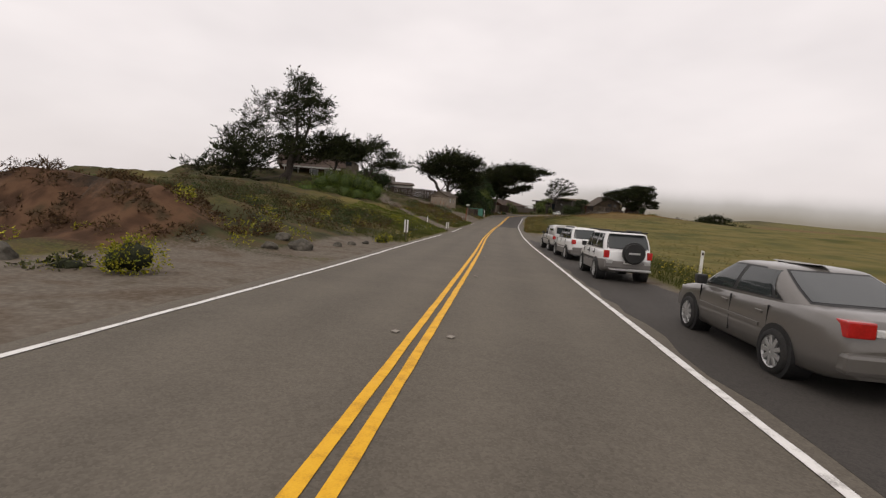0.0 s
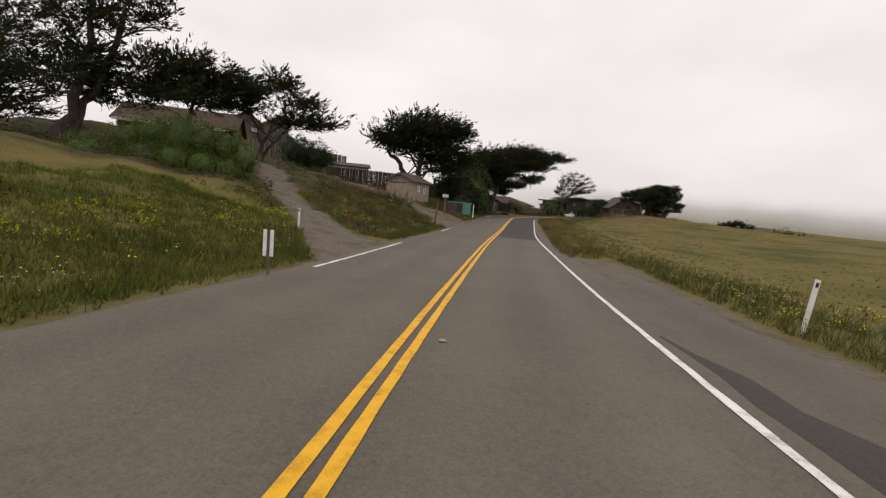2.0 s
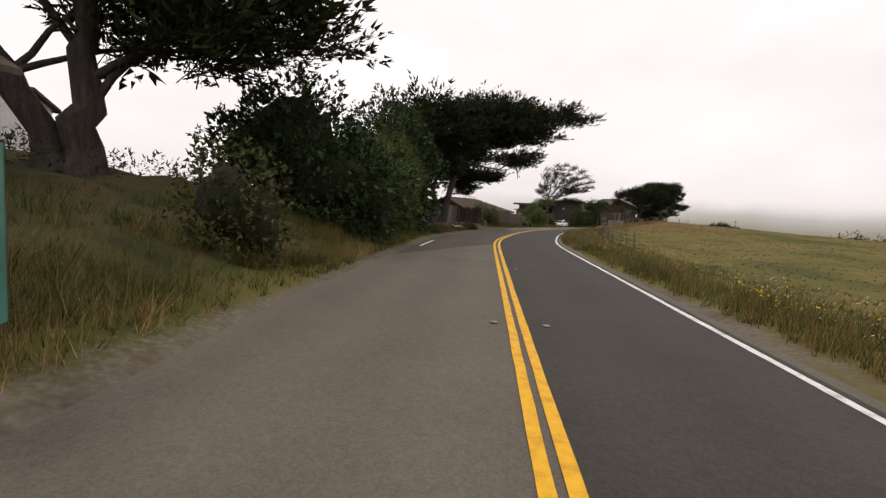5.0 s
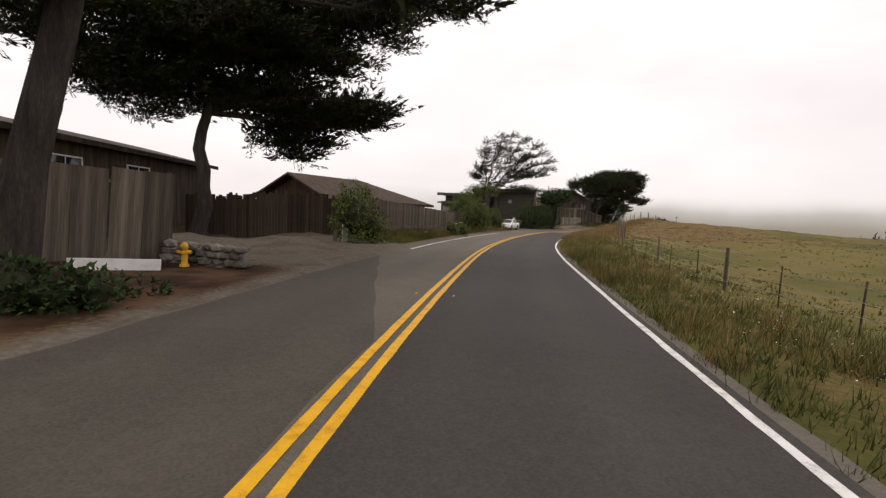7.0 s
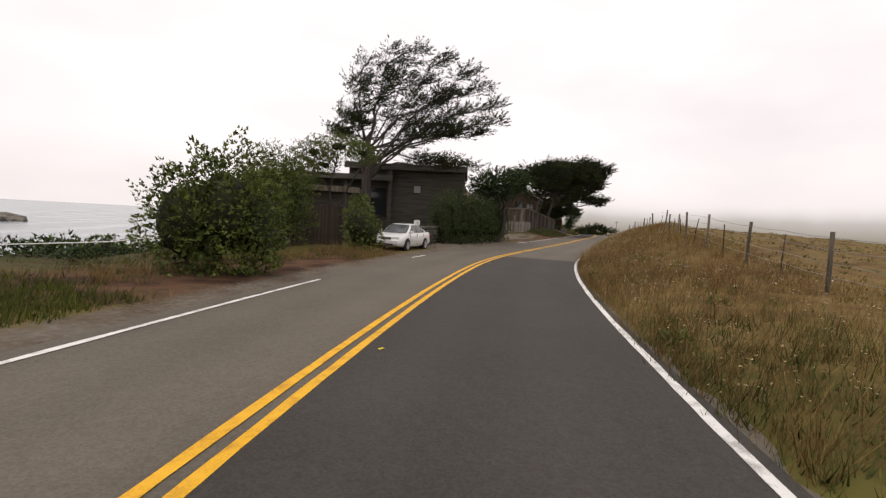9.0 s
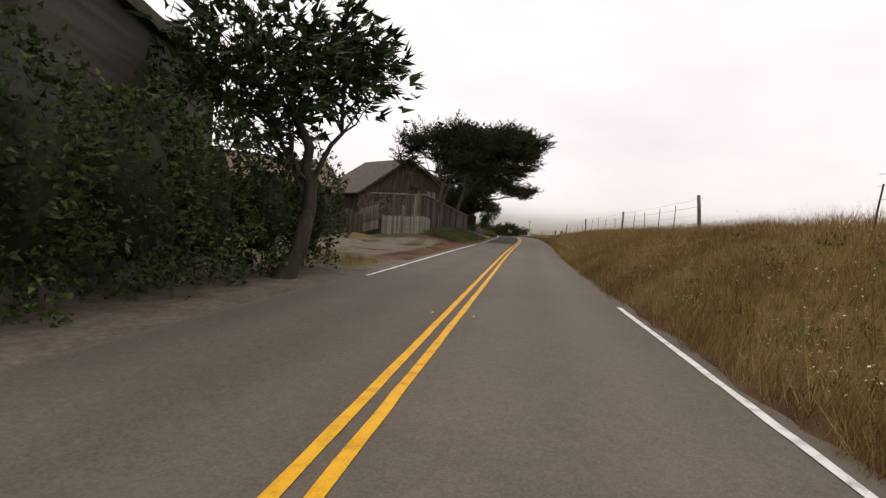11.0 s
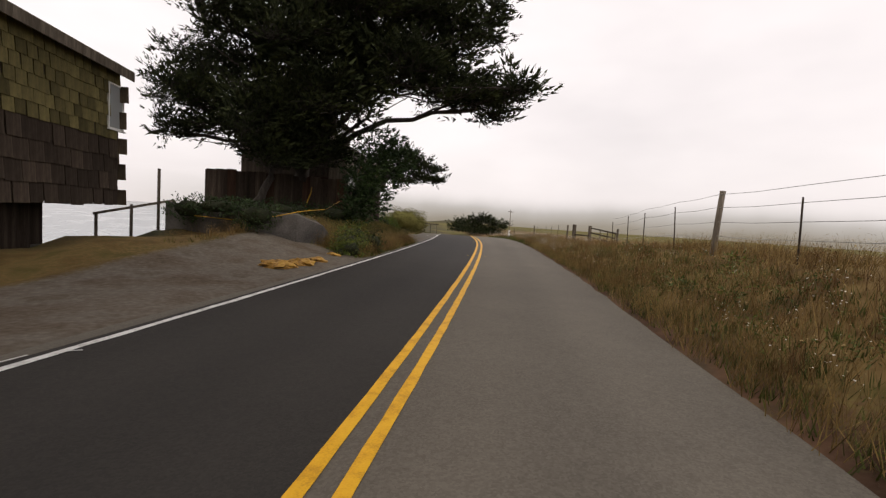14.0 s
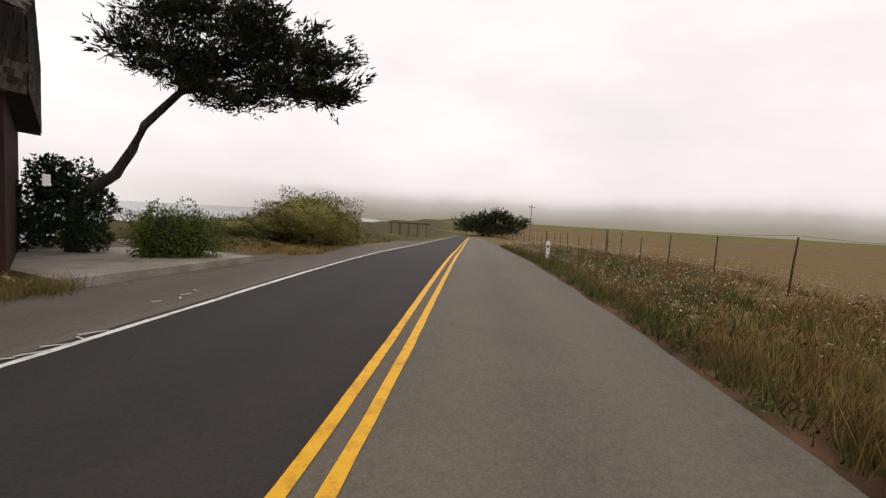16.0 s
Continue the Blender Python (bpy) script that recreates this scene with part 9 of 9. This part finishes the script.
def rock(x, y, r, seed, label="lichen-grey boulder at the edge of the lay-by"):
    rnd = random.Random(seed)
    z = ground_z(x, y)
    root = thing("boulder", pose(x, y, z), label, "rock", "boulders")
    b = bmesh.new()
    bmesh.ops.create_icosphere(b, subdivisions=3, radius=r)
    o = Vector((rnd.uniform(0, 50), rnd.uniform(0, 50), rnd.uniform(0, 50)))
    for v in b.verts:
        k = noise.noise(v.co * 1.6 / r * .5 + o) * .45 + noise.noise(v.co * 4 / r * .5 + o) * .18
        v.co *= 1 + k
        v.co.z = v.co.z * .72 + r * .2
    part("stone", b, M["stone_dark"], root)


for x, y, r, sd2 in ((-7.9, 17.6, .5, 1), (-8.6, 16.2, .28, 2), (-7.4, 20.2, .24, 3), (-7.2, 21.6, .2, 4), (-9.4, 18.8, .34, 5), (-11.5, 9.0, .4, 6), (-6.9, 23.0, .16, 10)):
    rock(x, y, r, sd2)
for x, y, r, sd2 in ((-420, 560, 14, 21), (-330, 520, 9, 22), (-360, 640, 12, 23), (-270, 470, 7, 24), (-200, 560, 10, 25)):
    root = thing("sea_rock", pose(x, y, -20), "dark rock standing in the surf", "rock", "rocks in the surf")
    b = bmesh.new()
    bmesh.ops.create_icosphere(b, subdivisions=3, radius=r)
    for v in b.verts:
        v.co *= 1 + noise.noise(v.co / r * 2 + Vector((sd2, 0, 0))) * .5
        v.co.z *= .6
    part("stone", b, M["stone"], root)


def agave(x, y, r, seed):
    rnd = random.Random(seed)
    z = ground_z(x, y)
    root = thing("aloe_plant", pose(x, y, z), "spiky grey-green aloe with red flower spikes", "succulent", "aloes on the bank")
    for k in range(44):
        a, el, ln = rnd.uniform(0, 6.28), rnd.uniform(-.1, 1.3), r * rnd.uniform(.7, 1.1)
        d = Vector((math.cos(a) * math.cos(el), math.sin(a) * math.cos(el), math.sin(el)))
        s = d.cross(Vector((0, 0, 1))).normalized()
        up = s.cross(d)
        pts = [Vector((0, 0, r * .25)) + d * ln * t - Vector((0, 0, .25 * ln * t * t * math.cos(el))) for t in (0, .35, .7, 1)]
        b = bmesh.new()
        rows = []
        for q, w in zip(pts, (.09, .08, .05, .004)):
            rows.append([b.verts.new(q - s * w * r), b.verts.new(q - up * .03 * r), b.verts.new(q + s * w * r), b.verts.new(q + up * .012 * r)])
        for r0, r1 in zip(rows[:-1], rows[1:]):
            for i in range(4):
                b.faces.new((r0[i], r0[(i + 1) % 4], r1[(i + 1) % 4], r1[i]))
        bmesh.ops.recalc_face_normals(b, faces=b.faces)
        part("leaf", b, M["aloe"], root)
    for k in range(1):
        a = rnd.uniform(0, 6.28)
        tip = (math.cos(a) * .25 * r, math.sin(a) * .25 * r, r * rnd.uniform(1.3, 1.7))
        part("flower_spike", tubes("flower_spike", [[(0, 0, .2, .015), (tip[0] * .6, tip[1] * .6, tip[2] * .65, .015), (*[c * .85 for c in tip], .05), (*tip, .015)]], M["aloe_flower"], 6), None, root, "red-orange flower spike")


M["aloe"] = material("aloe_leaf", [(0.05, 0.065, 0.03), (0.09, 0.11, 0.055), (0.14, 0.15, 0.08)], 2, 0.6, 0.1, 20, rand=.3)
M["aloe_flower"] = material("aloe_flower", [(0.16, 0.05, 0.025), (0.22, 0.075, 0.035), (0.27, 0.10, 0.05)], 4, 0.7, 0.0, 20)
for x, y, r, k in ((-9.4, 79.3, 1.0, 1), (-10.2, 80.3, 1.15, 2), (-8.9, 80.3, .95, 3), (-10.6, 79.2, 1.05, 4), (-11.4, 80.0, 1.15, 5), (-9.8, 78.4, .9, 6), (-12.2, 79.2, 1.0, 7), (-11.2, 78.2, .9, 8)):
    agave(x, y, r, k)

# road studs, chalk marks and small stones on the asphalt
stud = box(-.05, .05, -.05, .05, 0, .018, .008)
sme = bpy.data.meshes.new("road_stud")
stud.to_mesh(sme)
stud.free()
sme.materials.append(M["concrete"])
sme2 = sme.copy()
sme2.materials.clear()
sme2.materials.append(M["petal_yellow"])
for k in range(41):
    s = 6.5 + k * 7.3
    for d in ((-.42, .42) if k % 2 == 0 else (.40,)):
        q = road_at(s, d, .012)
        if s > 100 and (k * 7) % 5 > 1:
            continue
        ob = new("road_stud", sme if s < 100 else sme2)
        ob.matrix_basis = pose(q.x, q.y, q.z, 0, 0, road_dir(s) + (k * 37) % 50 - 25) @ (Matrix.Identity(4) if s < 100 else Matrix.Diagonal((.45, 1.0, .5, 1)))
        tagged(ob, "small raised marker beside the yellow line" if s < 100 else "small yellow flexible tab beside the centre line", "road stud", "road studs")


def scrawl(s, d, n, label, seed, size=.5, mat="white_line"):
    rnd = random.Random(seed)
    q = road_at(s, d, .02)
    root = thing("chalk_mark", pose(q.x, q.y, q.z, 0, 0, road_dir(s)), label, "road marking")
    for k in range(n):
        b = bmesh.new()
        bm_box(b, -.012, .012, -size * rnd.uniform(.2, .5), size * rnd.uniform(.2, .5), 0, .003)
        part("bar", b, M[mat], root).matrix_basis = Matrix.Translation((rnd.uniform(-.15, .15), -.6 + 1.2 * k / max(1, n - 1), 0)) @ Matrix.Rotation(rnd.uniform(-1.2, 1.2), 4, "Z")


scrawl(50.8, -3.5, 4, "faint painted survey scrawl on the lane", 1, .3, "concrete")
scrawl(50.7, -2.3, 4, "faint painted survey scrawl on the lane", 7, .3, "concrete")
scrawl(301.2, -3.95, 5, "white painted survey scrawl on the shoulder", 2, .4)
scrawl(295.9, -5.15, 6, "white painted survey scrawl on the shoulder", 3, .4)
scrawl(304.5, -4.6, 4, "white painted survey scrawl on the lane edge", 4, .3)
scrawl(266, -3.9, 4, "white painted survey scrawl at the lane edge", 5, .3)
scrawl(232, -3.6, 3, "white painted survey scrawl at the lane edge", 6, .3)

# ---- distance ----
def fog_hills():
    m = bpy.data.materials.new("painted_fog_hills")
    m.use_nodes = True
    n, l = m.node_tree.nodes, m.node_tree.links
    n.clear()
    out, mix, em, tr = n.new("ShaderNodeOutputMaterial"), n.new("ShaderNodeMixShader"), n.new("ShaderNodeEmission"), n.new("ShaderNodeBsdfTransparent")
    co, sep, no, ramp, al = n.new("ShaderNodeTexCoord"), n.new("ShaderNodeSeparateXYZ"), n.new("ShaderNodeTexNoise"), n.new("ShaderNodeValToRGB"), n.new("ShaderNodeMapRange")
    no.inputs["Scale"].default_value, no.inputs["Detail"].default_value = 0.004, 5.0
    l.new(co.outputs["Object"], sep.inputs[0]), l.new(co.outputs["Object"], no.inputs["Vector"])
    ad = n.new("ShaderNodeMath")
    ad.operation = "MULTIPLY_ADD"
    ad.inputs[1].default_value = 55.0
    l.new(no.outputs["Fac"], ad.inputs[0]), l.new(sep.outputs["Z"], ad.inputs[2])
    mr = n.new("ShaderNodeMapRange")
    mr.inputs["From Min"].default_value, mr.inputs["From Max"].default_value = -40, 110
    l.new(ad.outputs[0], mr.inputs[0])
    # emission colour grows paler with height: haze painted into a glowing backdrop
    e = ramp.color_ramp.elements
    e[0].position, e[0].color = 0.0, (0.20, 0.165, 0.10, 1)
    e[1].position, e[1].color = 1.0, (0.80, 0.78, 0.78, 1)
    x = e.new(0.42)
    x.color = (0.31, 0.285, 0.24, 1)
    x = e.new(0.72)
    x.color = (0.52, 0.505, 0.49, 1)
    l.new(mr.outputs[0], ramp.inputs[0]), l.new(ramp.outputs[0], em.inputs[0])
    # painted fog ends by fading to transparent, upwards and to the left
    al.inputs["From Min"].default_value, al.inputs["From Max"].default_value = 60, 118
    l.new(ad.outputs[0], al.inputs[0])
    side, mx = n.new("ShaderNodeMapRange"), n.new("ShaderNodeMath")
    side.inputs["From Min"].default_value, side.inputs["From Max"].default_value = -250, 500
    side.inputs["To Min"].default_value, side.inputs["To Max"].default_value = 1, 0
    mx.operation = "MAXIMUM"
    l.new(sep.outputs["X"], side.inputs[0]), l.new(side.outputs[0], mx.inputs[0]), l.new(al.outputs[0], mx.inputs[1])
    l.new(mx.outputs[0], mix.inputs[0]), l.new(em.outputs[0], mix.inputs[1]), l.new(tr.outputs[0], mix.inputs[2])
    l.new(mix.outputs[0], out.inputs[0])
    return m


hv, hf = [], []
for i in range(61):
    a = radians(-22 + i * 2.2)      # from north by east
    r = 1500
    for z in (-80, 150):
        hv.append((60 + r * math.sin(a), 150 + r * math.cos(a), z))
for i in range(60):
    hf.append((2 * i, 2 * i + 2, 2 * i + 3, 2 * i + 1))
tagged(new("backdrop", link_mesh("backdrop", hv, hf, [fog_hills()])), "glowing backdrop with hills and low fog painted on it", "hills", kind="structure")
